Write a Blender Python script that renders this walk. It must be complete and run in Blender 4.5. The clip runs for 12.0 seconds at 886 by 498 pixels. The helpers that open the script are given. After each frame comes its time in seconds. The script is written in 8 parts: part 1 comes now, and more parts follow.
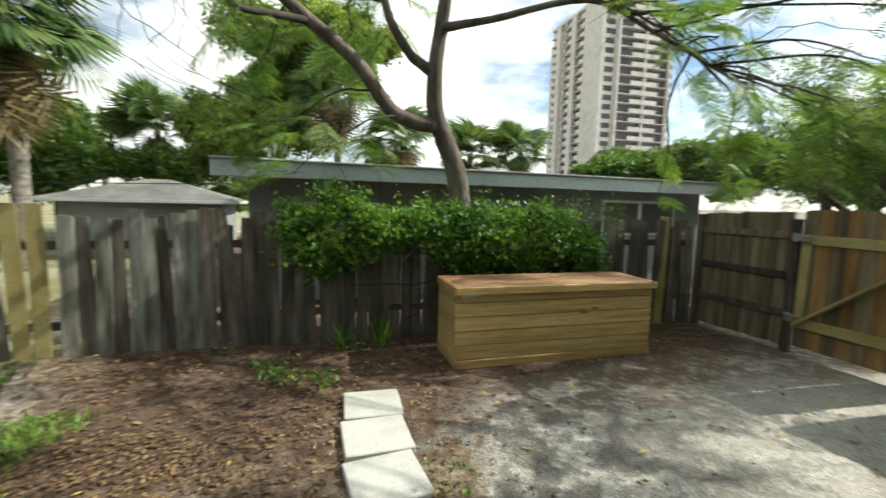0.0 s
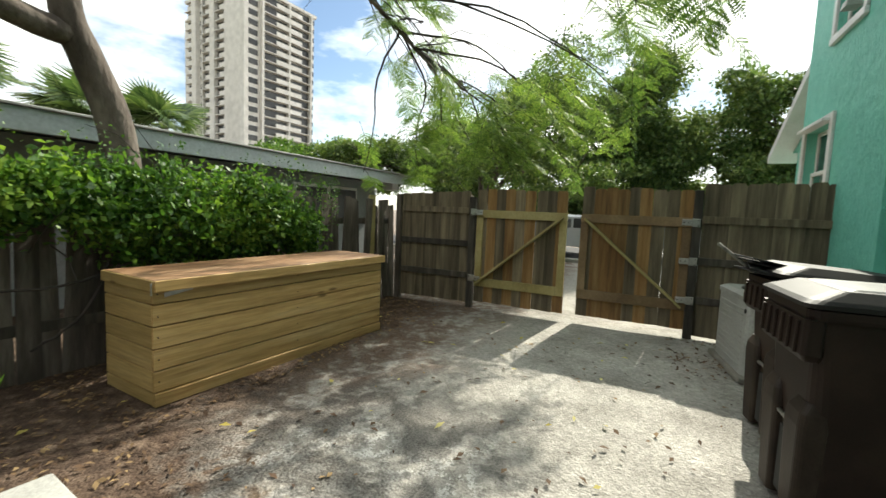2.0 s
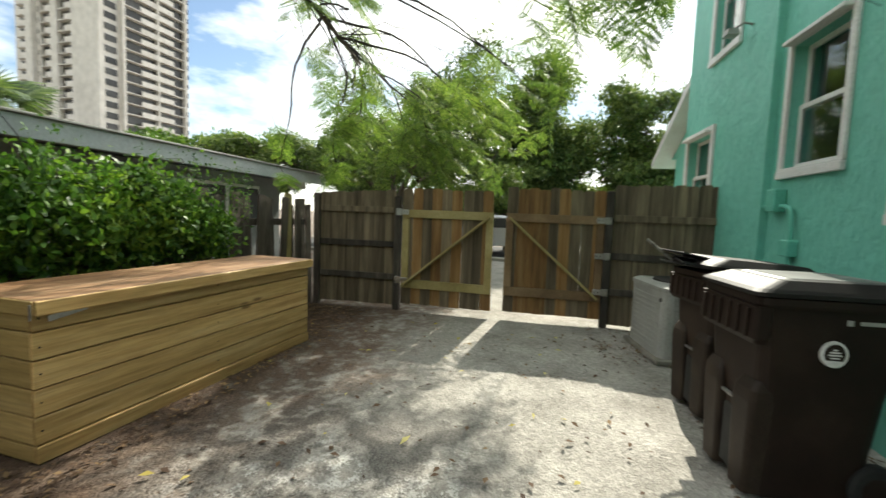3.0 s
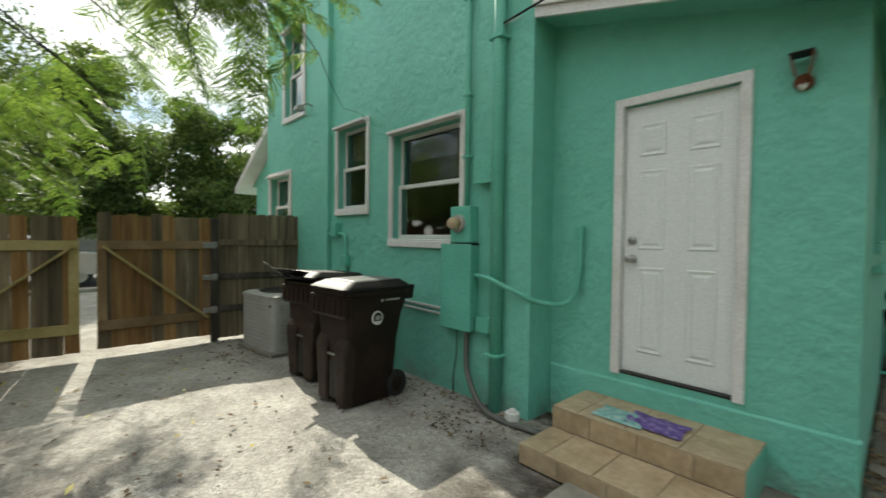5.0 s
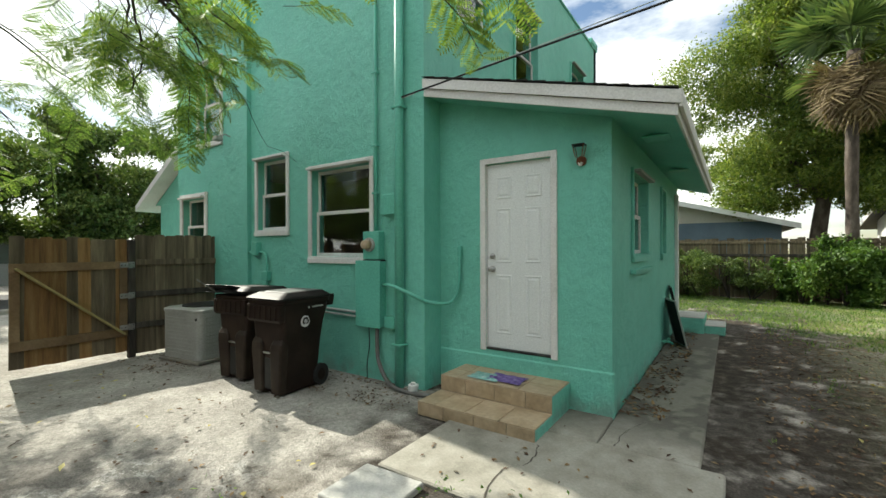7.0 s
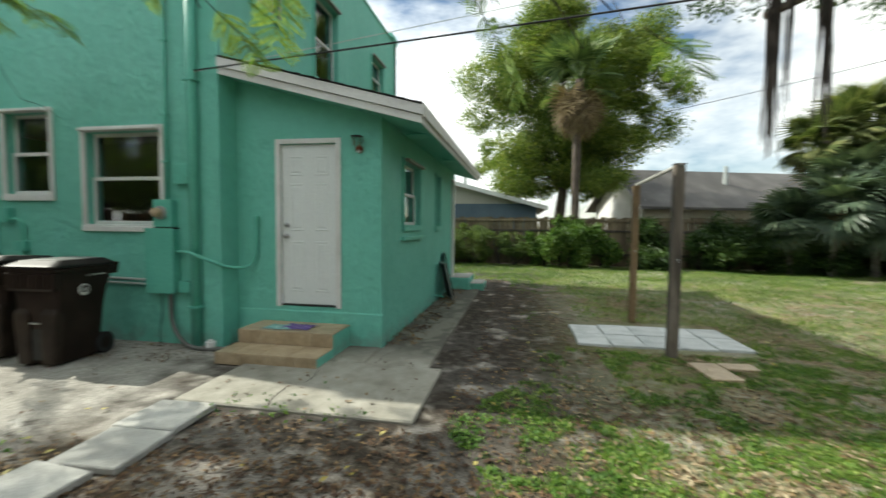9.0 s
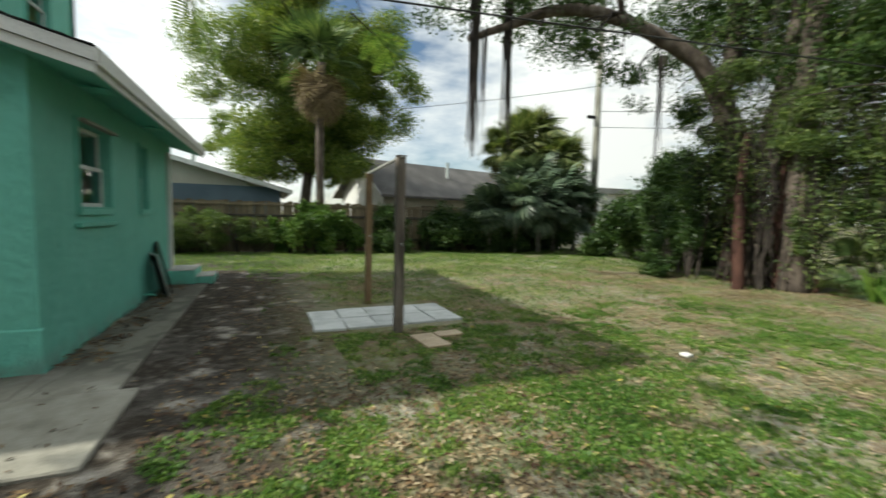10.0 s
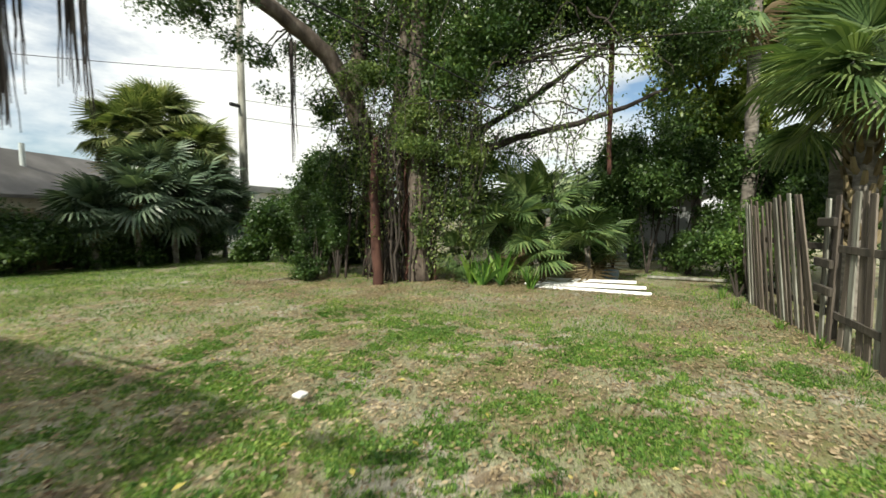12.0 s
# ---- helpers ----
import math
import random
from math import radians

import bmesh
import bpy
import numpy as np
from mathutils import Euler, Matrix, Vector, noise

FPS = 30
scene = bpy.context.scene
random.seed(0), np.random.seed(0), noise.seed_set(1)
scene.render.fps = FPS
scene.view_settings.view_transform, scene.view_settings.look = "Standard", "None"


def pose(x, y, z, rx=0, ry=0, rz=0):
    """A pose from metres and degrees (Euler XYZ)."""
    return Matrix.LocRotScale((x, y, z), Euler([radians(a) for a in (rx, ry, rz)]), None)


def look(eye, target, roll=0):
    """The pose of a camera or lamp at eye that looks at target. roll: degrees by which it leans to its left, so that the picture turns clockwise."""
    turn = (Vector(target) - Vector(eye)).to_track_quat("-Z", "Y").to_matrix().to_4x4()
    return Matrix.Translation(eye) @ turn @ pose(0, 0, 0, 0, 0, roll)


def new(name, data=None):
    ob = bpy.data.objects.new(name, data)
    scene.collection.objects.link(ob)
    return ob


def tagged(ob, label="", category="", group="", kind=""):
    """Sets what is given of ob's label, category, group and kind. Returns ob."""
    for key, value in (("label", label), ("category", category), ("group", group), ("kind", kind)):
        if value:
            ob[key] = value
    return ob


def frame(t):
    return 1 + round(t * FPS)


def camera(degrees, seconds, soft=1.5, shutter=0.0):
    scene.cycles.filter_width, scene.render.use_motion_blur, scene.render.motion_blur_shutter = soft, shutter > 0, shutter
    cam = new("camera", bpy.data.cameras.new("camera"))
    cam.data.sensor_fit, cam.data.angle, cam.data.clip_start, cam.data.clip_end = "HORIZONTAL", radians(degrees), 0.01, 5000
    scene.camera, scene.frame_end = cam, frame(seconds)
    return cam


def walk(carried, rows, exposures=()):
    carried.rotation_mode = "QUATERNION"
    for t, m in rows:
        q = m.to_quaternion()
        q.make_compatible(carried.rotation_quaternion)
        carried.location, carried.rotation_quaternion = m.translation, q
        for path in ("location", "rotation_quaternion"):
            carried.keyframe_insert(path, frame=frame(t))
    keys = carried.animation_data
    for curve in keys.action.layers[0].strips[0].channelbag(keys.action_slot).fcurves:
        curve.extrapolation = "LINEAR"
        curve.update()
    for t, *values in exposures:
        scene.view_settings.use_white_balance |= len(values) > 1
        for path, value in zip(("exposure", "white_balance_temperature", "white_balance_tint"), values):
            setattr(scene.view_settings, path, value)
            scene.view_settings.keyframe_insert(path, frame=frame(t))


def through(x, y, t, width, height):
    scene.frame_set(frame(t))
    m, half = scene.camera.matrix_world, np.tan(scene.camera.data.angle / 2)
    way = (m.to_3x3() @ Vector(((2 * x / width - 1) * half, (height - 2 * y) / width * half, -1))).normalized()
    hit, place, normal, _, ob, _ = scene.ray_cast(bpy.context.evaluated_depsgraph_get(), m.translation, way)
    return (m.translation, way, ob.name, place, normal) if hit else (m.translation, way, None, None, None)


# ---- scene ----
cam = camera(92.6, 12.0, soft=1.5, shutter=0.4)
PATH = [
    (0, (1.037, 0.766, 1.691), (1.709, 2.637, 1.473), 1.4),
    (0.5, (1.029, 0.941, 1.559), (2.095, 2.621, 1.354), 2.0),
    (1, (1.027, 1.203, 1.453), (2.399, 2.645, 1.254), 2.2),
    (1.5, (0.942, 1.52, 1.441), (2.59, 2.637, 1.248), 2.6),
    (2, (0.951, 1.782, 1.376), (2.747, 2.643, 1.199), 2.4),
    (2.5, (1.035, 2.015, 1.356), (2.902, 2.71, 1.184), 2.1),
    (4.5, (0.307, 2.696, 1.43), (2.051, 1.72, 1.359), 1.7),
    (5, (0.056, 2.928, 1.504), (1.53, 1.577, 1.452), 0.7),
    (5.5, (-0.219, 3.148, 1.552), (1.079, 1.627, 1.535), 0.1),
    (6, (-0.368, 3.398, 1.59), (0.849, 1.811, 1.578), -0.2),
    (6.5, (-0.533, 3.626, 1.597), (0.626, 1.996, 1.595), -0.2),
    (8.5, (-1.289, 4.501, 1.531), (-0.514, 2.659, 1.454), 0.2),
    (9, (-1.457, 4.625, 1.525), (-1.097, 2.661, 1.412), 0.6),
    (9.5, (-1.566, 4.607, 1.524), (-1.772, 2.622, 1.384), 1.0),
    (10, (-1.702, 4.501, 1.529), (-2.458, 2.657, 1.368), 1.4),
    (10.5, (-1.911, 4.423, 1.529), (-3.136, 2.85, 1.369), 1.4),
    (11, (-2.254, 4.325, 1.522), (-3.829, 3.104, 1.352), 1.3),
    (11.5, (-2.676, 4.196, 1.531), (-4.396, 3.189, 1.368), 0.7),
    (12, (-3.324, 3.929, 1.536), (-5.117, 3.053, 1.397), 0.0),
]
walk(cam, [(t, look(eye, target, roll)) for t, eye, target, roll in PATH],
     [(0.0, 0.76, 6550, 2), (1.5, 0.92, 6600, 3), (2.5, 0.92, 6650, 4), (4.5, 0.78, 6700, 4), (5.5, 0.74, 6650, 4), (6.5, 0.78, 6600, 4), (8.5, 0.70, 6500, 2), (9.5, 0.46, 6450, 2), (10.2, 0.28, 6450, 2), (11.0, 0.44, 6600, 2), (12.0, 0.52, 6700, 4)])

# ---- sky and sun ----
SUN_EL, SUN_AZ = radians(40.0), radians(-7.8)
SUN_DIR = Vector((math.cos(SUN_EL) * math.cos(SUN_AZ), math.cos(SUN_EL) * math.sin(SUN_AZ), math.sin(SUN_EL)))
sun = new("sun", bpy.data.lights.new("sun", "SUN"))
sun.data.energy, sun.data.angle, sun.data.color = 5.0, radians(0.6), (1.0, 0.94, 0.84)
sun.matrix_world = SUN_DIR.to_track_quat("Z", "Y").to_matrix().to_4x4()

world = bpy.data.worlds.new("sky")
scene.world = world
world.use_nodes = True
wt = world.node_tree
wt.nodes.clear()
sky = wt.nodes.new("ShaderNodeTexSky")
sky.sky_type, sky.sun_disc = "NISHITA", False
sky.sun_elevation, sky.sun_rotation = SUN_EL, math.pi / 2 - SUN_AZ
sky.air_density, sky.dust_density, sky.ozone_density = 1.0, 0.5, 1.6
wco = wt.nodes.new("ShaderNodeTexCoord")
wmap = wt.nodes.new("ShaderNodeMapping")
wmap.inputs["Scale"].default_value = (1.0, 1.0, 2.6)
wno = wt.nodes.new("ShaderNodeTexNoise")
wno.inputs["Scale"].default_value, wno.inputs["Detail"].default_value, wno.inputs["Roughness"].default_value = 2.3, 7.0, 0.58
wra = wt.nodes.new("ShaderNodeValToRGB")
wra.color_ramp.elements[0].position, wra.color_ramp.elements[1].position = 0.37, 0.58
wmx = wt.nodes.new("ShaderNodeMix")
wmx.data_type = "RGBA"
wbg = wt.nodes.new("ShaderNodeBackground")
wou = wt.nodes.new("ShaderNodeOutputWorld")
wt.links.new(wco.outputs["Generated"], wmap.inputs["Vector"])
wt.links.new(wmap.outputs["Vector"], wno.inputs["Vector"])
wt.links.new(wno.outputs["Fac"], wra.inputs["Fac"])
wt.links.new(wra.outputs["Color"], wmx.inputs["Factor"])
wt.links.new(sky.outputs["Color"], wmx.inputs["A"])
wdot = wt.nodes.new("ShaderNodeVectorMath")
wdot.operation = "DOT_PRODUCT"
wdot.inputs[1].default_value = SUN_DIR
wglow = wt.nodes.new("ShaderNodeMapRange")
wglow.interpolation_type = "SMOOTHSTEP"
wglow.inputs["From Min"].default_value, wglow.inputs["From Max"].default_value = -0.7, 1.0
wglow.inputs["To Min"].default_value, wglow.inputs["To Max"].default_value = 8.4, 14.5
wcl = wt.nodes.new("ShaderNodeVectorMath")
wcl.operation = "SCALE"
wcl.inputs[0].default_value = (1.0, 0.99, 0.97)
wt.links.new(wco.outputs["Generated"], wdot.inputs[0])
wt.links.new(wdot.outputs["Value"], wglow.inputs["Value"])
wt.links.new(wglow.outputs["Result"], wcl.inputs["Scale"])
wt.links.new(wcl.outputs["Vector"], wmx.inputs["B"])
wt.links.new(wmx.outputs["Result"], wbg.inputs["Color"])
wbg.inputs["Strength"].default_value = 0.09
wt.links.new(wbg.outputs["Background"], wou.inputs["Surface"])


# ---- materials ----
class Graph:
    """A material's node tree with short calls for the usual nodes."""

    def __init__(self, name):
        self.mat = bpy.data.materials.new(name)
        self.mat.use_nodes = True
        self.t = self.mat.node_tree
        self.bsdf = self.t.nodes["Principled BSDF"]

    def node(self, kind, **inputs):
        n = self.t.nodes.new(kind)
        for k, v in inputs.items():
            self.put(n.inputs[k.replace("_", " ")], v)
        return n

    def put(self, socket, v):
        if isinstance(v, bpy.types.NodeSocket):
            self.t.links.new(v, socket)
        elif isinstance(v, tuple) and len(v) == 3 and socket.type == "RGBA":
            socket.default_value = (*v, 1)
        else:
            socket.default_value = v

    def coords(self, scale=(1, 1, 1), shuffle=True):
        co = self.node("ShaderNodeTexCoord").outputs["Object"]
        if shuffle:
            rnd = self.node("ShaderNodeObjectInfo").outputs["Random"]
            off = self.node("ShaderNodeVectorMath")
            off.operation = "SCALE"
            off.inputs[0].default_value = (37, 53, 71)
            self.put(off.inputs["Scale"], rnd)
            add = self.node("ShaderNodeVectorMath")
            self.put(add.inputs[0], co)
            self.put(add.inputs[1], off.outputs[0])
            co = add.outputs[0]
        m = self.node("ShaderNodeMapping", Vector=co)
        m.inputs["Scale"].default_value = scale
        return m.outputs[0]

    def noise(self, vec, scale, detail=4.0, rough=0.55):
        return self.node("ShaderNodeTexNoise", Vector=vec, Scale=scale, Detail=detail, Roughness=rough).outputs["Fac"]

    def voronoi(self, vec, scale, feature="F1", out="Distance"):
        n = self.node("ShaderNodeTexVoronoi")
        n.feature = feature
        self.put(n.inputs["Vector"], vec)
        self.put(n.inputs["Scale"], scale)
        return n.outputs[out]

    def ramp(self, fac, *stops):
        n = self.node("ShaderNodeValToRGB", Fac=fac)
        e = n.color_ramp.elements
        while len(e) < len(stops):
            e.new(0.5)
        for el, (p, c) in zip(e, stops):
            el.position, el.color = p, (*c, 1) if isinstance(c, tuple) else (c, c, c, 1)
        return n.outputs["Color"]

    def mix(self, fac, a, b, mode="MIX"):
        n = self.node("ShaderNodeMix")
        n.data_type, n.blend_type = "RGBA", mode
        self.put(n.inputs["Factor"], fac)
        self.put(n.inputs["A"], a)
        self.put(n.inputs["B"], b)
        return n.outputs["Result"]

    def math(self, op, a, b=0.0, c=0.0):
        n = self.node("ShaderNodeMath")
        n.operation = op
        for s, v in zip(n.inputs, (a, b, c)):
            self.put(s, v)
        return n.outputs[0]

    def step(self, v, lo, hi):
        n = self.node("ShaderNodeMapRange", Value=v, From_Min=lo, From_Max=hi)
        n.interpolation_type = "SMOOTHSTEP"
        return n.outputs[0]

    def bump(self, height, strength=0.3, distance=0.02):
        b = self.node("ShaderNodeBump", Height=height, Strength=strength, Distance=distance)
        self.put(self.bsdf.inputs["Normal"], b.outputs[0])

    def done(self, color, rough=0.8, metal=0.0, spec=0.4):
        self.put(self.bsdf.inputs["Base Color"], color)
        self.put(self.bsdf.inputs["Roughness"], rough)
        self.put(self.bsdf.inputs["Metallic"], metal)
        self.bsdf.inputs["Specular IOR Level"].default_value = spec
        return self.mat


def surface(name, dark, mid, light, scale=3.0, stretch=(1, 1, 1), rough=0.8, metal=0.0, fine=40.0, bump=0.25, depth=0.01, vary=0.25, spec=0.4):
    """A surface with stains at one scale and grain at a finer one."""
    g = Graph(name)
    co = g.coords(stretch)
    c = g.ramp(g.noise(co, scale, 5), (0.28, dark), (0.5, mid), (0.72, light))
    grain = g.noise(co, fine, 3)
    c = g.mix(0.6, c, g.ramp(grain, (0.3, 0.62), (0.7, 1.0)), "MULTIPLY")
    rnd = g.node("ShaderNodeObjectInfo").outputs["Random"]
    c = g.mix(1.0, c, g.ramp(rnd, (0.0, 1.0 - vary), (1.0, 1.0)), "MULTIPLY")
    g.bump(g.math("ADD", grain, g.noise(co, fine * 0.25, 2)), bump, depth)
    return g.done(c, rough, metal, spec)


def leaf_material(name, dark, mid, light, through=0.35, rough=0.5):
    g = Graph(name)
    rnd = g.node("ShaderNodeNewGeometry").outputs["Random Per Island"]
    big = g.noise(g.coords((1, 1, 1), False), 0.9, 2)
    f = g.math("MULTIPLY_ADD", big, 0.9, g.math("MULTIPLY_ADD", rnd, 0.6, -0.28))
    c = g.ramp(f, (0.15, dark), (0.5, mid), (0.85, light))
    g.done(c, rough, 0, 0.35)
    tr = g.node("ShaderNodeBsdfTranslucent", Color=g.mix(1.0, c, (1.3, 1.35, 0.7), "MULTIPLY"))
    mx = g.node("ShaderNodeMixShader", Fac=through)
    g.put(mx.inputs[1], g.bsdf.outputs[0])
    g.put(mx.inputs[2], tr.outputs[0])
    out = g.t.nodes["Material Output"]
    g.put(out.inputs["Surface"], mx.outputs[0])
    return g.mat


def stucco_material():
    g = Graph("aqua stucco")
    co = g.coords((1, 1, 1), False)
    lump = g.noise(co, 7, 5, 0.6)
    trowel = g.noise(g.coords((3.0, 3.0, 1.0), False), 11, 5, 0.65)
    c = g.ramp(g.noise(co, 0.8, 4), (0.3, (0.152, 0.50, 0.392)), (0.7, (0.19, 0.57, 0.457)))
    c = g.mix(0.5, c, g.ramp(lump, (0.3, 0.78), (0.7, 1.0)), "MULTIPLY")
    z = g.node("ShaderNodeSeparateXYZ", Vector=g.node("ShaderNodeNewGeometry").outputs["Position"]).outputs["Z"]
    splash = g.math("MULTIPLY", g.step(z, 0.28, 0.02), g.step(g.noise(co, 5, 4), 0.42, 0.62))
    c = g.mix(g.math("MULTIPLY", splash, 0.55), c, (0.19, 0.25, 0.21))
    g.bump(g.math("ADD", g.math("MULTIPLY", lump, 1.3), trowel), 0.8, 0.025)
    return g.done(c, 0.52, 0, 0.5)


def ground_material():
    g = Graph("ground")
    pos = g.node("ShaderNodeNewGeometry").outputs["Position"]
    s = g.node("ShaderNodeSeparateXYZ", Vector=pos)
    x, y = s.outputs["X"], s.outputs["Y"]
    n_big, n_mid, n_fine, n_grit = g.noise(pos, 0.55, 4), g.noise(pos, 2.2, 5), g.noise(pos, 9, 5), g.noise(pos, 70, 3)
    wob = g.math("MULTIPLY_ADD", n_mid, 1.6, -0.8)
    wob2 = g.math("MULTIPLY_ADD", n_fine, 0.7, -0.35)
    # crushed shell drive
    cell = g.voronoi(pos, 55)
    stones = g.voronoi(pos, 38, "F1", "Color")
    shell = g.ramp(g.math("MULTIPLY_ADD", n_mid, 0.6, g.math("MULTIPLY", n_grit, 0.4)), (0.3, (0.23, 0.217, 0.19)), (0.5, (0.40, 0.378, 0.34)), (0.72, (0.58, 0.555, 0.505)))
    shell = g.mix(0.40, shell, g.mix(1.0, shell, g.node("ShaderNodeRGBToBW", Color=stones).outputs[0], "MULTIPLY"))
    crack = g.step(g.voronoi(pos, 3.2, "DISTANCE_TO_EDGE"), 0.012, 0.0)
    # brown leaf litter and bark mulch
    mulch = g.ramp(g.math("MULTIPLY_ADD", n_fine, 0.65, g.math("MULTIPLY", n_grit, 0.35)), (0.3, (0.028, 0.019, 0.014)), (0.5, (0.078, 0.051, 0.036)), (0.7, (0.20, 0.145, 0.105)))
    # grey sandy dirt and dry turf
    dirt = g.ramp(g.math("MULTIPLY_ADD", n_fine, 0.6, g.math("MULTIPLY", n_grit, 0.4)), (0.3, (0.085, 0.066, 0.046)), (0.52, (0.20, 0.16, 0.11)), (0.72, (0.40, 0.345, 0.27)))
    sand = g.ramp(n_grit, (0.3, (0.27, 0.245, 0.21)), (0.7, (0.54, 0.50, 0.445)))
    dirt = g.mix(g.step(g.math("MULTIPLY_ADD", n_fine, 0.4, g.math("MULTIPLY_ADD", n_mid, 0.4, n_big)), 0.82, 0.95), dirt, sand)
    turf = g.ramp(n_grit, (0.3, (0.055, 0.07, 0.02)), (0.6, (0.15, 0.165, 0.045)), (0.8, (0.33, 0.28, 0.13)))
    # where each lies
    drive_x = g.step(g.math("ADD", x, wob), 1.3, 2.3)
    drive_y = g.step(g.math("ADD", y, g.math("MULTIPLY_ADD", wob, 0.6, wob2)), 4.75, 3.6)
    near_wall = g.step(g.math("ADD", y, wob2), -0.2, 0.1)
    drive = g.math("MULTIPLY", g.math("MULTIPLY", drive_x, drive_y), near_wall)
    patch = g.step(g.math("ADD", g.math("MULTIPLY_ADD", n_fine, 0.35, n_mid), g.math("MULTIPLY_ADD", x, 0.26, g.math("MULTIPLY_ADD", y, -0.13, -0.20))), 0.52, 0.66)
    drive = g.math("MULTIPLY", drive, patch)
    # pine-brown dust before the box, dark old tarry patches
    band = g.math("MULTIPLY", g.step(g.math("ADD", y, wob), 2.9, 4.0), g.step(g.math("MULTIPLY_ADD", n_fine, 0.5, g.math("MULTIPLY", n_mid, 0.5)), 0.38, 0.55))
    shell = g.mix(g.math("MULTIPLY", band, 0.88), shell, g.ramp(n_grit, (0.3, (0.05, 0.03, 0.02)), (0.7, (0.17, 0.105, 0.07))))
    away = g.node("ShaderNodeVectorMath")
    away.operation = "DISTANCE"
    g.put(away.inputs[0], pos)
    away.inputs[1].default_value = (2.35, 3.05, 0.0)
    chalk = g.math("MULTIPLY", g.step(g.math("ADD", away.outputs["Value"], wob), 1.25, 0.45), g.step(g.math("MULTIPLY_ADD", n_fine, 0.7, g.math("MULTIPLY", n_grit, 0.3)), 0.48, 0.56))
    shell = g.mix(g.math("MULTIPLY", chalk, 0.85), shell, (0.60, 0.585, 0.55))
    tar = g.math("MULTIPLY", g.math("MULTIPLY", g.step(g.math("ADD", x, wob), 4.6, 3.0), g.step(g.math("ADD", y, wob2), 1.9, 2.7)), g.step(g.math("MULTIPLY_ADD", n_fine, 0.5, n_mid), 0.66, 0.80))
    shell = g.mix(g.math("MULTIPLY", tar, 0.85), shell, g.ramp(n_grit, (0.3, (0.035, 0.032, 0.03)), (0.7, (0.12, 0.112, 0.10))))
    street = g.step(x, 6.5, 6.9)
    drive = g.math("MAXIMUM", drive, street)
    grass_x = g.step(g.math("MULTIPLY_ADD", wob, 1.0, x), -1.2, -3.0)
    grass = g.math("MULTIPLY", grass_x, g.step(g.math("ADD", n_mid, g.math("MULTIPLY", n_fine, 0.3)), 0.48, 0.68))
    litter = g.math("MULTIPLY", g.step(g.math("MULTIPLY_ADD", wob, 0.7, x), -1.8, -0.4), g.step(g.math("ADD", y, wob), 2.3, 3.7))
    c = g.mix(litter, dirt, mulch)
    # bare earth beside the house, with the house's shade deepened into its colour
    shaded_soil = g.math("MULTIPLY", g.step(g.math("MULTIPLY_ADD", wob, 1.6, x), -3.2, -1.7), g.step(g.math("ADD", y, wob), 3.4, 1.6))
    shaded_soil = g.math("MULTIPLY", shaded_soil, g.step(n_mid, 0.74, 0.52))
    c = g.mix(g.math("MULTIPLY", shaded_soil, 0.9), c, g.ramp(g.math("MULTIPLY_ADD", n_grit, 0.5, g.math("MULTIPLY", n_fine, 0.5)), (0.34, (0.012, 0.010, 0.008)), (0.5, (0.028, 0.023, 0.019)), (0.68, (0.095, 0.082, 0.069))))
    c = g.mix(g.math("MULTIPLY", grass, 0.7), c, turf)
    c = g.mix(drive, c, shell)
    c = g.mix(g.math("MULTIPLY", g.math("MULTIPLY", crack, drive_x), 0.25), c, (0.06, 0.05, 0.042))
    g.bump(g.math("ADD", g.math("MULTIPLY", n_fine, 1.2), g.math("ADD", g.math("MULTIPLY", n_grit, 0.8), g.math("MULTIPLY", cell, -0.6))), 0.65, 0.02)
    return g.done(c, 0.95, 0, 0.2)


def glass_material(name, tint=(0.9, 0.95, 0.93)):
    g = Graph(name)
    g.bsdf.inputs["Transmission Weight"].default_value = 1.0
    g.bsdf.inputs["IOR"].default_value = 1.5
    return g.done(tint, 0.02, 0, 0.5)


STUCCO, GROUND, GLASS = stucco_material(), ground_material(), glass_material("window glass")
WHITE = surface("white paint", (0.66, 0.65, 0.62), (0.76, 0.75, 0.73), (0.80, 0.80, 0.78), 2.5, rough=0.45, fine=60, bump=0.06, vary=0.03)
DOOR_WHITE = surface("door paint", (0.73, 0.76, 0.75), (0.78, 0.81, 0.80), (0.80, 0.83, 0.82), 1.2, rough=0.4, fine=90, bump=0.02, vary=0.0)
AQUA = surface("aqua paint on metal", (0.115, 0.44, 0.335), (0.14, 0.50, 0.385), (0.16, 0.54, 0.42), 2, rough=0.42, fine=50, bump=0.05, vary=0.06)
OLD_WOOD = surface("weathered grey fence wood", (0.0513, 0.0419, 0.0351), (0.1418, 0.1161, 0.0945), (0.2835, 0.243, 0.2025), 2.2, (5, 5, 0.55), 0.9, fine=26, bump=0.5, vary=0.5)
PALE_WOOD = surface("lichen-pale fence wood", (0.077, 0.0682, 0.055), (0.242, 0.2365, 0.198), (0.44, 0.451, 0.396), 1.8, (5, 5, 0.8), 0.9, fine=22, bump=0.5, vary=0.3)
GATE_WOOD = surface("brown fence wood", (0.085, 0.066, 0.042), (0.195, 0.155, 0.098), (0.34, 0.272, 0.168), 2.0, (7, 7, 0.45), 0.85, fine=28, bump=0.45, vary=0.45)
GATE_ORANGE = surface("orange-stained gate wood", (0.15, 0.08, 0.032), (0.32, 0.178, 0.064), (0.45, 0.285, 0.12), 2.0, (7, 7, 0.45), 0.85, fine=28, bump=0.45, vary=0.4)
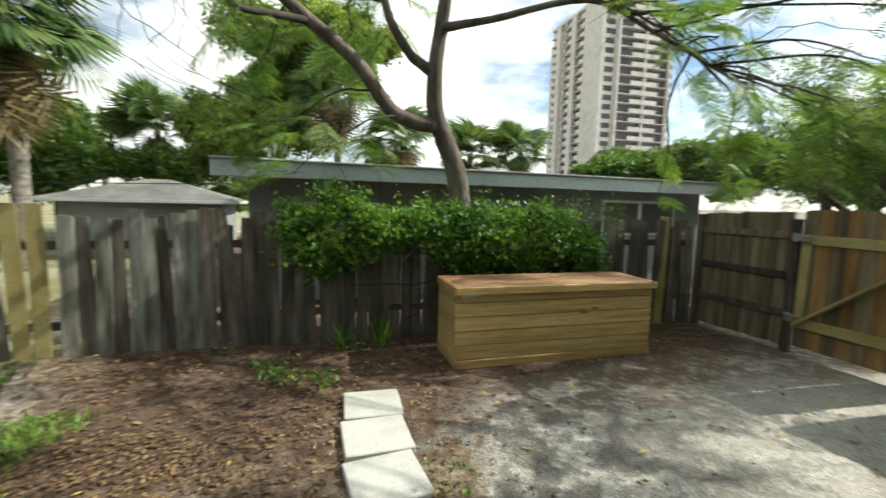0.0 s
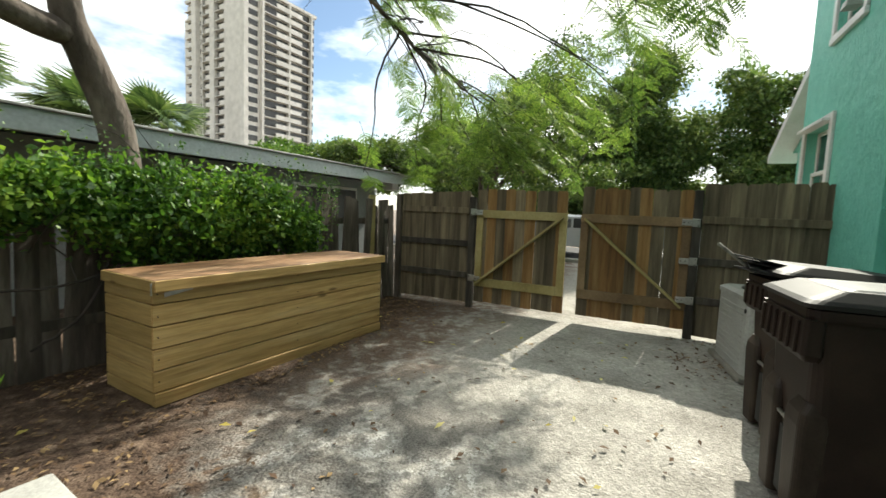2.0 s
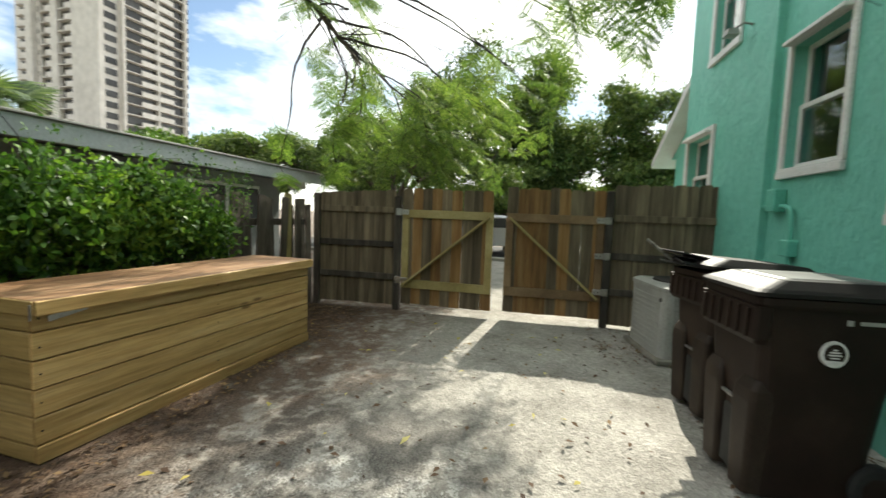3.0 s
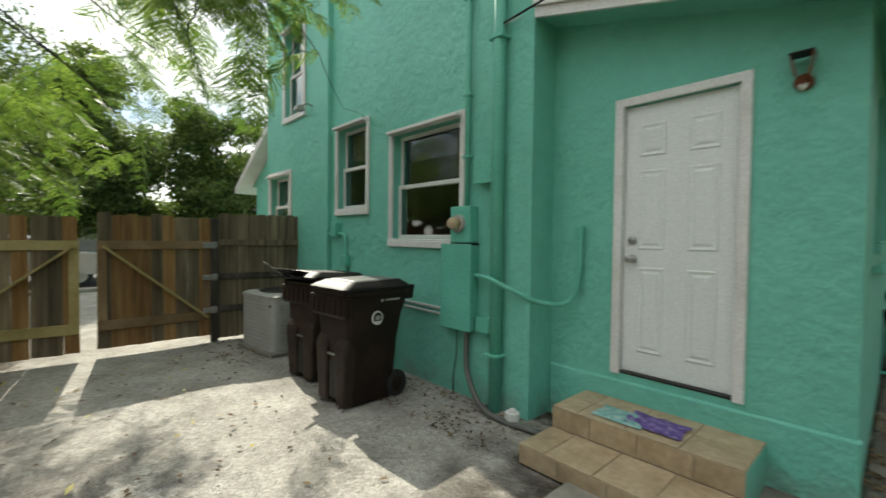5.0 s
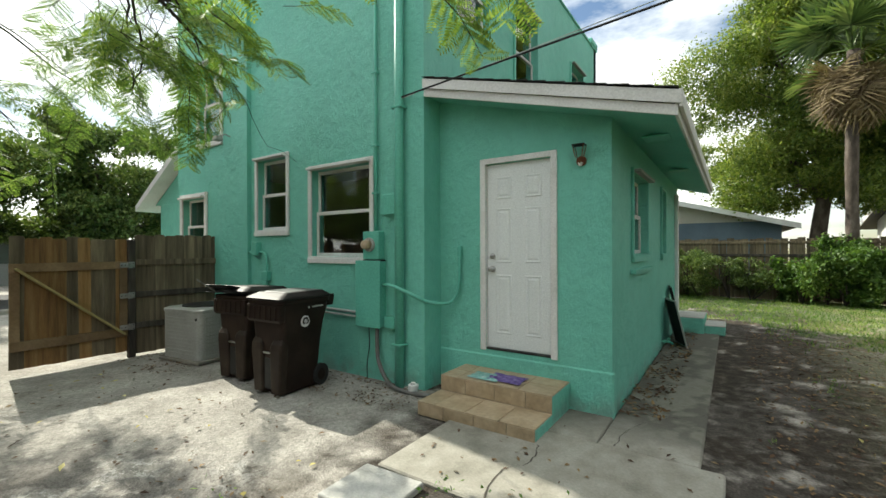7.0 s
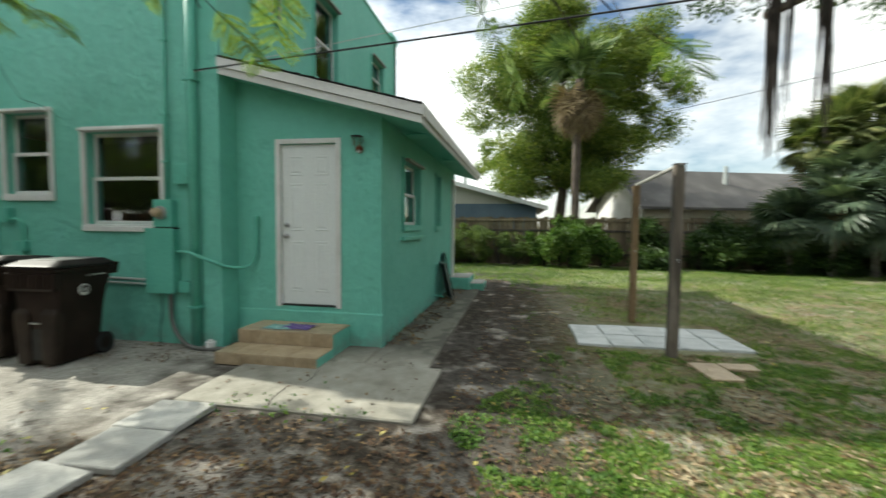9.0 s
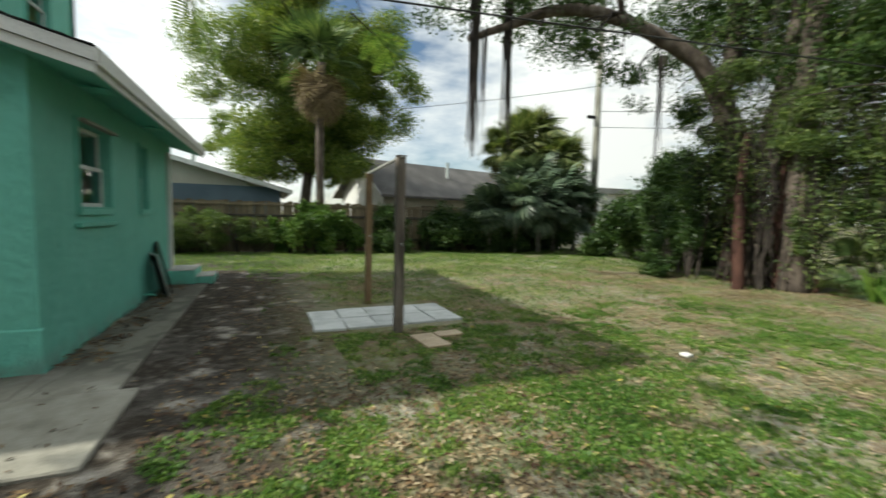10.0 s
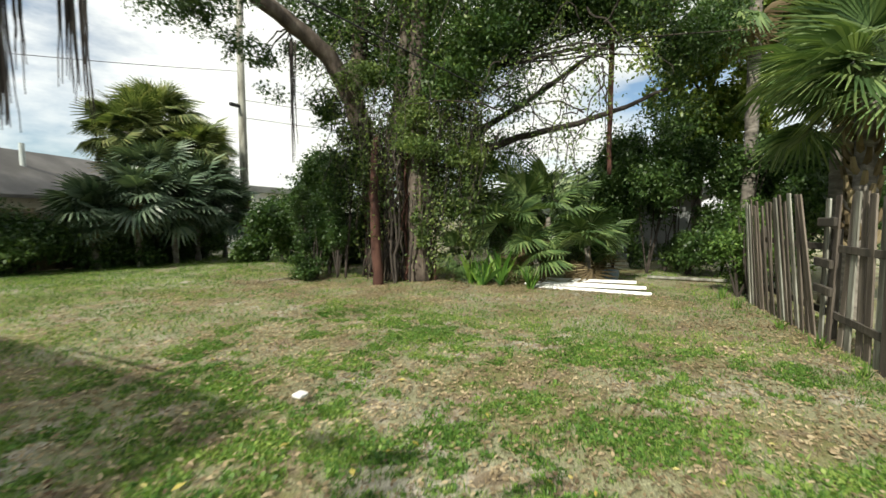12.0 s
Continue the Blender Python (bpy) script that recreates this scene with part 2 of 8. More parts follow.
NEW_WOOD = surface("new treated lumber", (0.30, 0.235, 0.085), (0.43, 0.35, 0.145), (0.50, 0.42, 0.20), 2.0, (1.2, 1.2, 1.2), 0.7, fine=30, bump=0.15, vary=0.15)
BROWN_WOOD = surface("brown gate board", (0.16, 0.10, 0.05), (0.25, 0.165, 0.085), (0.31, 0.215, 0.12), 2.0, (1.2, 1.2, 1.2), 0.75, fine=30, bump=0.2, vary=0.2)
POST_WOOD = surface("dark fence post", (0.03, 0.026, 0.022), (0.07, 0.06, 0.048), (0.14, 0.12, 0.095), 2.5, (4, 4, 0.6), 0.9, fine=25, bump=0.4, vary=0.2)


def board_wood(name, dark, mid, light, axis):
    g = Graph(name)
    sc = [9, 9, 9]
    sc[axis] = 0.55
    co = g.coords(tuple(sc))
    c = g.ramp(g.noise(co, 2.0, 6, 0.6), (0.3, dark), (0.5, mid), (0.7, light))
    kc = [2.6, 2.6, 5.5]
    kc[axis] = 1.3
    knot = g.step(g.voronoi(g.coords(tuple(kc)), 1.2), 0.13, 0.04)
    fig = g.noise(co, 7.0, 3, 0.7)
    c = g.mix(0.7, c, g.ramp(fig, (0.35, 0.66), (0.6, 1.0)), "MULTIPLY")
    c = g.mix(g.math("MULTIPLY", knot, 0.8), c, (dark[0] * 0.3, dark[1] * 0.24, dark[2] * 0.2))
    rnd = g.node("ShaderNodeObjectInfo").outputs["Random"]
    c = g.mix(1.0, c, g.ramp(rnd, (0.0, 0.70), (1.0, 1.08)), "MULTIPLY")
    g.bump(g.noise(co, 9, 4), 0.15, 0.004)
    return g.done(c, 0.62, 0, 0.35)


BOX_WOOD = board_wood("yellow pine boards", (0.34, 0.20, 0.07), (0.53, 0.345, 0.135), (0.64, 0.45, 0.21), 0)
LID_WOOD = board_wood("red-brown stained lid", (0.22, 0.11, 0.05), (0.37, 0.205, 0.10), (0.52, 0.345, 0.20), 0)
CONCRETE = surface("old concrete", (0.16, 0.15, 0.125), (0.26, 0.24, 0.205), (0.36, 0.34, 0.295), 1.6, rough=0.9, fine=45, bump=0.3, vary=0.1)


def stained_concrete():
    """Pale slab; black mildew and the house's shade are painted along the wall."""
    g = Graph("concrete with mildew and painted shade")
    pos = g.node("ShaderNodeNewGeometry").outputs["Position"]
    xyz = g.node("ShaderNodeSeparateXYZ", Vector=pos)
    big, mid, fine = g.noise(pos, 1.3, 5), g.noise(pos, 5.0, 6, 0.65), g.noise(pos, 60, 3)
    c = g.ramp(g.math("MULTIPLY_ADD", mid, 0.5, g.math("MULTIPLY", big, 0.5)), (0.34, (0.20, 0.19, 0.155)), (0.5, (0.31, 0.295, 0.25)), (0.66, (0.40, 0.385, 0.335)))
    c = g.mix(0.5, c, g.ramp(fine, (0.3, 0.6), (0.7, 1.0)), "MULTIPLY")
    path = g.step(g.math("MULTIPLY_ADD", big, 0.9, xyz.outputs["Y"]), 0.75, 0.15)
    mildew_shade = g.math("MULTIPLY", path, g.step(g.math("MULTIPLY_ADD", mid, 0.7, big), 0.70, 0.90))
    # side path darkened in colour for the house's shade, then blotched with mildew
    c = g.mix(g.math("MULTIPLY", path, 0.35), c, (0.10, 0.10, 0.08))
    c = g.mix(g.math("MULTIPLY", mildew_shade, 0.65), c, (0.035, 0.033, 0.026))
    g.bump(g.math("ADD", fine, mid), 0.3, 0.008)
    return g.done(c, 0.9, 0, 0.3)


PATIO = stained_concrete()
PAVER = surface("pale concrete paver", (0.36, 0.355, 0.33), (0.47, 0.465, 0.435), (0.55, 0.545, 0.52), 3.0, rough=0.9, fine=60, bump=0.25, vary=0.12)
WHITE_SLAB = surface("white slab", (0.42, 0.45, 0.44), (0.58, 0.60, 0.59), (0.66, 0.68, 0.67), 3.0, rough=0.85, fine=40, bump=0.2, vary=0.1)
TILE = surface("tan ceramic tile", (0.36, 0.27, 0.165), (0.45, 0.345, 0.22), (0.53, 0.42, 0.285), 5.0, rough=0.45, fine=25, bump=0.08, vary=0.12)
GROUT = surface("grey grout", (0.33, 0.28, 0.21), (0.40, 0.34, 0.26), (0.45, 0.39, 0.31), 9, rough=0.95, fine=70, bump=0.3, vary=0.0)
BIN = surface("brown-black bin plastic", (0.013, 0.0075, 0.0055), (0.022, 0.013, 0.0095), (0.042, 0.027, 0.019), 2.2, rough=0.5, fine=120, bump=0.1, depth=0.003, vary=0.1, spec=0.2)
BIN_SCUFF = surface("scuffed bin panel", (0.018, 0.012, 0.009), (0.032, 0.022, 0.016), (0.055, 0.04, 0.028), 4, rough=0.55, fine=60, bump=0.15, depth=0.004, vary=0.1, spec=0.2)
LID_BLEACHED = surface("sun-bleached lid plastic", (0.10, 0.10, 0.095), (0.15, 0.15, 0.145), (0.24, 0.24, 0.23), 5, rough=0.4, fine=60, bump=0.1, depth=0.003, vary=0.0)
BIN_LID = surface("grey bin lid", (0.012, 0.010, 0.009), (0.018, 0.016, 0.015), (0.03, 0.027, 0.025), 3, rough=0.55, fine=80, bump=0.1, depth=0.003, vary=0.1, spec=0.25)
METAL_GREY = surface("painted grey metal", (0.27, 0.27, 0.245), (0.36, 0.36, 0.33), (0.42, 0.42, 0.39), 2, rough=0.5, fine=50, bump=0.08, vary=0.05)
DARK_METAL = surface("dark metal", (0.02, 0.02, 0.02), (0.035, 0.034, 0.032), (0.06, 0.058, 0.055), 4, rough=0.5, metal=0.6, fine=50, bump=0.1)
STEEL = surface("galvanised steel", (0.42, 0.42, 0.41), (0.55, 0.55, 0.54), (0.66, 0.66, 0.65), 6, rough=0.35, metal=0.9, fine=60, bump=0.05)
RUST = surface("rusty metal", (0.12, 0.035, 0.014), (0.22, 0.07, 0.028), (0.32, 0.13, 0.06), 9, rough=0.8, fine=60, bump=0.3)
RUBBER = surface("black rubber", (0.012, 0.012, 0.012), (0.02, 0.02, 0.02), (0.03, 0.03, 0.03), 6, rough=0.7, fine=60, bump=0.1)
HOSE = surface("grey conduit", (0.10, 0.10, 0.095), (0.15, 0.15, 0.14), (0.2, 0.2, 0.19), 6, rough=0.6, fine=60, bump=0.1)
SHINGLE = surface("dark roof shingle", (0.018, 0.018, 0.018), (0.035, 0.034, 0.033), (0.06, 0.058, 0.055), 6, rough=0.95, fine=60, bump=0.4)
GREY_WALL = surface("grey house paint", (0.20, 0.212, 0.212), (0.245, 0.258, 0.258), (0.28, 0.292, 0.292), 0.8, rough=0.7, fine=30, bump=0.15, vary=0.0)
GREY_FASCIA = surface("pale grey fascia", (0.40, 0.45, 0.45), (0.50, 0.55, 0.55), (0.57, 0.61, 0.61), 0.9, rough=0.6, fine=30, bump=0.08, vary=0.0)
ROOF_PALE = surface("weathered pale roof", (0.22, 0.22, 0.21), (0.36, 0.36, 0.34), (0.52, 0.52, 0.50), 1.2, rough=0.9, fine=30, bump=0.2)
ROOF_BROWN = surface("dark weathered roof", (0.06, 0.056, 0.052), (0.10, 0.093, 0.086), (0.17, 0.16, 0.15), 0.8, rough=0.5, fine=30, bump=0.2)
BLUE_WALL = surface("blue-grey wall", (0.11, 0.16, 0.20), (0.14, 0.195, 0.24), (0.17, 0.23, 0.28), 1, rough=0.8, fine=30, bump=0.1)
CREAM_WALL = surface("cream wall", (0.55, 0.50, 0.40), (0.64, 0.59, 0.49), (0.7, 0.66, 0.57), 1, rough=0.8, fine=30, bump=0.1)
TOWER_WALL = surface("tower concrete", (0.60, 0.58, 0.54), (0.68, 0.66, 0.62), (0.72, 0.70, 0.67), 0.05, rough=0.8, fine=0.6, bump=0.02, vary=0.0)
TOWER_DARK = surface("tower glazing", (0.04, 0.042, 0.044), (0.07, 0.07, 0.07), (0.11, 0.11, 0.105), 0.2, rough=0.25, fine=0.8, bump=0.0, vary=0.5)
# near-black: screen mesh, and indoor darkness put into the colour
SHADE_AND_MESH_BLACK = surface("black mesh and painted-in shade", (0.02, 0.02, 0.018), (0.03, 0.03, 0.027), (0.045, 0.044, 0.04), 2, rough=0.9, fine=20, bump=0.1)
BARK = surface("grey-brown bark", (0.045, 0.034, 0.027), (0.115, 0.09, 0.072), (0.22, 0.185, 0.155), 5.0, (1, 1, 0.4), 0.9, fine=30, bump=0.6, depth=0.02, vary=0.2)
TWIG = surface("dark twig bark", (0.022, 0.017, 0.014), (0.045, 0.036, 0.03), (0.08, 0.065, 0.054), 6, (1, 1, 0.5), 0.9, fine=40, bump=0.4)
RED_ROOT = surface("red-brown aerial root", (0.035, 0.014, 0.010), (0.075, 0.030, 0.021), (0.13, 0.06, 0.042), 5, (1, 1, 0.3), 0.9, fine=30, bump=0.5)
PALE_ROOT = surface("pale banyan trunk", (0.07, 0.05, 0.036), (0.17, 0.13, 0.10), (0.30, 0.245, 0.19), 4, (1.5, 1.5, 0.3), 0.9, fine=24, bump=0.6, depth=0.02)
PALM_BARK = surface("palm trunk", (0.09, 0.08, 0.068), (0.19, 0.17, 0.145), (0.30, 0.275, 0.24), 4, (1, 1, 3), 0.9, fine=24, bump=0.5, depth=0.02)
ASPHALT = surface("asphalt", (0.04, 0.04, 0.042), (0.055, 0.055, 0.056), (0.075, 0.075, 0.075), 2, rough=0.9, fine=60, bump=0.2)
CAR_PAINT = surface("silver car paint", (0.40, 0.41, 0.42), (0.48, 0.49, 0.50), (0.54, 0.55, 0.56), 1, rough=0.25, metal=0.6, fine=80, bump=0.0, vary=0.0)
CABLE = surface("black cable", (0.015, 0.015, 0.015), (0.022, 0.022, 0.022), (0.03, 0.03, 0.03), 5, rough=0.6, fine=60, bump=0.0)
PALE_CABLE = surface("pale cable", (0.45, 0.5, 0.47), (0.55, 0.6, 0.57), (0.6, 0.66, 0.63), 5, rough=0.6, fine=60, bump=0.0)
CLOTH_TEAL = surface("teal cloth", (0.15, 0.38, 0.34), (0.26, 0.5, 0.46), (0.5, 0.62, 0.6), 22, rough=0.95, fine=90, bump=0.3)
CLOTH_PURPLE = surface("purple cloth", (0.07, 0.05, 0.20), (0.16, 0.10, 0.34), (0.36, 0.32, 0.52), 22, rough=0.95, fine=90, bump=0.3)
LEAF_FEATHER = leaf_material("feathery leaf", (0.055, 0.11, 0.028), (0.125, 0.21, 0.055), (0.27, 0.35, 0.10), 0.42)
LEAF_HEDGE = leaf_material("hedge leaf", (0.03, 0.078, 0.016), (0.092, 0.20, 0.032), (0.27, 0.40, 0.07), 0.35, 0.5)
LEAF_DARK = leaf_material("dark broad leaf", (0.0186, 0.0434, 0.0124), (0.0434, 0.0868, 0.0217), (0.093, 0.1473, 0.0403), 0.3, 0.42)
LEAF_MID = leaf_material("green broad leaf", (0.0403, 0.0868, 0.0186), (0.0899, 0.1705, 0.0341), (0.186, 0.2635, 0.0697), 0.35)
LEAF_YELLOW = leaf_material("yellow-green leaf", (0.0697, 0.1162, 0.0248), (0.155, 0.2247, 0.0465), (0.31, 0.341, 0.093), 0.4)
LEAF_PALM = leaf_material("palm frond", (0.0388, 0.0744, 0.0279), (0.0961, 0.155, 0.0543), (0.2325, 0.2945, 0.1162), 0.25, 0.42)
LEAF_GOLD = leaf_material("yellowing palm frond", (0.055, 0.08, 0.03), (0.125, 0.165, 0.06), (0.28, 0.29, 0.125), 0.3, 0.45)
LEAF_OLIVE = leaf_material("olive broad leaf", (0.035, 0.062, 0.018), (0.095, 0.15, 0.04), (0.22, 0.27, 0.085), 0.35)
LEAF_SILVER = leaf_material("grey-green palmetto frond", (0.0465, 0.0775, 0.0496), (0.1008, 0.1473, 0.0961), (0.2015, 0.2558, 0.1705), 0.2, 0.4)
LEAF_DEAD = leaf_material("dead palm frond", (0.09, 0.065, 0.035), (0.19, 0.145, 0.08), (0.32, 0.26, 0.15), 0.25, 0.8)
LEAF_GRASS = leaf_material("grass blade", (0.036, 0.095, 0.016), (0.115, 0.22, 0.040), (0.30, 0.375, 0.10), 0.38)
LEAF_STRAW = leaf_material("straw-dry grass", (0.10, 0.072, 0.042), (0.25, 0.19, 0.11), (0.46, 0.38, 0.25), 0.2, 0.8)
LEAF_LITTER = leaf_material("dry fallen leaf", (0.04, 0.021, 0.012), (0.11, 0.064, 0.035), (0.28, 0.19, 0.09), 0.12, 0.8)
LEAF_FALLEN = leaf_material("yellow fallen leaf", (0.30, 0.24, 0.05), (0.42, 0.36, 0.10), (0.55, 0.50, 0.22), 0.2, 0.7)


# ---- building blocks ----
def part(name, shape, material, parent=None, label="", smooth=False):
    """Links a bmesh, or a mesh, as one object under a thing."""
    if isinstance(shape, bmesh.types.BMesh):
        me = bpy.data.meshes.new(name)
        shape.normal_update()
        shape.to_mesh(me)
        shape.free()
    else:
        me = shape
    if not me.materials:
        me.materials.append(material)
    if smooth:
        me.polygons.foreach_set("use_smooth", [True] * len(me.polygons))
    ob = new(name, me)
    ob.parent = parent
    return tagged(ob, label)


def thing(name, at, label, category, group="", kind="", turn=0.0):
    ob = new(name)
    ob.empty_display_size = 0.2
    ob.matrix_world = pose(*at, 0, 0, turn)
    return tagged(ob, label, category, group, kind)


def structure(ob, label="", category=""):
    return tagged(ob, label, category, kind="structure")


def block(x0, y0, z0, x1, y1, z1, bevel=0.006, into=None):
    """A box with softened edges."""
    bm = bmesh.new() if into is None else into
    m = Matrix.LocRotScale(((x0 + x1) / 2, (y0 + y1) / 2, (z0 + z1) / 2), None, (abs(x1 - x0), abs(y1 - y0), abs(z1 - z0)))
    made = bmesh.ops.create_cube(bm, size=1, matrix=m)["verts"]
    bevel = min(bevel, 0.3 * min(abs(x1 - x0), abs(y1 - y0), abs(z1 - z0)))
    if bevel > 0:
        edges = {e for v in made for e in v.link_edges}
        bmesh.ops.bevel(bm, geom=list(edges), offset=bevel, segments=1, affect="EDGES")
    return bm


def blocks(rows, bevel=0.005):
    bm = bmesh.new()
    for r in rows:
        block(*r, bevel=bevel, into=bm)
    return bm


def tube(points, radii, sides=8, into=None, cap=True):
    """A round bar along points, as thick as radii say."""
    bm = bmesh.new() if into is None else into
    pts = [Vector(p) for p in points]
    if not hasattr(radii, "__len__"):
        radii = [radii] * len(pts)
    rings, up = [], None
    for i, p in enumerate(pts):
        d = (pts[min(i + 1, len(pts) - 1)] - pts[max(i - 1, 0)]).normalized()
        if up is None:
            up = d.orthogonal().normalized()
        up = (up - d * up.dot(d)).normalized()
        side = d.cross(up)
        rings.append([bm.verts.new(p + radii[i] * (math.cos(a) * up + math.sin(a) * side)) for a in [2 * math.pi * k / sides for k in range(sides)]])
    for a, b in zip(rings, rings[1:]):
        for k in range(sides):
            bm.faces.new((a[k], a[(k + 1) % sides], b[(k + 1) % sides], b[k]))
    if cap:
        bm.faces.new(rings[0][::-1])
        bm.faces.new(rings[-1])
    return bm


def curve_points(points, steps=6, wobble=0.0, rng=random):
    """Points smoothed through the given ones."""
    pts = [Vector(p) for p in points]
    out = []
    for i in range(len(pts) - 1):
        p0, p1, p2, p3 = pts[max(i - 1, 0)], pts[i], pts[i + 1], pts[min(i + 2, len(pts) - 1)]
        for k in range(steps):
            t = k / steps
            q = 0.5 * (2 * p1 + (p2 - p0) * t + (2 * p0 - 5 * p1 + 4 * p2 - p3) * t * t + (3 * p1 - p0 - 3 * p2 + p3) * t ** 3)
            out.append(q + Vector([rng.uniform(-wobble, wobble) for _ in range(3)]))
    return out + [pts[-1]]


def taper(n, a, b):
    return [a + (b - a) * i / (n - 1) for i in range(n)]


def raw_mesh(name, verts, faces):
    """A mesh from arrays: faces all of one size."""
    verts, faces = np.asarray(verts, np.float32), np.asarray(faces, np.int32)
    me = bpy.data.meshes.new(name)
    me.vertices.add(len(verts))
    me.vertices.foreach_set("co", verts.ravel())
    n, k = faces.shape
    me.loops.add(n * k)
    me.loops.foreach_set("vertex_index", faces.ravel())
    me.polygons.add(n)
    me.polygons.foreach_set("loop_start", np.arange(0, n * k, k, dtype=np.int32))
    me.update(calc_edges=True)
    return me


def wall(u0, u1, z0, z1, at, thick, along, openings=()):
    """A wall with holes. along 'x': the outer face lies at y = at and looks to thick's far side; 'y': at x = at."""
    us = sorted({u0, u1, *[o[0] for o in openings], *[o[1] for o in openings]})
    zs = sorted({z0, z1, *[o[2] for o in openings], *[o[3] for o in openings]})
    bm = bmesh.new()
    solid = {}
    for i in range(len(us) - 1):
        for j in range(len(zs) - 1):
            cu, cz = (us[i] + us[i + 1]) / 2, (zs[j] + zs[j + 1]) / 2
            solid[i, j] = not any(o[0] < cu < o[1] and o[2] < cz < o[3] for o in openings)

    def v(u, z, d):
        return bm.verts.new((u, at + d, z) if along == "x" else (at + d, u, z))

    for (i, j), full in solid.items():
        if not full:
            continue
        a, b, c, d = us[i], us[i + 1], zs[j], zs[j + 1]
        bm.faces.new([v(a, c, 0), v(b, c, 0), v(b, d, 0), v(a, d, 0)])
        bm.faces.new([v(a, c, thick), v(b, c, thick), v(b, d, thick), v(a, d, thick)])
        for di, dj, p, q in ((-1, 0, (a, c), (a, d)), (1, 0, (b, c), (b, d)), (0, -1, (a, c), (b, c)), (0, 1, (a, d), (b, d))):
            if not solid.get((i + di, j + dj), False):
                bm.faces.new([v(*p, 0), v(*q, 0), v(*q, thick), v(*p, thick)])
    bmesh.ops.remove_doubles(bm, verts=bm.verts, dist=1e-4)
    bmesh.ops.recalc_face_normals(bm, faces=bm.faces)
    return bm


# ---- ground ----
def ground_sheet():
    near = np.arange(-26, 26.01, 0.25)
    far = np.array([30, 36, 45, 60, 90, 140, 240, 420, 700, 1200])
    axis = np.concatenate([-far[::-1], near, far])
    gx, gy = np.meshgrid(axis, axis)
    z = np.zeros_like(gx)
    for i in range(gx.shape[0]):
        for j in range(gx.shape[1]):
            x, y = gx[i, j], gy[i, j]
            if -25 < x < 7 and -13 < y < 8:
                z[i, j] = 0.022 * noise.noise((x * 0.8, y * 0.8, 0.3)) + 0.05 * noise.noise((x * 0.2, y * 0.2, 5.0)) * min(1, max(0, (-1.5 - x) / 3))
                z[i, j] += 0.10 * min(1, max(0, (y - 4.6) / 1.2)) * min(1, max(0, (2.0 - x) / 2.5)) * (1 if x > -6 else 0.3)
                if x > -0.9 and y < 1.8:
                    z[i, j] = min(z[i, j], 0.0)
            else:
                z[i, j] = -0.01
    n = len(axis)
    idx = np.arange(n * n).reshape(n, n)
    faces = np.stack([idx[:-1, :-1].ravel(), idx[:-1, 1:].ravel(), idx[1:, 1:].ravel(), idx[1:, :-1].ravel()], 1)
    me = raw_mesh("ground", np.stack([gx.ravel(), gy.ravel(), z.ravel()], 1), faces)
    return structure(part("ground", me, GROUND, smooth=True), "shell drive, leaf-strewn dirt and patchy lawn", "ground")


ground_sheet()
road = structure(part("road", block(14.5, -300, -0.05, 20.5, 300, 0.012, 0), ASPHALT), "grey asphalt street beyond the gates", "road")
structure(part("kerb", block(14.2, -300, -0.05, 14.5, 300, 0.10, 0.02), CONCRETE), "low pale concrete kerb along the street", "kerb")

# ---- the aqua house ----
HX0, HX1, HY, HY2, HTOP, STEPX = 2.13, 7.78, 0.05, -7.25, 6.55, 5.52
FAR_OUT = 0.07
PX0, PY, PY2 = 0.2, -0.273, -5.95
WIN_FRONT = [(2.95, 4.05, 1.49, 2.66), (4.61, 5.33, 1.88, 2.94)]
WIN_FAR = [(6.80, 7.58, 1.5, 2.49), (6.28, 6.98, 3.42, 4.75)]
WIN_SIDE = [(-1.46, -0.62, 4.52, 5.6), (-3.28, -2.36, 4.1, 5.56), (-6.05, -5.2, 4.7, 5.54)]
WIN_PORCH = [(-2.2, -1.22, 1.52, 2.43), (-3.98, -3.52, 1.5, 2.5)]
structure(part("wall_front", wall(HX0, STEPX, -0.1, HTOP, HY, -0.2, "x", WIN_FRONT), STUCCO), "two-storey aqua stucco wall with white windows", "wall")
structure(part("wall_front_far", wall(STEPX, HX1, -0.1, HTOP, HY + FAR_OUT, -0.2 - FAR_OUT, "x", WIN_FAR), STUCCO), "projecting aqua stucco wall beside the fence", "wall")
structure(part("wall_side", wall(HY2, HY - 0.2, -0.1, HTOP, HX0, 0.2, "y", WIN_SIDE), STUCCO), "aqua stucco side wall above the porch roof", "wall")
structure(part("wall_rear", wall(HX0, HX1, -0.1, HTOP, HY2, 0.2, "x"), STUCCO), "plain aqua rear wall", "wall")
structure(part("wall_far", wall(HY2 + 0.2, HY - 0.2, -0.1, HTOP, HX1, -0.2, "y"), STUCCO), "plain aqua far wall", "wall")
structure(part("house_roof", block(HX0 + 0.05, HY2 + 0.05, HTOP - 0.25, HX1 - 0.05, HY - 0.02, HTOP - 0.15, 0), SHINGLE), "flat dark roof behind the parapet", "roof")
structure(part("parapet_cap", blocks([(HX0 - 0.03, HY2 - 0.03, HTOP, HX0 + 0.23, HY + 0.03, HTOP + 0.06), (HX0 + 0.23, HY - 0.23, HTOP, HX1 + 0.03, HY + 0.16, HTOP + 0.06), (HX0 - 0.04, HY2 - 0.04, HTOP + 0.06, HX0 + 0.24, HY2 + 0.5, HTOP + 0.2)], 0.02), STUCCO), "rounded aqua parapet cap", "trim")
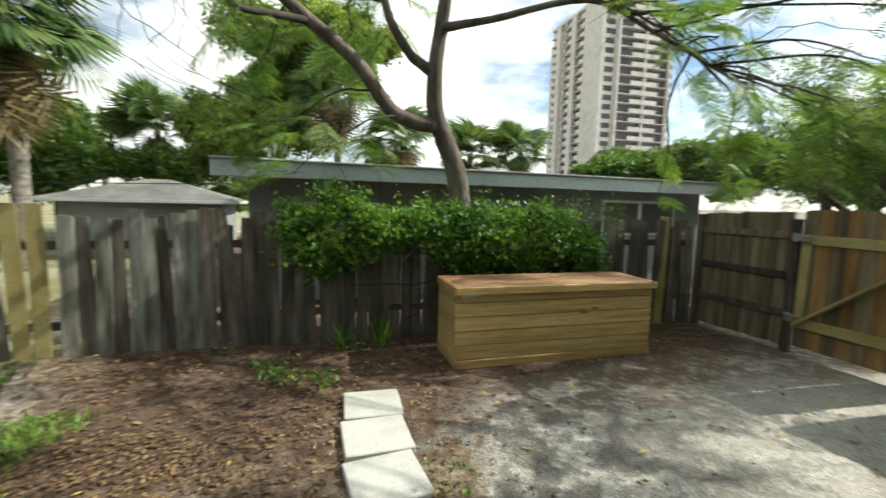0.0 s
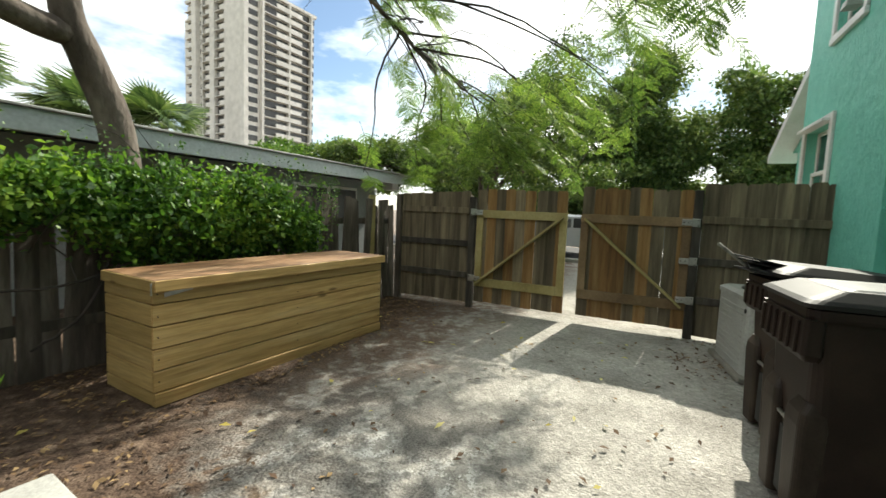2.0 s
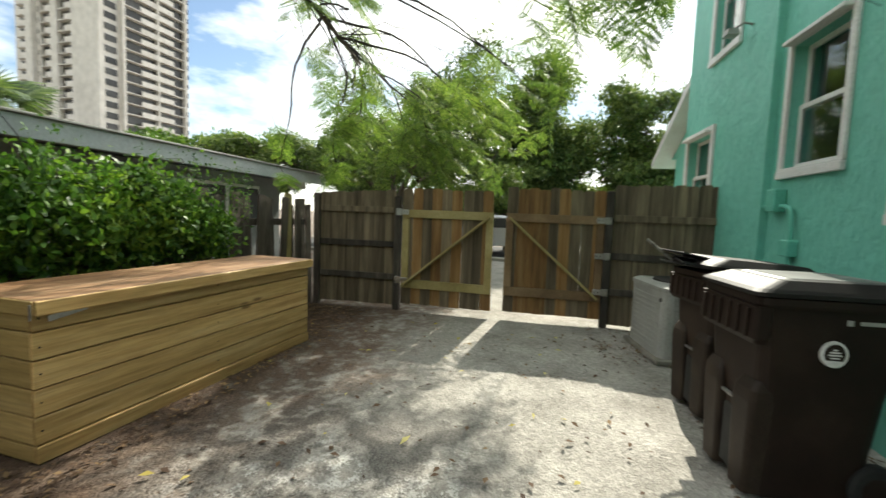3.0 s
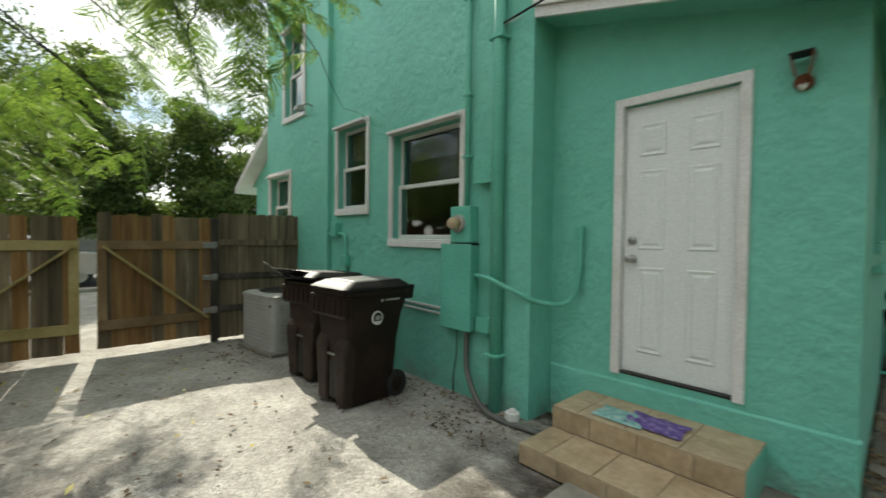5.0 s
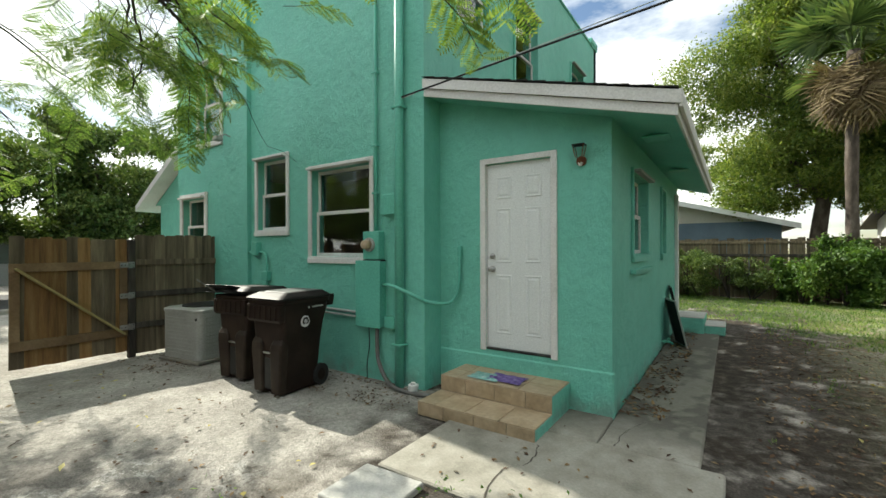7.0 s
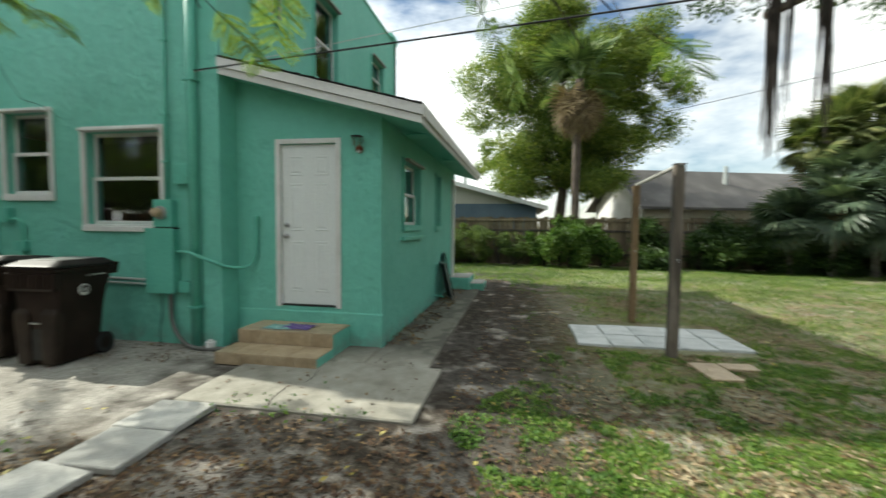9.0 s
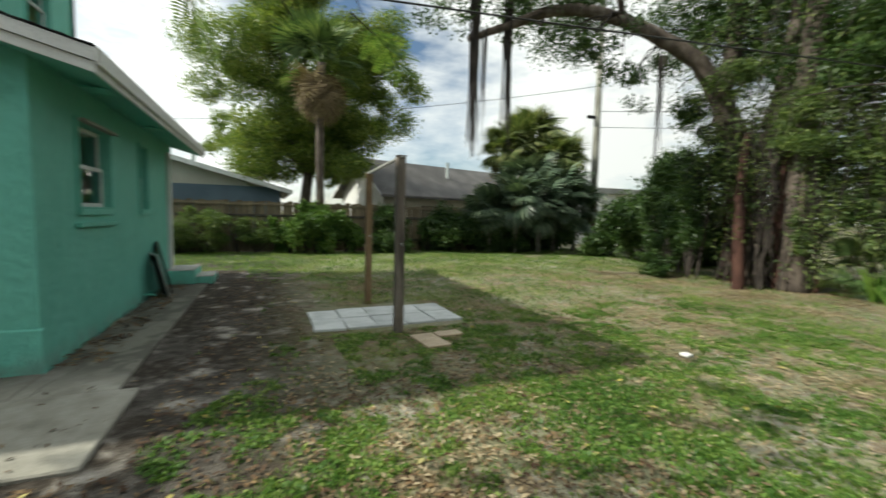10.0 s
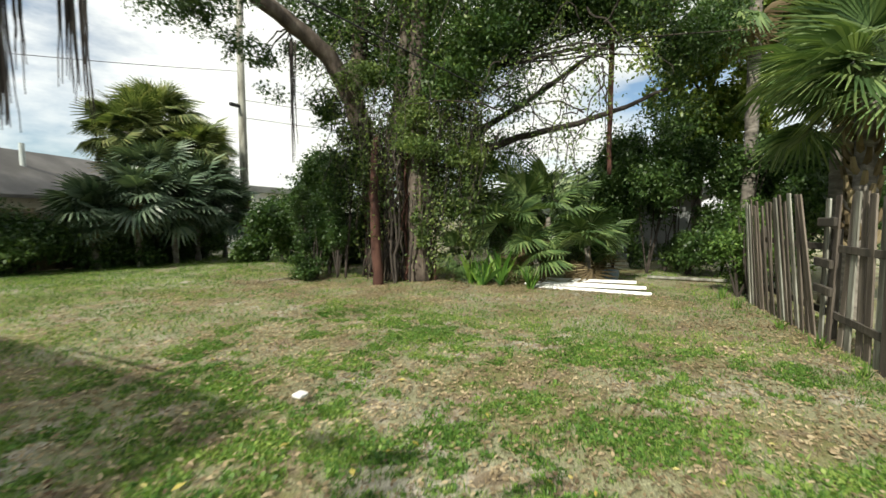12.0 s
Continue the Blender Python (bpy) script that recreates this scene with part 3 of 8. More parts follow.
# unseen floors and partitions, added near-black so rooms look unlit through the glass
structure(part("floor_upper", block(HX0 + 0.2, HY2 + 0.2, 3.05, HX1 - 0.2, HY - 0.2, 3.25, 0), SHADE_AND_MESH_BLACK), "added house floor painted near-black as if unlit", "floor")
structure(part("floor_lower", block(HX0 + 0.2, HY2 + 0.2, 0.3, HX1 - 0.2, HY - 0.2, 0.5, 0), SHADE_AND_MESH_BLACK), "added house floor painted near-black as if unlit", "floor")
structure(part("wall_inner", block(HX0 + 0.2, -2.6, 0.5, HX1 - 0.2, -2.5, 3.05, 0), SHADE_AND_MESH_BLACK), "added inner wall painted near-black behind the windows", "wall")
structure(part("wall_inner_upper", block(4.4, HY2 + 0.2, 3.25, 4.5, HY - 0.2, HTOP - 0.3, 0), SHADE_AND_MESH_BLACK), "added inner wall painted near-black behind the windows", "wall")

# low wing past the fence
structure(part("wing_wall", block(HX1, -5.0, -0.1, HX1 + 1.65, -0.25, 2.55, 0.01), STUCCO), "low aqua wing past the fence", "wall")


def wing_roof():
    bm = bmesh.new()
    prof = [(HX1, 3.62), (HX1 + 2.2, 2.42), (HX1 + 2.2, 2.54), (HX1, 3.76)]
    a = [bm.verts.new((x, 0.02, z)) for x, z in prof]
    b = [bm.verts.new((x, -5.3, z)) for x, z in prof]
    bm.faces.new(a[::-1])
    bm.faces.new(b)
    for i in range(4):
        bm.faces.new((a[i], a[(i + 1) % 4], b[(i + 1) % 4], b[i]))
    bmesh.ops.recalc_face_normals(bm, faces=bm.faces)
    return bm


structure(part("wing_roof", wing_roof(), WHITE), "sloped roof edge with a white rake board", "roof")


def wing_gable():
    bm = bmesh.new()
    pts = [(HX1, 2.55), (HX1 + 1.9, 2.55), (HX1, 3.6)]
    a = [bm.verts.new((x, -0.25, z)) for x, z in pts]
    b = [bm.verts.new((x, -0.45, z)) for x, z in pts]
    bm.faces.new(a)
    bm.faces.new(b[::-1])
    for i in range(3):
        bm.faces.new((a[i], a[(i + 1) % 3], b[(i + 1) % 3], b[i]))
    bmesh.ops.recalc_face_normals(bm, faces=bm.faces)
    return bm


structure(part("wing_gable", wing_gable(), STUCCO), "aqua gable under the rake", "wall")

# porch addition
structure(part("wall_porch_front", wall(PX0, HX0, -0.1, 2.85, PY, -0.16, "x", [(0.78, 1.52, 0.50, 2.51)]), STUCCO), "aqua stucco porch wall round the back door", "wall")


def porch_gable():
    bm = bmesh.new()
    pts = [(PX0, 2.85), (HX0, 2.85), (HX0, 3.42), (PX0, 2.92)]
    a = [bm.verts.new((x, PY, z)) for x, z in pts]
    b = [bm.verts.new((x, PY - 0.16, z)) for x, z in pts]
    bm.faces.new(a[::-1])
    bm.faces.new(b)
    for i in range(4):
        bm.faces.new((a[i], a[(i + 1) % 4], b[(i + 1) % 4], b[i]))
    bmesh.ops.recalc_face_normals(bm, faces=bm.faces)
    return bm


structure(part("wall_porch_top", porch_gable(), STUCCO), "sloped top of the porch wall under the eave", "wall")
structure(part("wall_porch_side", wall(PY2, PY - 0.16, -0.1, 2.87, PX0, 0.16, "y", WIN_PORCH), STUCCO), "aqua stucco porch side wall with two windows", "wall")
structure(part("wall_porch_rear", wall(PX0 + 0.16, HX0, -0.1, 2.85, PY2, 0.16, "x"), STUCCO), "plain aqua porch rear wall", "wall")
# added floor, its darkness in the colour rather than from lack of light
structure(part("porch_floor", block(PX0 + 0.16, PY2 + 0.16, 0.35, HX0, PY - 0.16, 0.45, 0), SHADE_AND_MESH_BLACK), "added porch floor painted near-black as if unlit", "floor")
structure(part("porch_plinth", blocks([(PX0 - 0.018, PY - 0.05, -0.1, HX0, PY + 0.02, 0.43)], 0.012), STUCCO), "slightly proud aqua plinth at the porch foot", "baseboard")


def porch_roof():
    """Shed roof, falling from the house to the yard."""
    bm = bmesh.new()
    x0, x1, za, zb, y0, y1 = -0.36, HX0, 2.84, 3.50, 0.06, -6.2
    prof = [(x1, zb), (x0, za), (x0, za - 0.05), (x1, zb - 0.05)]
    a = [bm.verts.new((x, y0, z)) for x, z in prof]
    b = [bm.verts.new((x, y1, z)) for x, z in prof]
    bm.faces.new(a)
    bm.faces.new(b[::-1])
    for i in range(4):
        bm.faces.new((a[i], a[(i + 1) % 4], b[(i + 1) % 4], b[i]))
    bmesh.ops.recalc_face_normals(bm, faces=bm.faces)
    return bm


def sloped_board(x0, z0, x1, z1, h, y0, y1, bevel=0.004):
    bm = bmesh.new()
    prof = [(x0, z0), (x1, z1), (x1, z1 - h), (x0, z0 - h)]
    a = [bm.verts.new((x, y0, z)) for x, z in prof]
    b = [bm.verts.new((x, y1, z)) for x, z in prof]
    bm.faces.new(a)
    bm.faces.new(b[::-1])
    for i in range(4):
        bm.faces.new((a[i], a[(i + 1) % 4], b[(i + 1) % 4], b[i]))
    bmesh.ops.recalc_face_normals(bm, faces=bm.faces)
    return bm


porch_top = structure(part("porch_roof", porch_roof(), SHINGLE), "low shed roof of dark shingles with white fascia", "roof")
structure(part("fascia_front", sloped_board(-0.39, 2.825, HX0 - 0.005, 3.485, 0.105, 0.062, 0.085), WHITE), "white upper fascia board on the porch rake", "trim")
structure(part("fascia_front_lower", sloped_board(-0.37, 2.72, HX0 - 0.005, 3.38, 0.085, 0.03, 0.058), WHITE), "white lower fascia board on the porch rake", "trim")
structure(part("fascia_side", blocks([(-0.405, -6.2, 2.70, -0.375, 0.06, 2.84), (-0.37, -6.2, 2.64, -0.345, 0.03, 2.74)], 0.004), WHITE), "white fascia along the porch eave", "trim")
structure(part("soffit", sloped_board(-0.34, 2.68, HX0 - 0.005, 3.335, 0.02, 0.03, -6.15), STUCCO), "aqua painted soffit under the porch eave", "ceiling")
structure(part("soffit_vent", blocks([(-0.22, -1.0, 2.688, 0.02, -0.75, 2.70), (-0.22, -3.2, 2.688, 0.02, -2.95, 2.70)], 0.002), AQUA), "square aqua painted soffit vents", "vent")


def shingle_strip():
    """Ragged lower courses showing along the roof edge."""
    rng = random.Random(4)
    bm = bmesh.new()
    n = 14
    for i in range(n):
        t0, t1 = i / n, (i + 1) / n - 0.002
        x0, x1 = -0.38 + (HX0 + 0.38) * t0, -0.38 + (HX0 + 0.38) * t1
        z0, z1 = 2.84 + 0.66 * t0, 2.84 + 0.66 * t1
        lift = rng.uniform(0.0, 0.004)
        vs = [bm.verts.new(p) for p in ((x0, 0.10, z0 + 0.012 + lift), (x1, 0.10, z1 + 0.004), (x1, -0.3, z1 + 0.008), (x0, -0.3, z0 + 0.014 + lift), (x0, 0.10, z0 + 0.002 + lift), (x1, 0.10, z1 - 0.006))]
        bm.faces.new(vs[:4])
        bm.faces.new((vs[0], vs[4], vs[5], vs[1]))
    return bm


part("shingle_edge", shingle_strip(), SHINGLE, porch_top)


# ---- windows and doors ----
def window(name, opening, at, along, out, label, trim=0.10, cap=True, sashes=True, surround=None):
    """A sash window set in a wall; out is +1 or -1, the way the wall faces."""
    u0, u1, z0, z1 = opening
    ob = structure(thing(name, (0, 0, 0), label, "window"))

    def b(ua, ub, za, zb, d0, d1):
        d0, d1 = at + out * d0, at + out * d1
        return (ua, min(d0, d1), za, ub, max(d0, d1), zb) if along == "x" else (min(d0, d1), ua, za, max(d0, d1), ub, zb)

    part("window_frame", blocks([b(u0 - trim, u0, z0 - 0.02, z1 + trim, 0.0, 0.03), b(u1, u1 + trim, z0 - 0.02, z1 + trim, 0.0, 0.03), b(u0, u1, z1, z1 + trim, 0.0, 0.03)]), surround or WHITE, ob)
    part("window_sill", blocks([b(u0 - trim, u1 + trim, z0 - 0.09, z0 - 0.02, 0.0, 0.04), b(u0 - trim, u1 + trim, z0 - 0.02, z0, 0.0, 0.032)]), surround or WHITE, ob)
    if cap:
        part("drip_cap", blocks([b(u0 - trim * 0.4, u1 + trim * 0.3, z1 + 0.0, z1 + 0.035, 0.03, 0.10)]), METAL_GREY if surround else WHITE, ob)
    d = -0.10
    w = 0.045
    zm = (z0 + z1) / 2
    if sashes:
        for nm, za, zb, dd in (("upper_sash", zm - 0.02, z1, d), ("lower_sash", z0, zm + 0.025, d + 0.03)):
            s = part(nm, blocks([b(u0, u0 + w, za, zb, dd - 0.03, dd), b(u1 - w, u1, za, zb, dd - 0.03, dd), b(u0 + w, u1 - w, za, za + w, dd - 0.03, dd), b(u0 + w, u1 - w, zb - w, zb, dd - 0.03, dd)], 0.004), WHITE, ob)
            p = part("pane", blocks([b(u0 + w, u1 - w, za + w, zb - w, dd - 0.018, dd - 0.012)], 0), GLASS, s)
            p.visible_shadow = False
    else:
        p = part("pane", blocks([b(u0, u1, z0, z1, d - 0.018, d - 0.012)], 0), GLASS, ob)
        p.visible_shadow = False
    return ob


window("window_1", WIN_FRONT[0], HY, "x", 1, "white double-hung sash window with wide flat trim", 0.065)
window("window_2", WIN_FRONT[1], HY, "x", 1, "narrow white sash window in the aqua wall", 0.06)
window("window_3", WIN_FAR[0], HY + FAR_OUT, "x", 1, "white-trimmed window above the fence", 0.09)
window("window_4", WIN_FAR[1], HY + FAR_OUT, "x", 1, "white-trimmed upper window", 0.07)
window("window_5", WIN_SIDE[0], HX0, "y", -1, "upper side window with aqua sill", 0.05, cap=False, surround=STUCCO)
window("window_6", WIN_SIDE[1], HX0, "y", -1, "tall upper side window above the porch roof", 0.05, surround=STUCCO)
window("window_7", WIN_SIDE[2], HX0, "y", -1, "small upper side window near the corner", 0.05, surround=STUCCO)
window("window_8", WIN_PORCH[0], PX0, "y", -1, "porch sash window under the eave", 0.05, surround=STUCCO)
window("window_9", WIN_PORCH[1], PX0, "y", -1, "narrow porch window under the eave", 0.04, cap=False, surround=STUCCO)
structure(part("porch_window_sill", block(PX0 - 0.06, -2.35, 1.30, PX0, -1.12, 1.35), STUCCO), "aqua ledge under the porch window", "trim")
structure(part("corner_post", block(PX0 - 0.06, -5.62, 0.3, PX0, -5.45, 2.62), WHITE), "white door casing at the porch end", "trim")


def six_panel_door():
    ob = structure(thing("door_1", (0, 0, 0), "white six-panel back door with chrome knob, closed", "door"))
    x0, x1, z0, z1, y = 0.783, 1.517, 0.505, 2.507, PY - 0.03
    bm = block(x0, y - 0.04, z0, x1, y, z1, 0.003)
    part("door_leaf", bm, DOOR_WHITE, ob)
    w = x1 - x0
    for r, (za, zb) in enumerate(((0.16, 0.80), (0.93, 1.52), (1.62, 1.86))):
        for c in (0, 1):
            xa = x0 + 0.105 + c * (w / 2 - 0.03)
            xb = xa + w / 2 - 0.18
            b = bmesh.new()
            pts = [(xa, za + z0), (xb, za + z0), (xb, zb + z0), (xa, zb + z0)]
            levels = ((0.0, 0.0), (0.010, 0.009), (0.030, 0.003), (0.050, 0.011))
            rings = []
            for inset, lift in levels:
                rings.append([b.verts.new((px + (inset if i in (0, 3) else -inset), y + lift, pz + (inset if i < 2 else -inset))) for i, (px, pz) in enumerate(pts)])
            for a, cc in zip(rings, rings[1:]):
                for i in range(4):
                    b.faces.new((a[i], a[(i + 1) % 4], cc[(i + 1) % 4], cc[i]))
            b.faces.new(rings[-1])
            bmesh.ops.recalc_face_normals(b, faces=b.faces)
            part("door_panel", b, DOOR_WHITE, ob)
    kx = x1 - 0.065
    part("knob", tube([(kx, y, z0 + 0.86), (kx, y + 0.012, z0 + 0.86), (kx, y + 0.014, z0 + 0.86), (kx, y + 0.04, z0 + 0.86), (kx, y + 0.05, z0 + 0.86), (kx, y + 0.07, z0 + 0.86), (kx, y + 0.078, z0 + 0.86)], [0.034, 0.034, 0.014, 0.014, 0.027, 0.029, 0.018], 14), STEEL, ob, "brushed steel door knob", True)
    part("deadbolt", tube([(kx, y, z0 + 1.0), (kx, y + 0.018, z0 + 1.0), (kx, y + 0.024, z0 + 1.0)], [0.031, 0.03, 0.02], 14), STEEL, ob, "round steel deadbolt", True)
    part("threshold", block(0.78, PY - 0.1, 0.485, 1.52, PY + 0.012, 0.505), DARK_METAL, ob, "dark metal threshold")
    part("door_frame", blocks([(0.715, PY, 0.475, 0.78, PY + 0.022, 2.57), (1.52, PY, 0.475, 1.585, PY + 0.022, 2.57), (0.78, PY, 2.51, 1.52, PY + 0.022, 2.57), (0.78, PY - 0.16, 0.5, 0.783, PY, 2.51), (1.517, PY - 0.16, 0.5, 1.52, PY, 2.51)], 0.004), WHITE, ob)


six_panel_door()

# ---- patio slab, pavers, steps ----
structure(part("patio", blocks([(-0.68, 0.36, -0.08, 1.42, 1.58, 0.03), (-0.53, -6.3, -0.08, PX0 - 0.02, 0.352, 0.028), (PX0 - 0.015, PY + 0.025, -0.08, 1.30, 0.352, 0.029)], 0.012), PATIO), "old stained concrete patio and side path", "pavement")


def crack(points, seed):
    """A thin dark gap line lying in the slab."""
    rng = random.Random(seed)
    pts = curve_points([(x, y, 0.031) for x, y in points], 8, 0.012, rng)
    bm = bmesh.new()
    prev = None
    for i, p in enumerate(pts):
        w = 0.004 * (0.5 + rng.random())
        row = [bm.verts.new((p.x - w, p.y - w, 0.0335)), bm.verts.new((p.x + w, p.y + w, 0.0335))]
        if prev:
            bm.faces.new((prev[0], prev[1], row[1], row[0]))
        prev = row
    return bm


slab_cracks = [((0.55, 0.66), (0.5, 0.95), (0.62, 1.2), (0.56, 1.56)), ((-0.3, -0.6), (0.0, -0.1), (0.05, 0.35)), ((-0.62, -0.9), (-0.3, -0.55), (0.15, -0.5))]
for i, c in enumerate(slab_cracks):
    structure(part("slab_crack", crack(c, i), POST_WOOD), "dark crack in the concrete slab", "crack")

for cx, cy, w, d, a in ((1.20, 1.865, 0.50, 0.46, 2), (1.15, 2.345, 0.48, 0.47, 3), (1.24, 2.76, 0.46, 0.33, -4), (1.55, 3.10, 0.46, 0.45, 3), (1.58, 3.59, 0.47, 0.46, -2), (1.64, 4.06, 0.46, 0.44, -6)):
    p = part("paver", block(-w / 2, -d / 2, 0, w / 2, d / 2, 0.05, 0.008), PAVER)
    p.matrix_world = pose(cx, cy, 0.004, random.uniform(-0.8, 0.8), random.uniform(-1, 1), a)
    tagged(p, "square pale concrete stepping paver in the dirt", "paver", "stepping pavers across the yard")


def steps():
    ob = structure(thing("door_steps", (0, 0, 0), "two tan-tiled concrete steps with aqua sides", "steps"))
    x0, x1 = 0.59, 1.775
    core = blocks([(x0, PY + 0.02, 0.0, x1, 0.232, 0.275), (x0, 0.232, 0.0, x1, 0.628, 0.12)], 0.004)
    part("step_core", core, STUCCO, ob, "aqua painted step sides")
    part("grout_bed", blocks([(x0 + 0.003, 0.228, 0.125, x1 - 0.003, 0.237, 0.276), (x0 + 0.003, 0.624, 0.0, x1 - 0.003, 0.633, 0.121), (x0 + 0.003, PY + 0.02, 0.272, x1 - 0.003, 0.23, 0.279), (x0 + 0.003, 0.238, 0.117, x1 - 0.003, 0.626, 0.124)], 0), GROUT, ob)

    def tiles(y0, y1, z, riser):
        edges = [x0, x0 + 0.33, x0 + 0.66, x0 + 0.99, x1] if not riser else [x0, x0 + 0.25, x0 + 0.57, x0 + 0.89, x1]
        for a, b in zip(edges, edges[1:]):
            if riser:
                part("tile", block(a + 0.003, y0, z[0], b - 0.003, y0 + 0.009, z[1], 0.002), TILE, ob)
            else:
                part("tile", block(a + 0.003, y0, z, b - 0.003, y1, z + 0.009, 0.002), TILE, ob)

    tiles(-0.245, -0.02, 0.279, False)
    tiles(-0.014, 0.246, 0.279, False)
    tiles(0.247, 0.642, 0.124, False)
    tiles(0.237, 0, (0.136, 0.277), True)
    tiles(0.633, 0, (0.004, 0.122), True)


steps()

far_step = structure(thing("garden_step", (0, 0, 0), "low aqua block steps at the porch end", "steps"))
part("step_block", blocks([(-0.30, -6.05, 0, 0.19, -5.12, 0.30), (-0.62, -5.95, 0, -0.302, -5.22, 0.16)], 0.02), STUCCO, far_step)
part("step_top", blocks([(-0.62, -5.95, 0.161, -0.302, -5.22, 0.17), (-0.298, -6.04, 0.301, 0.185, -5.125, 0.309)], 0.004), PAVER, far_step)


# ---- fences ----
def picket_mesh(w, h, t, dog, seed, rough=0.006):
    """A fence board with clipped or worn top corners."""
    rng = random.Random(seed)
    j = lambda s=1.0: rng.uniform(-rough, rough) * s
    prof = [(-w / 2 + j(), 0 + j(2)), (w / 2 + j(), 0 + j(2)), (w / 2 + j(), h * 0.5), (w / 2 + j(), h - dog + j()), (w / 2 - dog * 0.75, h + j()), (-w / 2 + dog * 0.75, h + j()), (-w / 2 + j(), h - dog + j()), (-w / 2 + j(), h * 0.5)]
    bm = bmesh.new()
    a = [bm.verts.new((x, 0, z)) for x, z in prof]
    b = [bm.verts.new((x, t, z)) for x, z in prof]
    bm.faces.new(a)
    bm.faces.new(b[::-1])
    for i in range(8):
        bm.faces.new((a[i], b[i], b[(i + 1) % 8], a[(i + 1) % 8]))
    bmesh.ops.recalc_face_normals(bm, faces=bm.faces)
    me = bpy.data.meshes.new("picket")
    bm.to_mesh(me)
    bm.free()
    return me


def picket_set(w, h, t, dog, mat, count, seed, rough=0.006):
    out = []
    for i in range(count):
        me = picket_mesh(w, h, t, dog, seed + i, rough)
        me.materials.append(mat)
        out.append(me)
    return out


GX = 6.66
OLD = picket_set(0.135, 1.5, 0.018, 0.012, OLD_WOOD, 6, 10, 0.010)
PALE = picket_set(0.135, 1.5, 0.018, 0.012, PALE_WOOD, 4, 30, 0.008)
NEWP = picket_set(0.14, 1.5, 0.018, 0.02, NEW_WOOD, 2, 40)
GATEP = picket_set(0.142, 1.6, 0.017, 0.025, GATE_WOOD, 5, 50, 0.004)
GATEO = picket_set(0.142, 1.6, 0.017, 0.025, GATE_ORANGE, 3, 60, 0.004)


def picket(parent, me, m, h_scale=1.0, name="picket"):
    ob = new(name, me)
    ob.parent = parent
    ob.matrix_basis = m @ Matrix.Diagonal((1, 1, h_scale, 1))
    return ob


def fence_y(x):
    """The old fence bends towards the yard at its east end, and steps at the west."""
    if x < -5.5:
        return 5.98 + 0.115 * min(0.0, x + 9.4)
    return 5.8 - 0.115 * max(0.0, x - 3.0)


def back_fence():
    rng = random.Random(12)
    y = 5.8
    ob = structure(thing("fence_back", (0, 0, 0), "old weathered board fence with leaning, uneven pickets", "fence"))
    x = -12.6
    spans = np.arange(-12.5, 6.7, 2.35)
    for px in spans:
        yp = fence_y(px)
        part("post", block(px - 0.045, yp + 0.07, -0.1, px + 0.045, yp + 0.16, 1.42, 0.006), POST_WOOD, ob)
    for a, b in zip(spans, list(spans[1:]) + [6.6]):
        ya, yb = fence_y(a + 0.01), fence_y(b - 0.01)
        for z in (0.35, 1.15):
            rail = part("rail", block(0, 0.022, z, math.hypot(b - a, yb - ya), 0.06, z + 0.085, 0.004), POST_WOOD, ob)
            rail.matrix_basis = pose(a, ya, 0, 0, 0, math.degrees(math.atan2(yb - ya, b - a)))
    while x < 6.6:
        far_west = x < -7.0
        h = (1.84 if far_west else 1.47 + 0.06 * noise.noise((x * 0.7, 0, 0)) + (0.07 if x > 1.0 else 0)) / 1.5
        front = rng.random() < 0.5
        pitch = rng.gauss(0, 1.2 if not far_west else 2.0)
        near_west = -10.15 < x < -5.5
        tilt = (8.0 if x < -10.15 else 0) + rng.gauss(0, 1.5)
        pool = OLD
        if -1.15 < x < 0.1 and int(x * 6.2) % 2 == 0:
            pool, front = PALE, True
        if far_west and rng.random() < (0.35 if near_west else 0.2):
            pool = PALE
        z0 = 0.10 * min(1, max(0, (2.0 - x) / 2.5)) * (1 if x > -6 else 0.3) if x < 2 else 0.0
        if 1.0 < x < 5.2 and rng.random() < 0.12:
            x += 0.05
        yy = fence_y(x) - (0.02 if front else 0.0)
        step = rng.uniform(0.115, 0.15) + (0.075 if near_west else 0.025 if far_west else 0.0)
        if not (-1.50 < x < -1.15) and not (0.28 < x < 0.52) and not (5.98 < x < 6.33):
            picket(ob, rng.choice(pool), pose(x, yy, z0 - 0.02, tilt * 0.6, pitch, rng.uniform(-2, 2)), h * rng.uniform(0.95, 1.03))
        x += step
    for nx in (-1.40, -1.24):
        picket(ob, NEWP[0], pose(nx, y - 0.022, 0.09, 0, rng.gauss(0, 0.4), 0), 1.0)
    picket(ob, OLD[1], pose(0.48, y - 0.03, 0.08, 0, -6.5, 0), 1.0, "loose_picket")
    picket(ob, OLD[3], pose(0.36, y + 0.01, 0.08, 0, 1.0, 0), 0.88, "loose_picket")
    picket(ob, NEWP[1], pose(6.08, fence_y(6.08) - 0.03, -0.02, 0, 0.3, -6), 1.06, "new_picket")
    picket(ob, OLD[4], pose(6.30, fence_y(6.3) - 0.01, -0.02, 0, 0.8, 0), 1.02)
    for bx, bz in ((-10.05, 0.95), (-10.0, 1.45), (-10.02, 0.62)):
        part("broken_rail", block(bx - 0.28, 5.84, bz, bx + 0.28, 5.88, bz + 0.11, 0.012), POST_WOOD, ob)


back_fence()


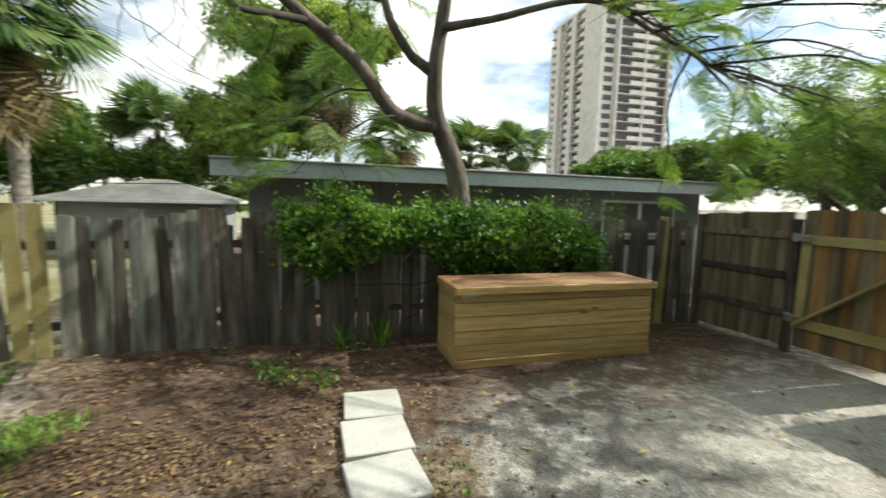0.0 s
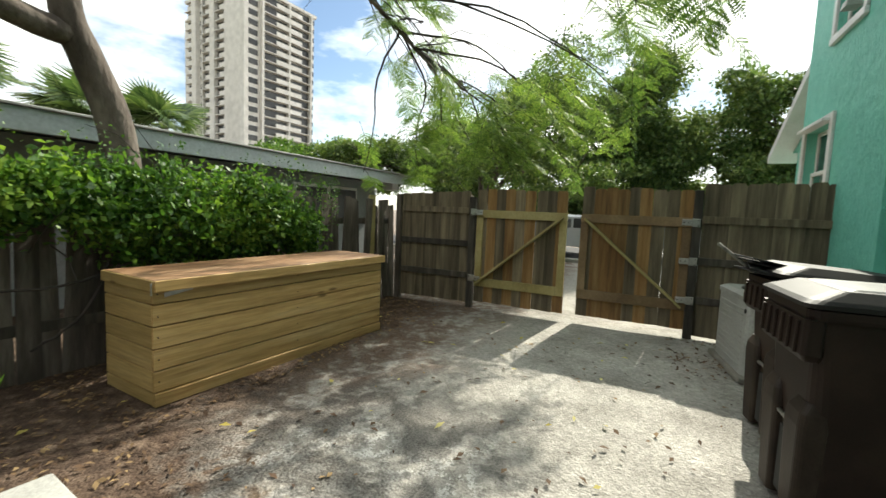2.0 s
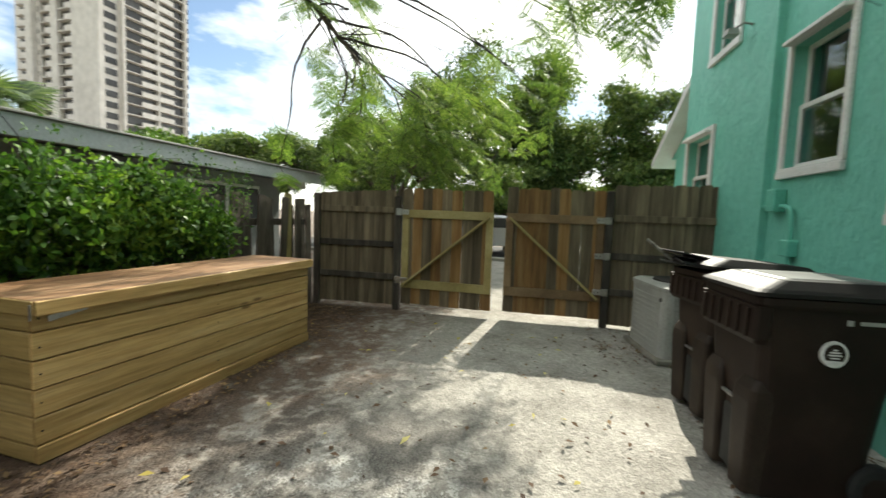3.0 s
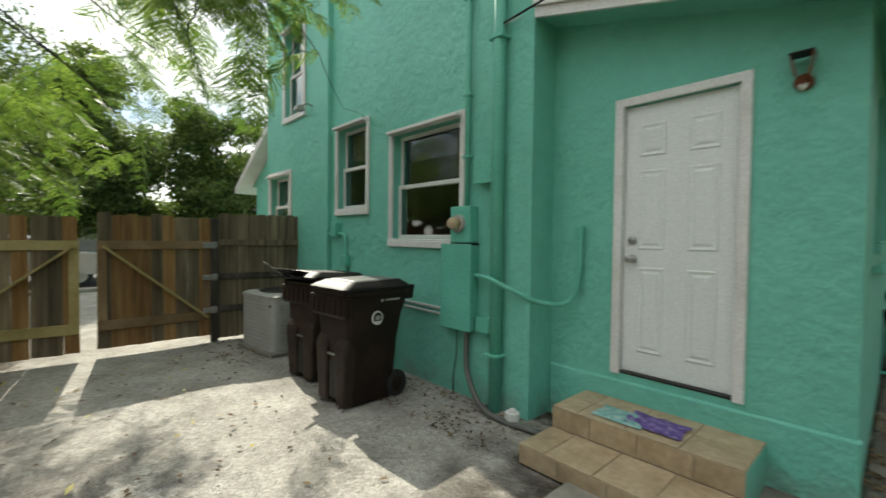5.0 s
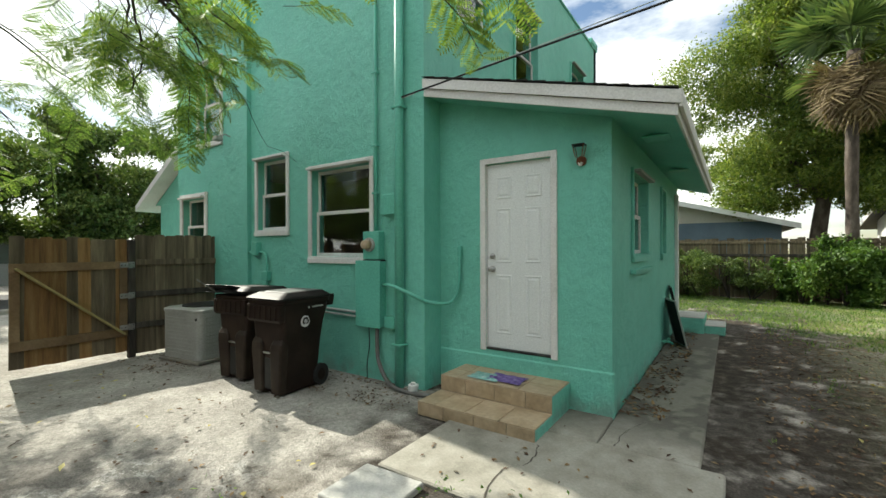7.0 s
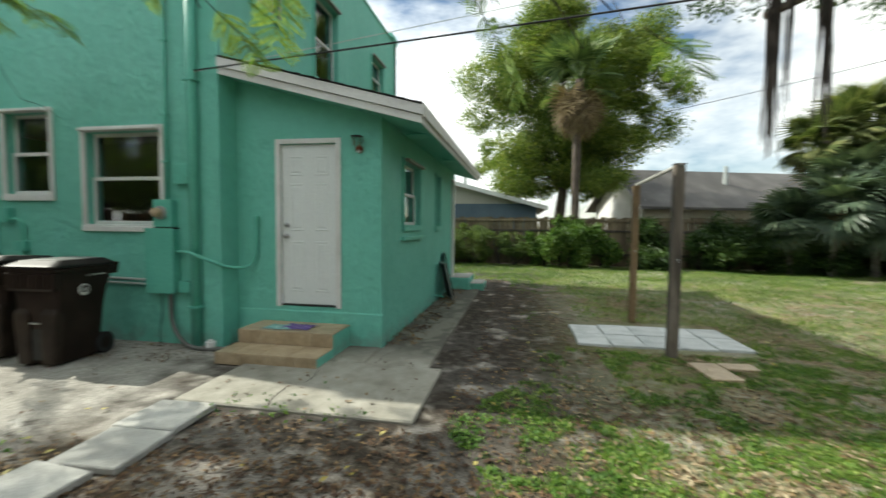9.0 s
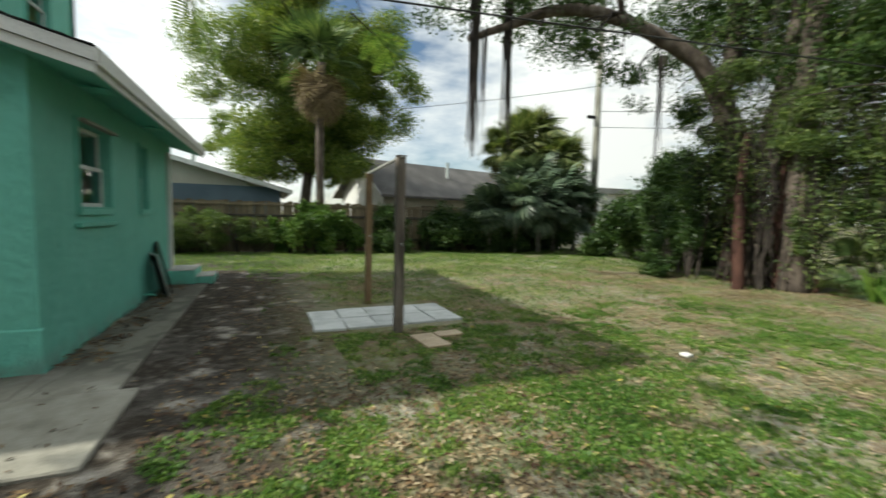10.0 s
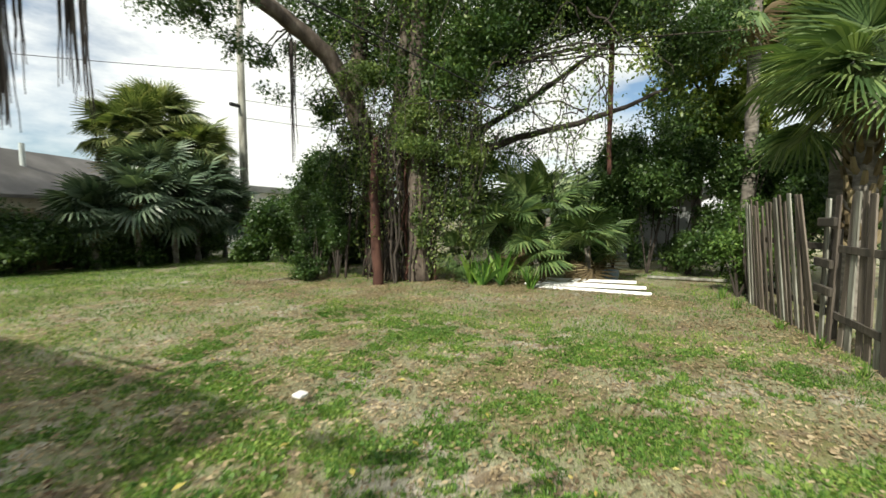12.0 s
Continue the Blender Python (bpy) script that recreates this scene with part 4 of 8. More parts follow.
def gate_line_panel(name, y0, y1, top0, top1, label, seed, base=0.05):
    rng = random.Random(seed)
    ob = structure(thing(name, (0, 0, 0), label, "fence"))
    n = max(2, math.ceil((y1 - y0) / 0.139))
    for i in range(n):
        t = (i + 0.5) / n
        yy = y0 + (y1 - y0) * t
        h = top0 + (top1 - top0) * t - base
        picket(ob, rng.choice(GATEP), pose(GX + 0.02 + rng.uniform(0, 0.004), yy, base, 0, rng.gauss(0, 0.3), 90), h / 1.6 * rng.uniform(0.995, 1.005))
    for z in (0.42, 0.88, 1.36):
        part("rail", block(GX - 0.025, y0, z, GX + 0.012, y1, z + 0.085, 0.004), POST_WOOD if z < 0.9 else GATE_WOOD, ob)
    return ob


gate_line_panel("fence_left", 4.12, 5.24, 1.68, 1.63, "brown picket panel beside the gate post", 21, 0.06)
right_panel = gate_line_panel("fence_right", -0.10, 1.22, 1.82, 1.81, "brown picket panel between gate and house", 22, 0.04)
right_panel.matrix_world = pose(GX, 1.22, 0, 0, 0, -9) @ pose(-GX, -1.22, 0)
for yy, hh, nm in ((4.06, 1.6, "gate_post"), (1.27, 1.74, "gate_post"), (5.29, 1.62, "corner_post")):
    structure(part(nm, block(GX - 0.05, yy - 0.045, -0.15, GX + 0.04, yy + 0.045, hh, 0.008), POST_WOOD if nm == "gate_post" else OLD_WOOD), "dark square wooden fence post", "post")


def gate(name, y0, y1, yellow, flip, label, swing, hinge_y):
    rng = random.Random(7 if yellow else 8)
    ob = tagged(thing(name, (GX, hinge_y, 0), label, "gate", "double yard gates", turn=swing))
    w = y1 - y0
    o = y0 - hinge_y
    n = 9
    for i in range(n):
        pool = GATEO if rng.random() < 0.4 else GATEP
        picket(ob, rng.choice(pool), pose(0.035 + rng.uniform(0, 0.006), o + w * (i + 0.5) / n, 0.09, 0, rng.gauss(0, 0.3), 90), (1.02 if yellow else 1.045) * rng.uniform(0.985, 1.006))
    mat = NEW_WOOD if yellow else BROWN_WOOD
    b = 0.10
    part("top_rail", block(-0.012, o, 1.31, 0.022, o + w, 1.42, 0.004), mat, ob)
    part("bottom_rail", block(-0.012, o + (b if yellow else 0), 0.32, 0.022, o + w - (b if yellow else 0), 0.44, 0.004), mat, ob)
    for yy in (o, o + w - b):
        part("stile", block(-0.010, yy + 0.002, 0.32 if yellow else 0.44, 0.0235, yy + b - 0.002, 1.309, 0.004), mat, ob)
    y_low, y_high = (o + w - 0.04, o + 0.05) if not flip else (o + 0.05, o + w - 0.05)
    a, c = Vector((-0.03, y_low, 0.36)), Vector((-0.03, y_high, 1.36))
    d = c - a
    br = part("brace", block(-0.014, -0.06, 0, 0.014, 0.06, d.length, 0.004), NEW_WOOD, ob, "yellow treated-lumber diagonal brace")
    br.matrix_basis = Matrix.Translation(a) @ d.to_track_quat("Z", "X").to_matrix().to_4x4() @ pose(0, 0, 0, 0, 0, 0)
    zs = (0.42, 0.88, 1.33) if not yellow else (0.4, 1.35)
    for z in zs:
        sg = 1 if not yellow else -1
        hg = part("hinge", blocks([(-0.058, min(-0.075 * sg, -0.008 * sg), z - 0.012, -0.050, max(-0.075 * sg, -0.008 * sg), z + 0.082), (-0.058, min(0.008 * sg, 0.11 * sg), z, -0.050, max(0.008 * sg, 0.11 * sg), z + 0.07), (-0.062, -0.008, z - 0.012, -0.046, 0.008, z + 0.082)], 0.003), STEEL, ob, "galvanised steel hinge")
        for by, bz in ((-0.055 * sg, 0.0), (-0.055 * sg, 0.062), (0.045 * sg, 0.035), (0.09 * sg, 0.035)):
            part("bolt", tube([(-0.058, by, z + bz), (-0.064, by, z + bz)], 0.007, 6), DARK_METAL, hg)
    return ob


gate("yard_gate", 2.72, 4.0, True, False, "picket gate with yellow lumber frame and diagonal brace", -2.5, 4.0)
gate("yard_gate", 1.315, 2.56, False, True, "picket gate with brown frame and yellow diagonal brace", 0.4, 1.315)


def rear_fence():
    rng = random.Random(31)
    ob = structure(thing("fence_rear", (0, 0, 0), "tall grey-brown board fence at the yard's end", "fence"))
    me = picket_set(0.19, 1.86, 0.02, 0.01, GATE_WOOD, 4, 80, 0.006)
    x = -14.0
    while x < 12:
        picket(ob, rng.choice(me), pose(x, -12.6, 0, 0, rng.gauss(0, 0.4), 0), rng.uniform(0.98, 1.02))
        x += 0.196
    part("cap_rail", block(-14, -12.579, 1.70, 12, -12.55, 1.78), GATE_WOOD, ob)
    for z in (0.4, 1.3):
        part("rail", block(-14, -12.575, z, 12, -12.53, z + 0.09), POST_WOOD, ob)


rear_fence()


# ---- deck box ----
def deck_box():
    x0, x1, y0, y1, h = 2.57, 4.935, 4.625, 5.285, 0.835
    ob = thing("deck_box", (x0, y0, 0), "long wooden storage box of yellow pine boards beside the fence", "storage box", turn=-4.1)
    w, d = x1 - x0, y1 - y0
    edges = [0.0, 0.095, 0.245, 0.392, 0.54, 0.688, h]
    rng = random.Random(14)
    for i in range(6):
        za, zb = edges[i] + rng.uniform(0.003, 0.006), edges[i + 1] - rng.uniform(0.002, 0.004)
        o = 0.016 if i == 0 else rng.uniform(0.0, 0.004)
        part("front_board", block(0, -o, za, w, 0.022, zb, 0.004), BOX_WOOD, ob)
        part("side_board", block(0.001, 0.0225, za, 0.022, d - 0.001, zb, 0.004), BOX_SIDE, ob)
        part("side_board", block(w - 0.022, 0.0225, za, w - 0.001, d - 0.001, zb, 0.004), BOX_SIDE, ob)
        part("back_board", block(0.0225, d - 0.022, za, w - 0.0225, d, zb, 0.004), BOX_WOOD, ob)
    for px, py in ((0.024, 0.024), (w - 0.09, 0.024), (0.024, d - 0.09), (w - 0.09, d - 0.09)):
        part("corner_post", block(px, py, 0, px + 0.066, py + 0.066, h - 0.004), BOX_WOOD, ob)
    lid = part("lid", block(0.0, -0.03, h + 0.001, w + 0.004, d + 0.01, h + 0.022, 0.003), LID_WOOD, ob, "red-brown stained plywood lid")
    part("lid_trim", block(-0.004, -0.05, h - 0.055, w + 0.012, -0.031, h + 0.020, 0.004), BOX_WOOD, lid)
    part("lid_end", block(-0.016, -0.03, h - 0.055, -0.001, d + 0.01, h + 0.020, 0.004), BOX_SIDE, lid)
    part("lid_end", block(w + 0.005, -0.03, h - 0.055, w + 0.02, d + 0.01, h + 0.020, 0.004), BOX_SIDE, lid)
    plate = part("latch_plate", blocks([(0, -0.004, 0, 0.19, 0, 0.032)], 0.0015), STEEL, ob, "torn grey metal strip")
    plate.matrix_basis = pose(0.07, -0.008, h - 0.10, 0, -9, 0)
    part("corner_strip", block(-0.022, -0.034, h - 0.075, -0.0165, -0.020, h + 0.005, 0.001), STEEL, ob, "bent metal corner strip")
    for fz in (0.17, 0.32, 0.47, 0.61, 0.76):
        for fx in (0.03, w * 0.5, w - 0.03):
            part("screw", tube([(fx, 0.001, fz), (fx, -0.0055, fz)], 0.0055, 6), DARK_METAL, ob)


BOX_SIDE = board_wood("yellow pine end boards", (0.36, 0.235, 0.085), (0.48, 0.33, 0.13), (0.56, 0.40, 0.18), 1)
deck_box()


# ---- wheeled bins ----
def loft(rings, into=None, caps=True):
    bm = bmesh.new() if into is None else into
    vr = [[bm.verts.new(p) for p in r] for r in rings]
    n = len(vr[0])
    for a, b in zip(vr, vr[1:]):
        for i in range(n):
            bm.faces.new((a[i], a[(i + 1) % n], b[(i + 1) % n], b[i]))
    if caps:
        bm.faces.new(vr[0][::-1])
        bm.faces.new(vr[-1])
    bmesh.ops.recalc_face_normals(bm, faces=bm.faces)
    return bm


def rounded(x0, x1, y0, y1, z, r, k=4):
    pts = []
    for cx, cy, a0 in ((x1 - r, y1 - r, 0), (x0 + r, y1 - r, 90), (x0 + r, y0 + r, 180), (x1 - r, y0 + r, 270)):
        for i in range(k + 1):
            a = radians(a0 + 90 * i / k)
            pts.append((cx + r * math.cos(a), cy + r * math.sin(a), z))
    return pts


def wheeled_bin(at, turn, label, closed=True):
    """Front faces local +y, hinge and wheels at -y."""
    ob = thing("wheeled_bin", at, label, "trash bin", "brown wheeled bins", turn=turn)
    body = [rounded(-0.25, 0.25, -0.25, 0.25, 0.02, 0.06), rounded(-0.26, 0.26, -0.27, 0.265, 0.05, 0.07), rounded(-0.285, 0.285, -0.32, 0.29, 0.55, 0.07), rounded(-0.30, 0.30, -0.36, 0.30, 0.78, 0.06), rounded(-0.31, 0.31, -0.40, 0.31, 0.90, 0.05), rounded(-0.315, 0.315, -0.41, 0.315, 1.0, 0.05)]
    part("body", loft(body), BIN, ob, smooth=False)
    part("rim", loft([rounded(-0.335, 0.335, -0.42, 0.345, 0.985, 0.06), rounded(-0.34, 0.34, -0.425, 0.35, 1.0, 0.06), rounded(-0.34, 0.34, -0.425, 0.35, 1.03, 0.06), rounded(-0.325, 0.325, -0.42, 0.335, 1.035, 0.06)]), BIN, ob)
    part("collar", loft([rounded(-0.30, 0.30, 0.28, 0.345, 0.80, 0.02), rounded(-0.325, 0.325, 0.28, 0.365, 0.83, 0.02), rounded(-0.33, 0.33, 0.28, 0.36, 0.985, 0.02)]), BIN, ob)
    for k in range(6):
        x = -0.25 + k * 0.1
        part("rib", loft([rounded(x - 0.012, x + 0.012, 0.34, 0.376, 0.83, 0.006), rounded(x - 0.012, x + 0.012, 0.34, 0.374, 0.97, 0.006)]), BIN, ob)
    # solid block; the recess's inner shade is given by its near-black colour
    part("catch_recess", block(-0.075, 0.262, 0.06, 0.075, 0.29, 0.40, 0.03), SHADE_AND_MESH_BLACK, ob, "near-black block painted as the lifting bar's shaded recess")
    part("catch_bar", tube([(-0.09, 0.300, 0.46), (0.09, 0.300, 0.46)], 0.011, 8), STEEL, ob, "grey metal catch bar")
    for s in (-1, 1):
        pts = [rounded(*sorted((s * 0.075, s * 0.252)), 0.20, 0.315, 0.03, 0.03), rounded(*sorted((s * 0.07, s * 0.287)), 0.20, 0.328, 0.50, 0.03), rounded(*sorted((s * 0.085, s * 0.285)), 0.20, 0.322, 0.56, 0.03), rounded(*sorted((s * 0.11, s * 0.27)), 0.20, 0.295, 0.61, 0.03)]
        part("front_foot", loft(pts), BIN_SCUFF, ob)
    for s in (-1, 1):
        wh = part("wheel", tube([(s * 0.235, -0.30, 0.125), (s * 0.245, -0.30, 0.125), (s * 0.285, -0.30, 0.125), (s * 0.295, -0.30, 0.125)], [0.105, 0.125, 0.125, 0.105], 20), RUBBER, ob)
        part("hub", tube([(s * 0.296, -0.30, 0.125), (s * 0.302, -0.30, 0.125)], [0.07, 0.05], 14), BIN, wh)
    part("axle", tube([(-0.235, -0.30, 0.125), (0.235, -0.30, 0.125)], 0.012, 8), STEEL, ob)
    part("handle", tube([(-0.25, -0.41, 0.99), (-0.25, -0.49, 1.03), (0.25, -0.49, 1.03), (0.25, -0.41, 0.99)], 0.018, 8), BIN, ob)
    for s in (-1, 1):
        part("handle_bracket", loft([rounded(s * 0.27 - 0.03, s * 0.27 + 0.03, -0.5, -0.40, 0.92, 0.01), rounded(s * 0.27 - 0.035, s * 0.27 + 0.035, -0.52, -0.40, 1.05, 0.01)]), BIN, ob)
    lid_rings = [rounded(-0.345, 0.345, -0.43, 0.37, 0, 0.06), rounded(-0.35, 0.35, -0.435, 0.375, 0.02, 0.06), rounded(-0.33, 0.33, -0.42, 0.35, 0.035, 0.06), rounded(-0.27, 0.27, -0.36, 0.24, 0.075, 0.05)]
    lid = part("lid", loft(lid_rings), BIN_LID, ob, "dusty dark grey lid")
    lid.location.z = 1.037
    if closed:
        part("lid_panel", loft([rounded(-0.235, 0.235, -0.32, 0.2, 0.0755, 0.04), rounded(-0.22, 0.22, -0.30, 0.18, 0.082, 0.04)]), LID_BLEACHED, lid, "sun-bleached raised lid panel")
        disc = part("emblem", tube([(-0.285, -0.02, 0.78), (-0.318, -0.02, 0.782)], [0.062, 0.062], 28), WHITE, ob, "round white printed seal")
        part("emblem_centre", tube([(-0.3183, -0.02, 0.782), (-0.3198, -0.02, 0.782)], [0.049, 0.049], 24), BIN, disc)
        part("emblem_bar", blocks([(-0.3215, -0.05, 0.775, -0.3201, 0.01, 0.782), (-0.3215, -0.045, 0.788, -0.3201, 0.005, 0.795), (-0.3215, -0.04, 0.762, -0.3201, 0.0, 0.768), (-0.3215, -0.03, 0.80, -0.3201, -0.01, 0.807)], 0), WHITE, disc)
        part("stamp_bar", blocks([(-0.318, -0.30, 0.925, -0.3145, -0.12, 0.943), (-0.318, -0.09, 0.92, -0.3145, -0.06, 0.946)], 0.001), METAL_GREY, ob, "small pale stamped lettering")
    else:
        lid.matrix_basis = pose(0, 0.0, 1.05, 3.5, 0, 0)
    ob.scale = (0.86, 0.92, 1.0)
    return ob


wheeled_bin((3.50, 0.84, 0), 4, "dark brown wheeled trash bin with a round white seal")
wheeled_bin((4.36, 0.76, 0), 8, "overfull dark brown wheeled bin with propped lid", closed=False)


def bin_rubbish():
    ob = thing("flattened_cardboard", (4.40, 1.0, 1.04), "crushed dark sheets sticking out of the bin", "rubbish")
    rng = random.Random(3)
    for i in range(4):
        p = part("sheet", block(-0.26 + 0.03 * i, -0.05, 0, 0.24, 0.16, 0.012, 0.003), DARK_METAL if i % 2 else BIN_LID, ob)
        p.matrix_basis = pose(rng.uniform(-0.03, 0.03), rng.uniform(0, 0.05), 0.012 + 0.024 * i, rng.uniform(4, 12), rng.uniform(-6, 6), rng.uniform(-14, 14))
    st = part("stick", block(-0.015, 0, 0, 0.015, 0.26, 0.02, 0.003), PALE_WOOD, ob, "pale broken wooden slat")
    st.matrix_basis = pose(0.15, 0.12, 0.02, 38, 0, -20)


bin_rubbish()


# ---- condenser ----
def condenser():
    ob = thing("air_conditioner", (5.78, 0.60, 0), "boxy grey outdoor air-conditioning condenser", "air conditioner", turn=8)
    r = 0.41
    part("base_pad", block(-0.45, -0.45, 0, 0.45, 0.45, 0.05, 0.01), CONCRETE, ob, "concrete pad")
    part("cabinet", loft([rounded(-r, r, -r, r, 0.052, 0.07), rounded(-r, r, -r, r, 0.70, 0.07)]), METAL_GREY, ob)
    part("top_rim", loft([rounded(-r - 0.012, r + 0.012, -r - 0.012, r + 0.012, 0.70, 0.08), rounded(-r - 0.012, r + 0.012, -r - 0.012, r + 0.012, 0.74, 0.08), rounded(-r + 0.03, r - 0.03, -r + 0.03, r - 0.03, 0.765, 0.08)]), METAL_GREY, ob)
    part("fan_guard", tube([(0, 0, 0.766), (0, 0, 0.78), (0, 0, 0.785)], [0.33, 0.325, 0.26], 28), DARK_METAL, ob, "dark round fan grille")
    for k in range(11):
        z = 0.12 + k * 0.05
        part("louvre", blocks([(-0.31, r + 0.001, z, 0.31, r + 0.008, z + 0.012), (-r - 0.008, -0.31, z, -r - 0.001, 0.31, z + 0.012)], 0.002), METAL_GREY, ob)
    for k in range(16):
        x = -0.30 + k * 0.04
        part("grille_bar", blocks([(-r - 0.011, x - 0.003, 0.11, -r - 0.0085, x + 0.003, 0.66)], 0), METAL_GREY, ob)
    part("badge", tube([(-r + 0.06, r + 0.001, 0.62), (-r + 0.06, r + 0.006, 0.62)], [0.022, 0.02], 14), DARK_METAL, ob)


condenser()

# ---- meters, pipes and fittings on the aqua wall ----
Y = HY


def pipe_run(name, label, points, r, mat, straps=(), cat="pipe"):
    ob = thing(name, (0, 0, 0), label, cat)
    part("pipe", tube(points, r, 12), mat, ob, smooth=True)
    for z in straps:
        x, y = points[0][0], points[0][1]
        part("strap", blocks([(x - r - 0.02, y - r * 1.1, z, x + r + 0.02, y + r * 1.12, z + 0.025)], 0.004), mat, ob)
    return ob


pipe_run("drain_pipe", "thick aqua painted vertical drain pipe", [(2.44, Y + 0.065, 0.0), (2.44, Y + 0.065, HTOP - 0.3)], 0.055, AQUA, (0.48, 3.2))
pipe_run("conduit_riser", "thin aqua painted electrical riser", [(2.83, Y + 0.04, 1.75), (2.83, Y + 0.04, 3.0), (2.83, Y + 0.04, HTOP - 0.2)], 0.024, AQUA, (2.25, 2.82, 3.7))
panel = thing("breaker_panel", (0, 0, 0), "tall aqua painted electrical panel box", "electrical panel")
part("cabinet", block(2.70, Y, 0.66, 3.08, Y + 0.115, 1.44, 0.008), AQUA, panel)
part("cover", block(2.69, Y + 0.1155, 0.65, 3.09, Y + 0.128, 1.45, 0.005), AQUA, panel)
# added dark strip gives the shade of the gap under the meter box
part("gasket", block(2.70, Y, 1.441, 2.98, Y + 0.105, 1.46, 0.003), DARK_METAL, panel, "dark strip standing in for the shaded gap above the panel")
meter = thing("electric_meter", (0, 0, 0), "aqua meter box with a round glass-faced dial", "electric meter")
part("meter_box", block(2.72, Y, 1.462, 2.98, Y + 0.11, 1.80, 0.008), AQUA, meter)
part("meter_ring", tube([(2.86, Y + 0.11, 1.64), (2.86, Y + 0.14, 1.64), (2.86, Y + 0.145, 1.64)], [0.082, 0.082, 0.07], 24), METAL_GREY, meter)
part("meter_dome", tube([(2.86, Y + 0.145, 1.64), (2.86, Y + 0.20, 1.64), (2.86, Y + 0.22, 1.64), (2.86, Y + 0.226, 1.64)], [0.058, 0.055, 0.045, 0.02], 24), TILE, meter, "tan plastic meter face", True)
jb = thing("junction_box", (0, 0, 0), "small square aqua junction box", "junction box")
part("box", block(2.50, Y, 2.00, 2.70, Y + 0.075, 2.215, 0.006), AQUA, jb)
part("lid", block(2.492, Y + 0.0755, 1.992, 2.708, Y + 0.086, 2.223, 0.004), AQUA, jb)
lb = thing("outlet_box", (0, 0, 0), "small aqua outlet box low on the wall", "junction box")
part("box", block(2.50, Y, 0.66, 2.66, Y + 0.09, 0.80, 0.006), AQUA, lb)
part("nipple", tube([(2.55, Y + 0.05, 0.62), (2.55, Y + 0.05, 0.66)], 0.018, 8), AQUA, lb)
pipe_run("curved_conduit", "aqua flexible conduit sagging across the corner", [tuple(p) for p in curve_points([(2.70, Y + 0.05, 1.17), (2.45, Y + 0.14, 1.16), (2.25, Y + 0.10, 1.08), (2.08, Y - 0.05, 0.985), (1.93, PY + 0.10, 0.98), (1.86, PY + 0.05, 1.12), (1.845, PY + 0.045, 1.28), (1.845, PY + 0.045, 1.50)], 6)], 0.02, AQUA)
part("conduit_fitting", block(1.82, PY, 1.49, 1.87, PY + 0.06, 1.62, 0.01), AQUA, bpy.data.objects["curved_conduit"])
pipe_run("wall_conduit", "two pale conduits running low along the wall", [(3.09, Y + 0.035, 0.80), (5.2, Y + 0.03, 0.83)], 0.016, PALE_CABLE)
pipe_run("wall_conduit", "two pale conduits running low along the wall", [(3.09, Y + 0.035, 0.745), (5.2, Y + 0.03, 0.775)], 0.013, PALE_CABLE)
pipe_run("hose", "grey flexible hose curving down to the ground", [tuple(p) for p in curve_points([(2.80, Y + 0.05, 0.66), (2.80, Y + 0.055, 0.45), (2.74, Y + 0.09, 0.25), (2.52, Y + 0.18, 0.08), (2.28, Y + 0.22, 0.03), (1.9, Y + 0.16, 0.022)], 6)], 0.024, HOSE, cat="hose")
pipe_run("ground_wire", "thin black wire hanging to the ground", [tuple(p) for p in curve_points([(2.97, Y + 0.02, 0.66), (2.96, Y + 0.022, 0.4), (3.0, Y + 0.02, 0.2), (2.99, Y + 0.03, 0.0)], 5)], 0.005, CABLE, cat="wire")
cap = thing("cleanout_cap", (2.16, 0.22, 0), "white plastic drain cleanout cap", "pipe cap")
part("stub", tube([(0, 0, -0.02), (0, 0, 0.06), (0, 0, 0.062), (0, 0, 0.105)], [0.05, 0.05, 0.058, 0.058], 18), WHITE, cap)
part("plug", tube([(0, 0, 0.106), (0, 0, 0.13)], [0.03, 0.028], 6), WHITE, cap)
disc = thing("disconnect_box", (0, 0, 0), "small aqua disconnect box with conduit", "junction box")
part("box", block(5.24, Y, 1.50, 5.38, Y + 0.10, 1.70, 0.008), AQUA, disc)
part("conduit", tube([tuple(p) for p in curve_points([(5.60, Y + 0.04, 1.55), (5.3, Y + 0.04, 1.55), (5.12, Y + 0.04, 1.53), (5.06, Y + 0.04, 1.4), (5.06, Y + 0.04, 0.95)], 5)], 0.018, 8), AQUA, disc, smooth=True)
part("lower_box", block(5.0, Y, 1.12, 5.14, Y + 0.08, 1.26, 0.008), AQUA, disc)


def flood_light():
    ob = thing("flood_light", (6.0, HY + FAR_OUT, 3.36), "small grey flood light on a wall arm", "light fixture")
    part("arm", tube([(0, 0, 0.06), (0, 0.08, 0.08), (0.04, 0.16, 0.04)], 0.012, 8), METAL_GREY, ob)
    part("head", loft([rounded(-0.02, 0.12, 0.12, 0.24, -0.03, 0.01), rounded(-0.01, 0.11, 0.13, 0.23, 0.03, 0.01)]), METAL_GREY, ob)


flood_light()


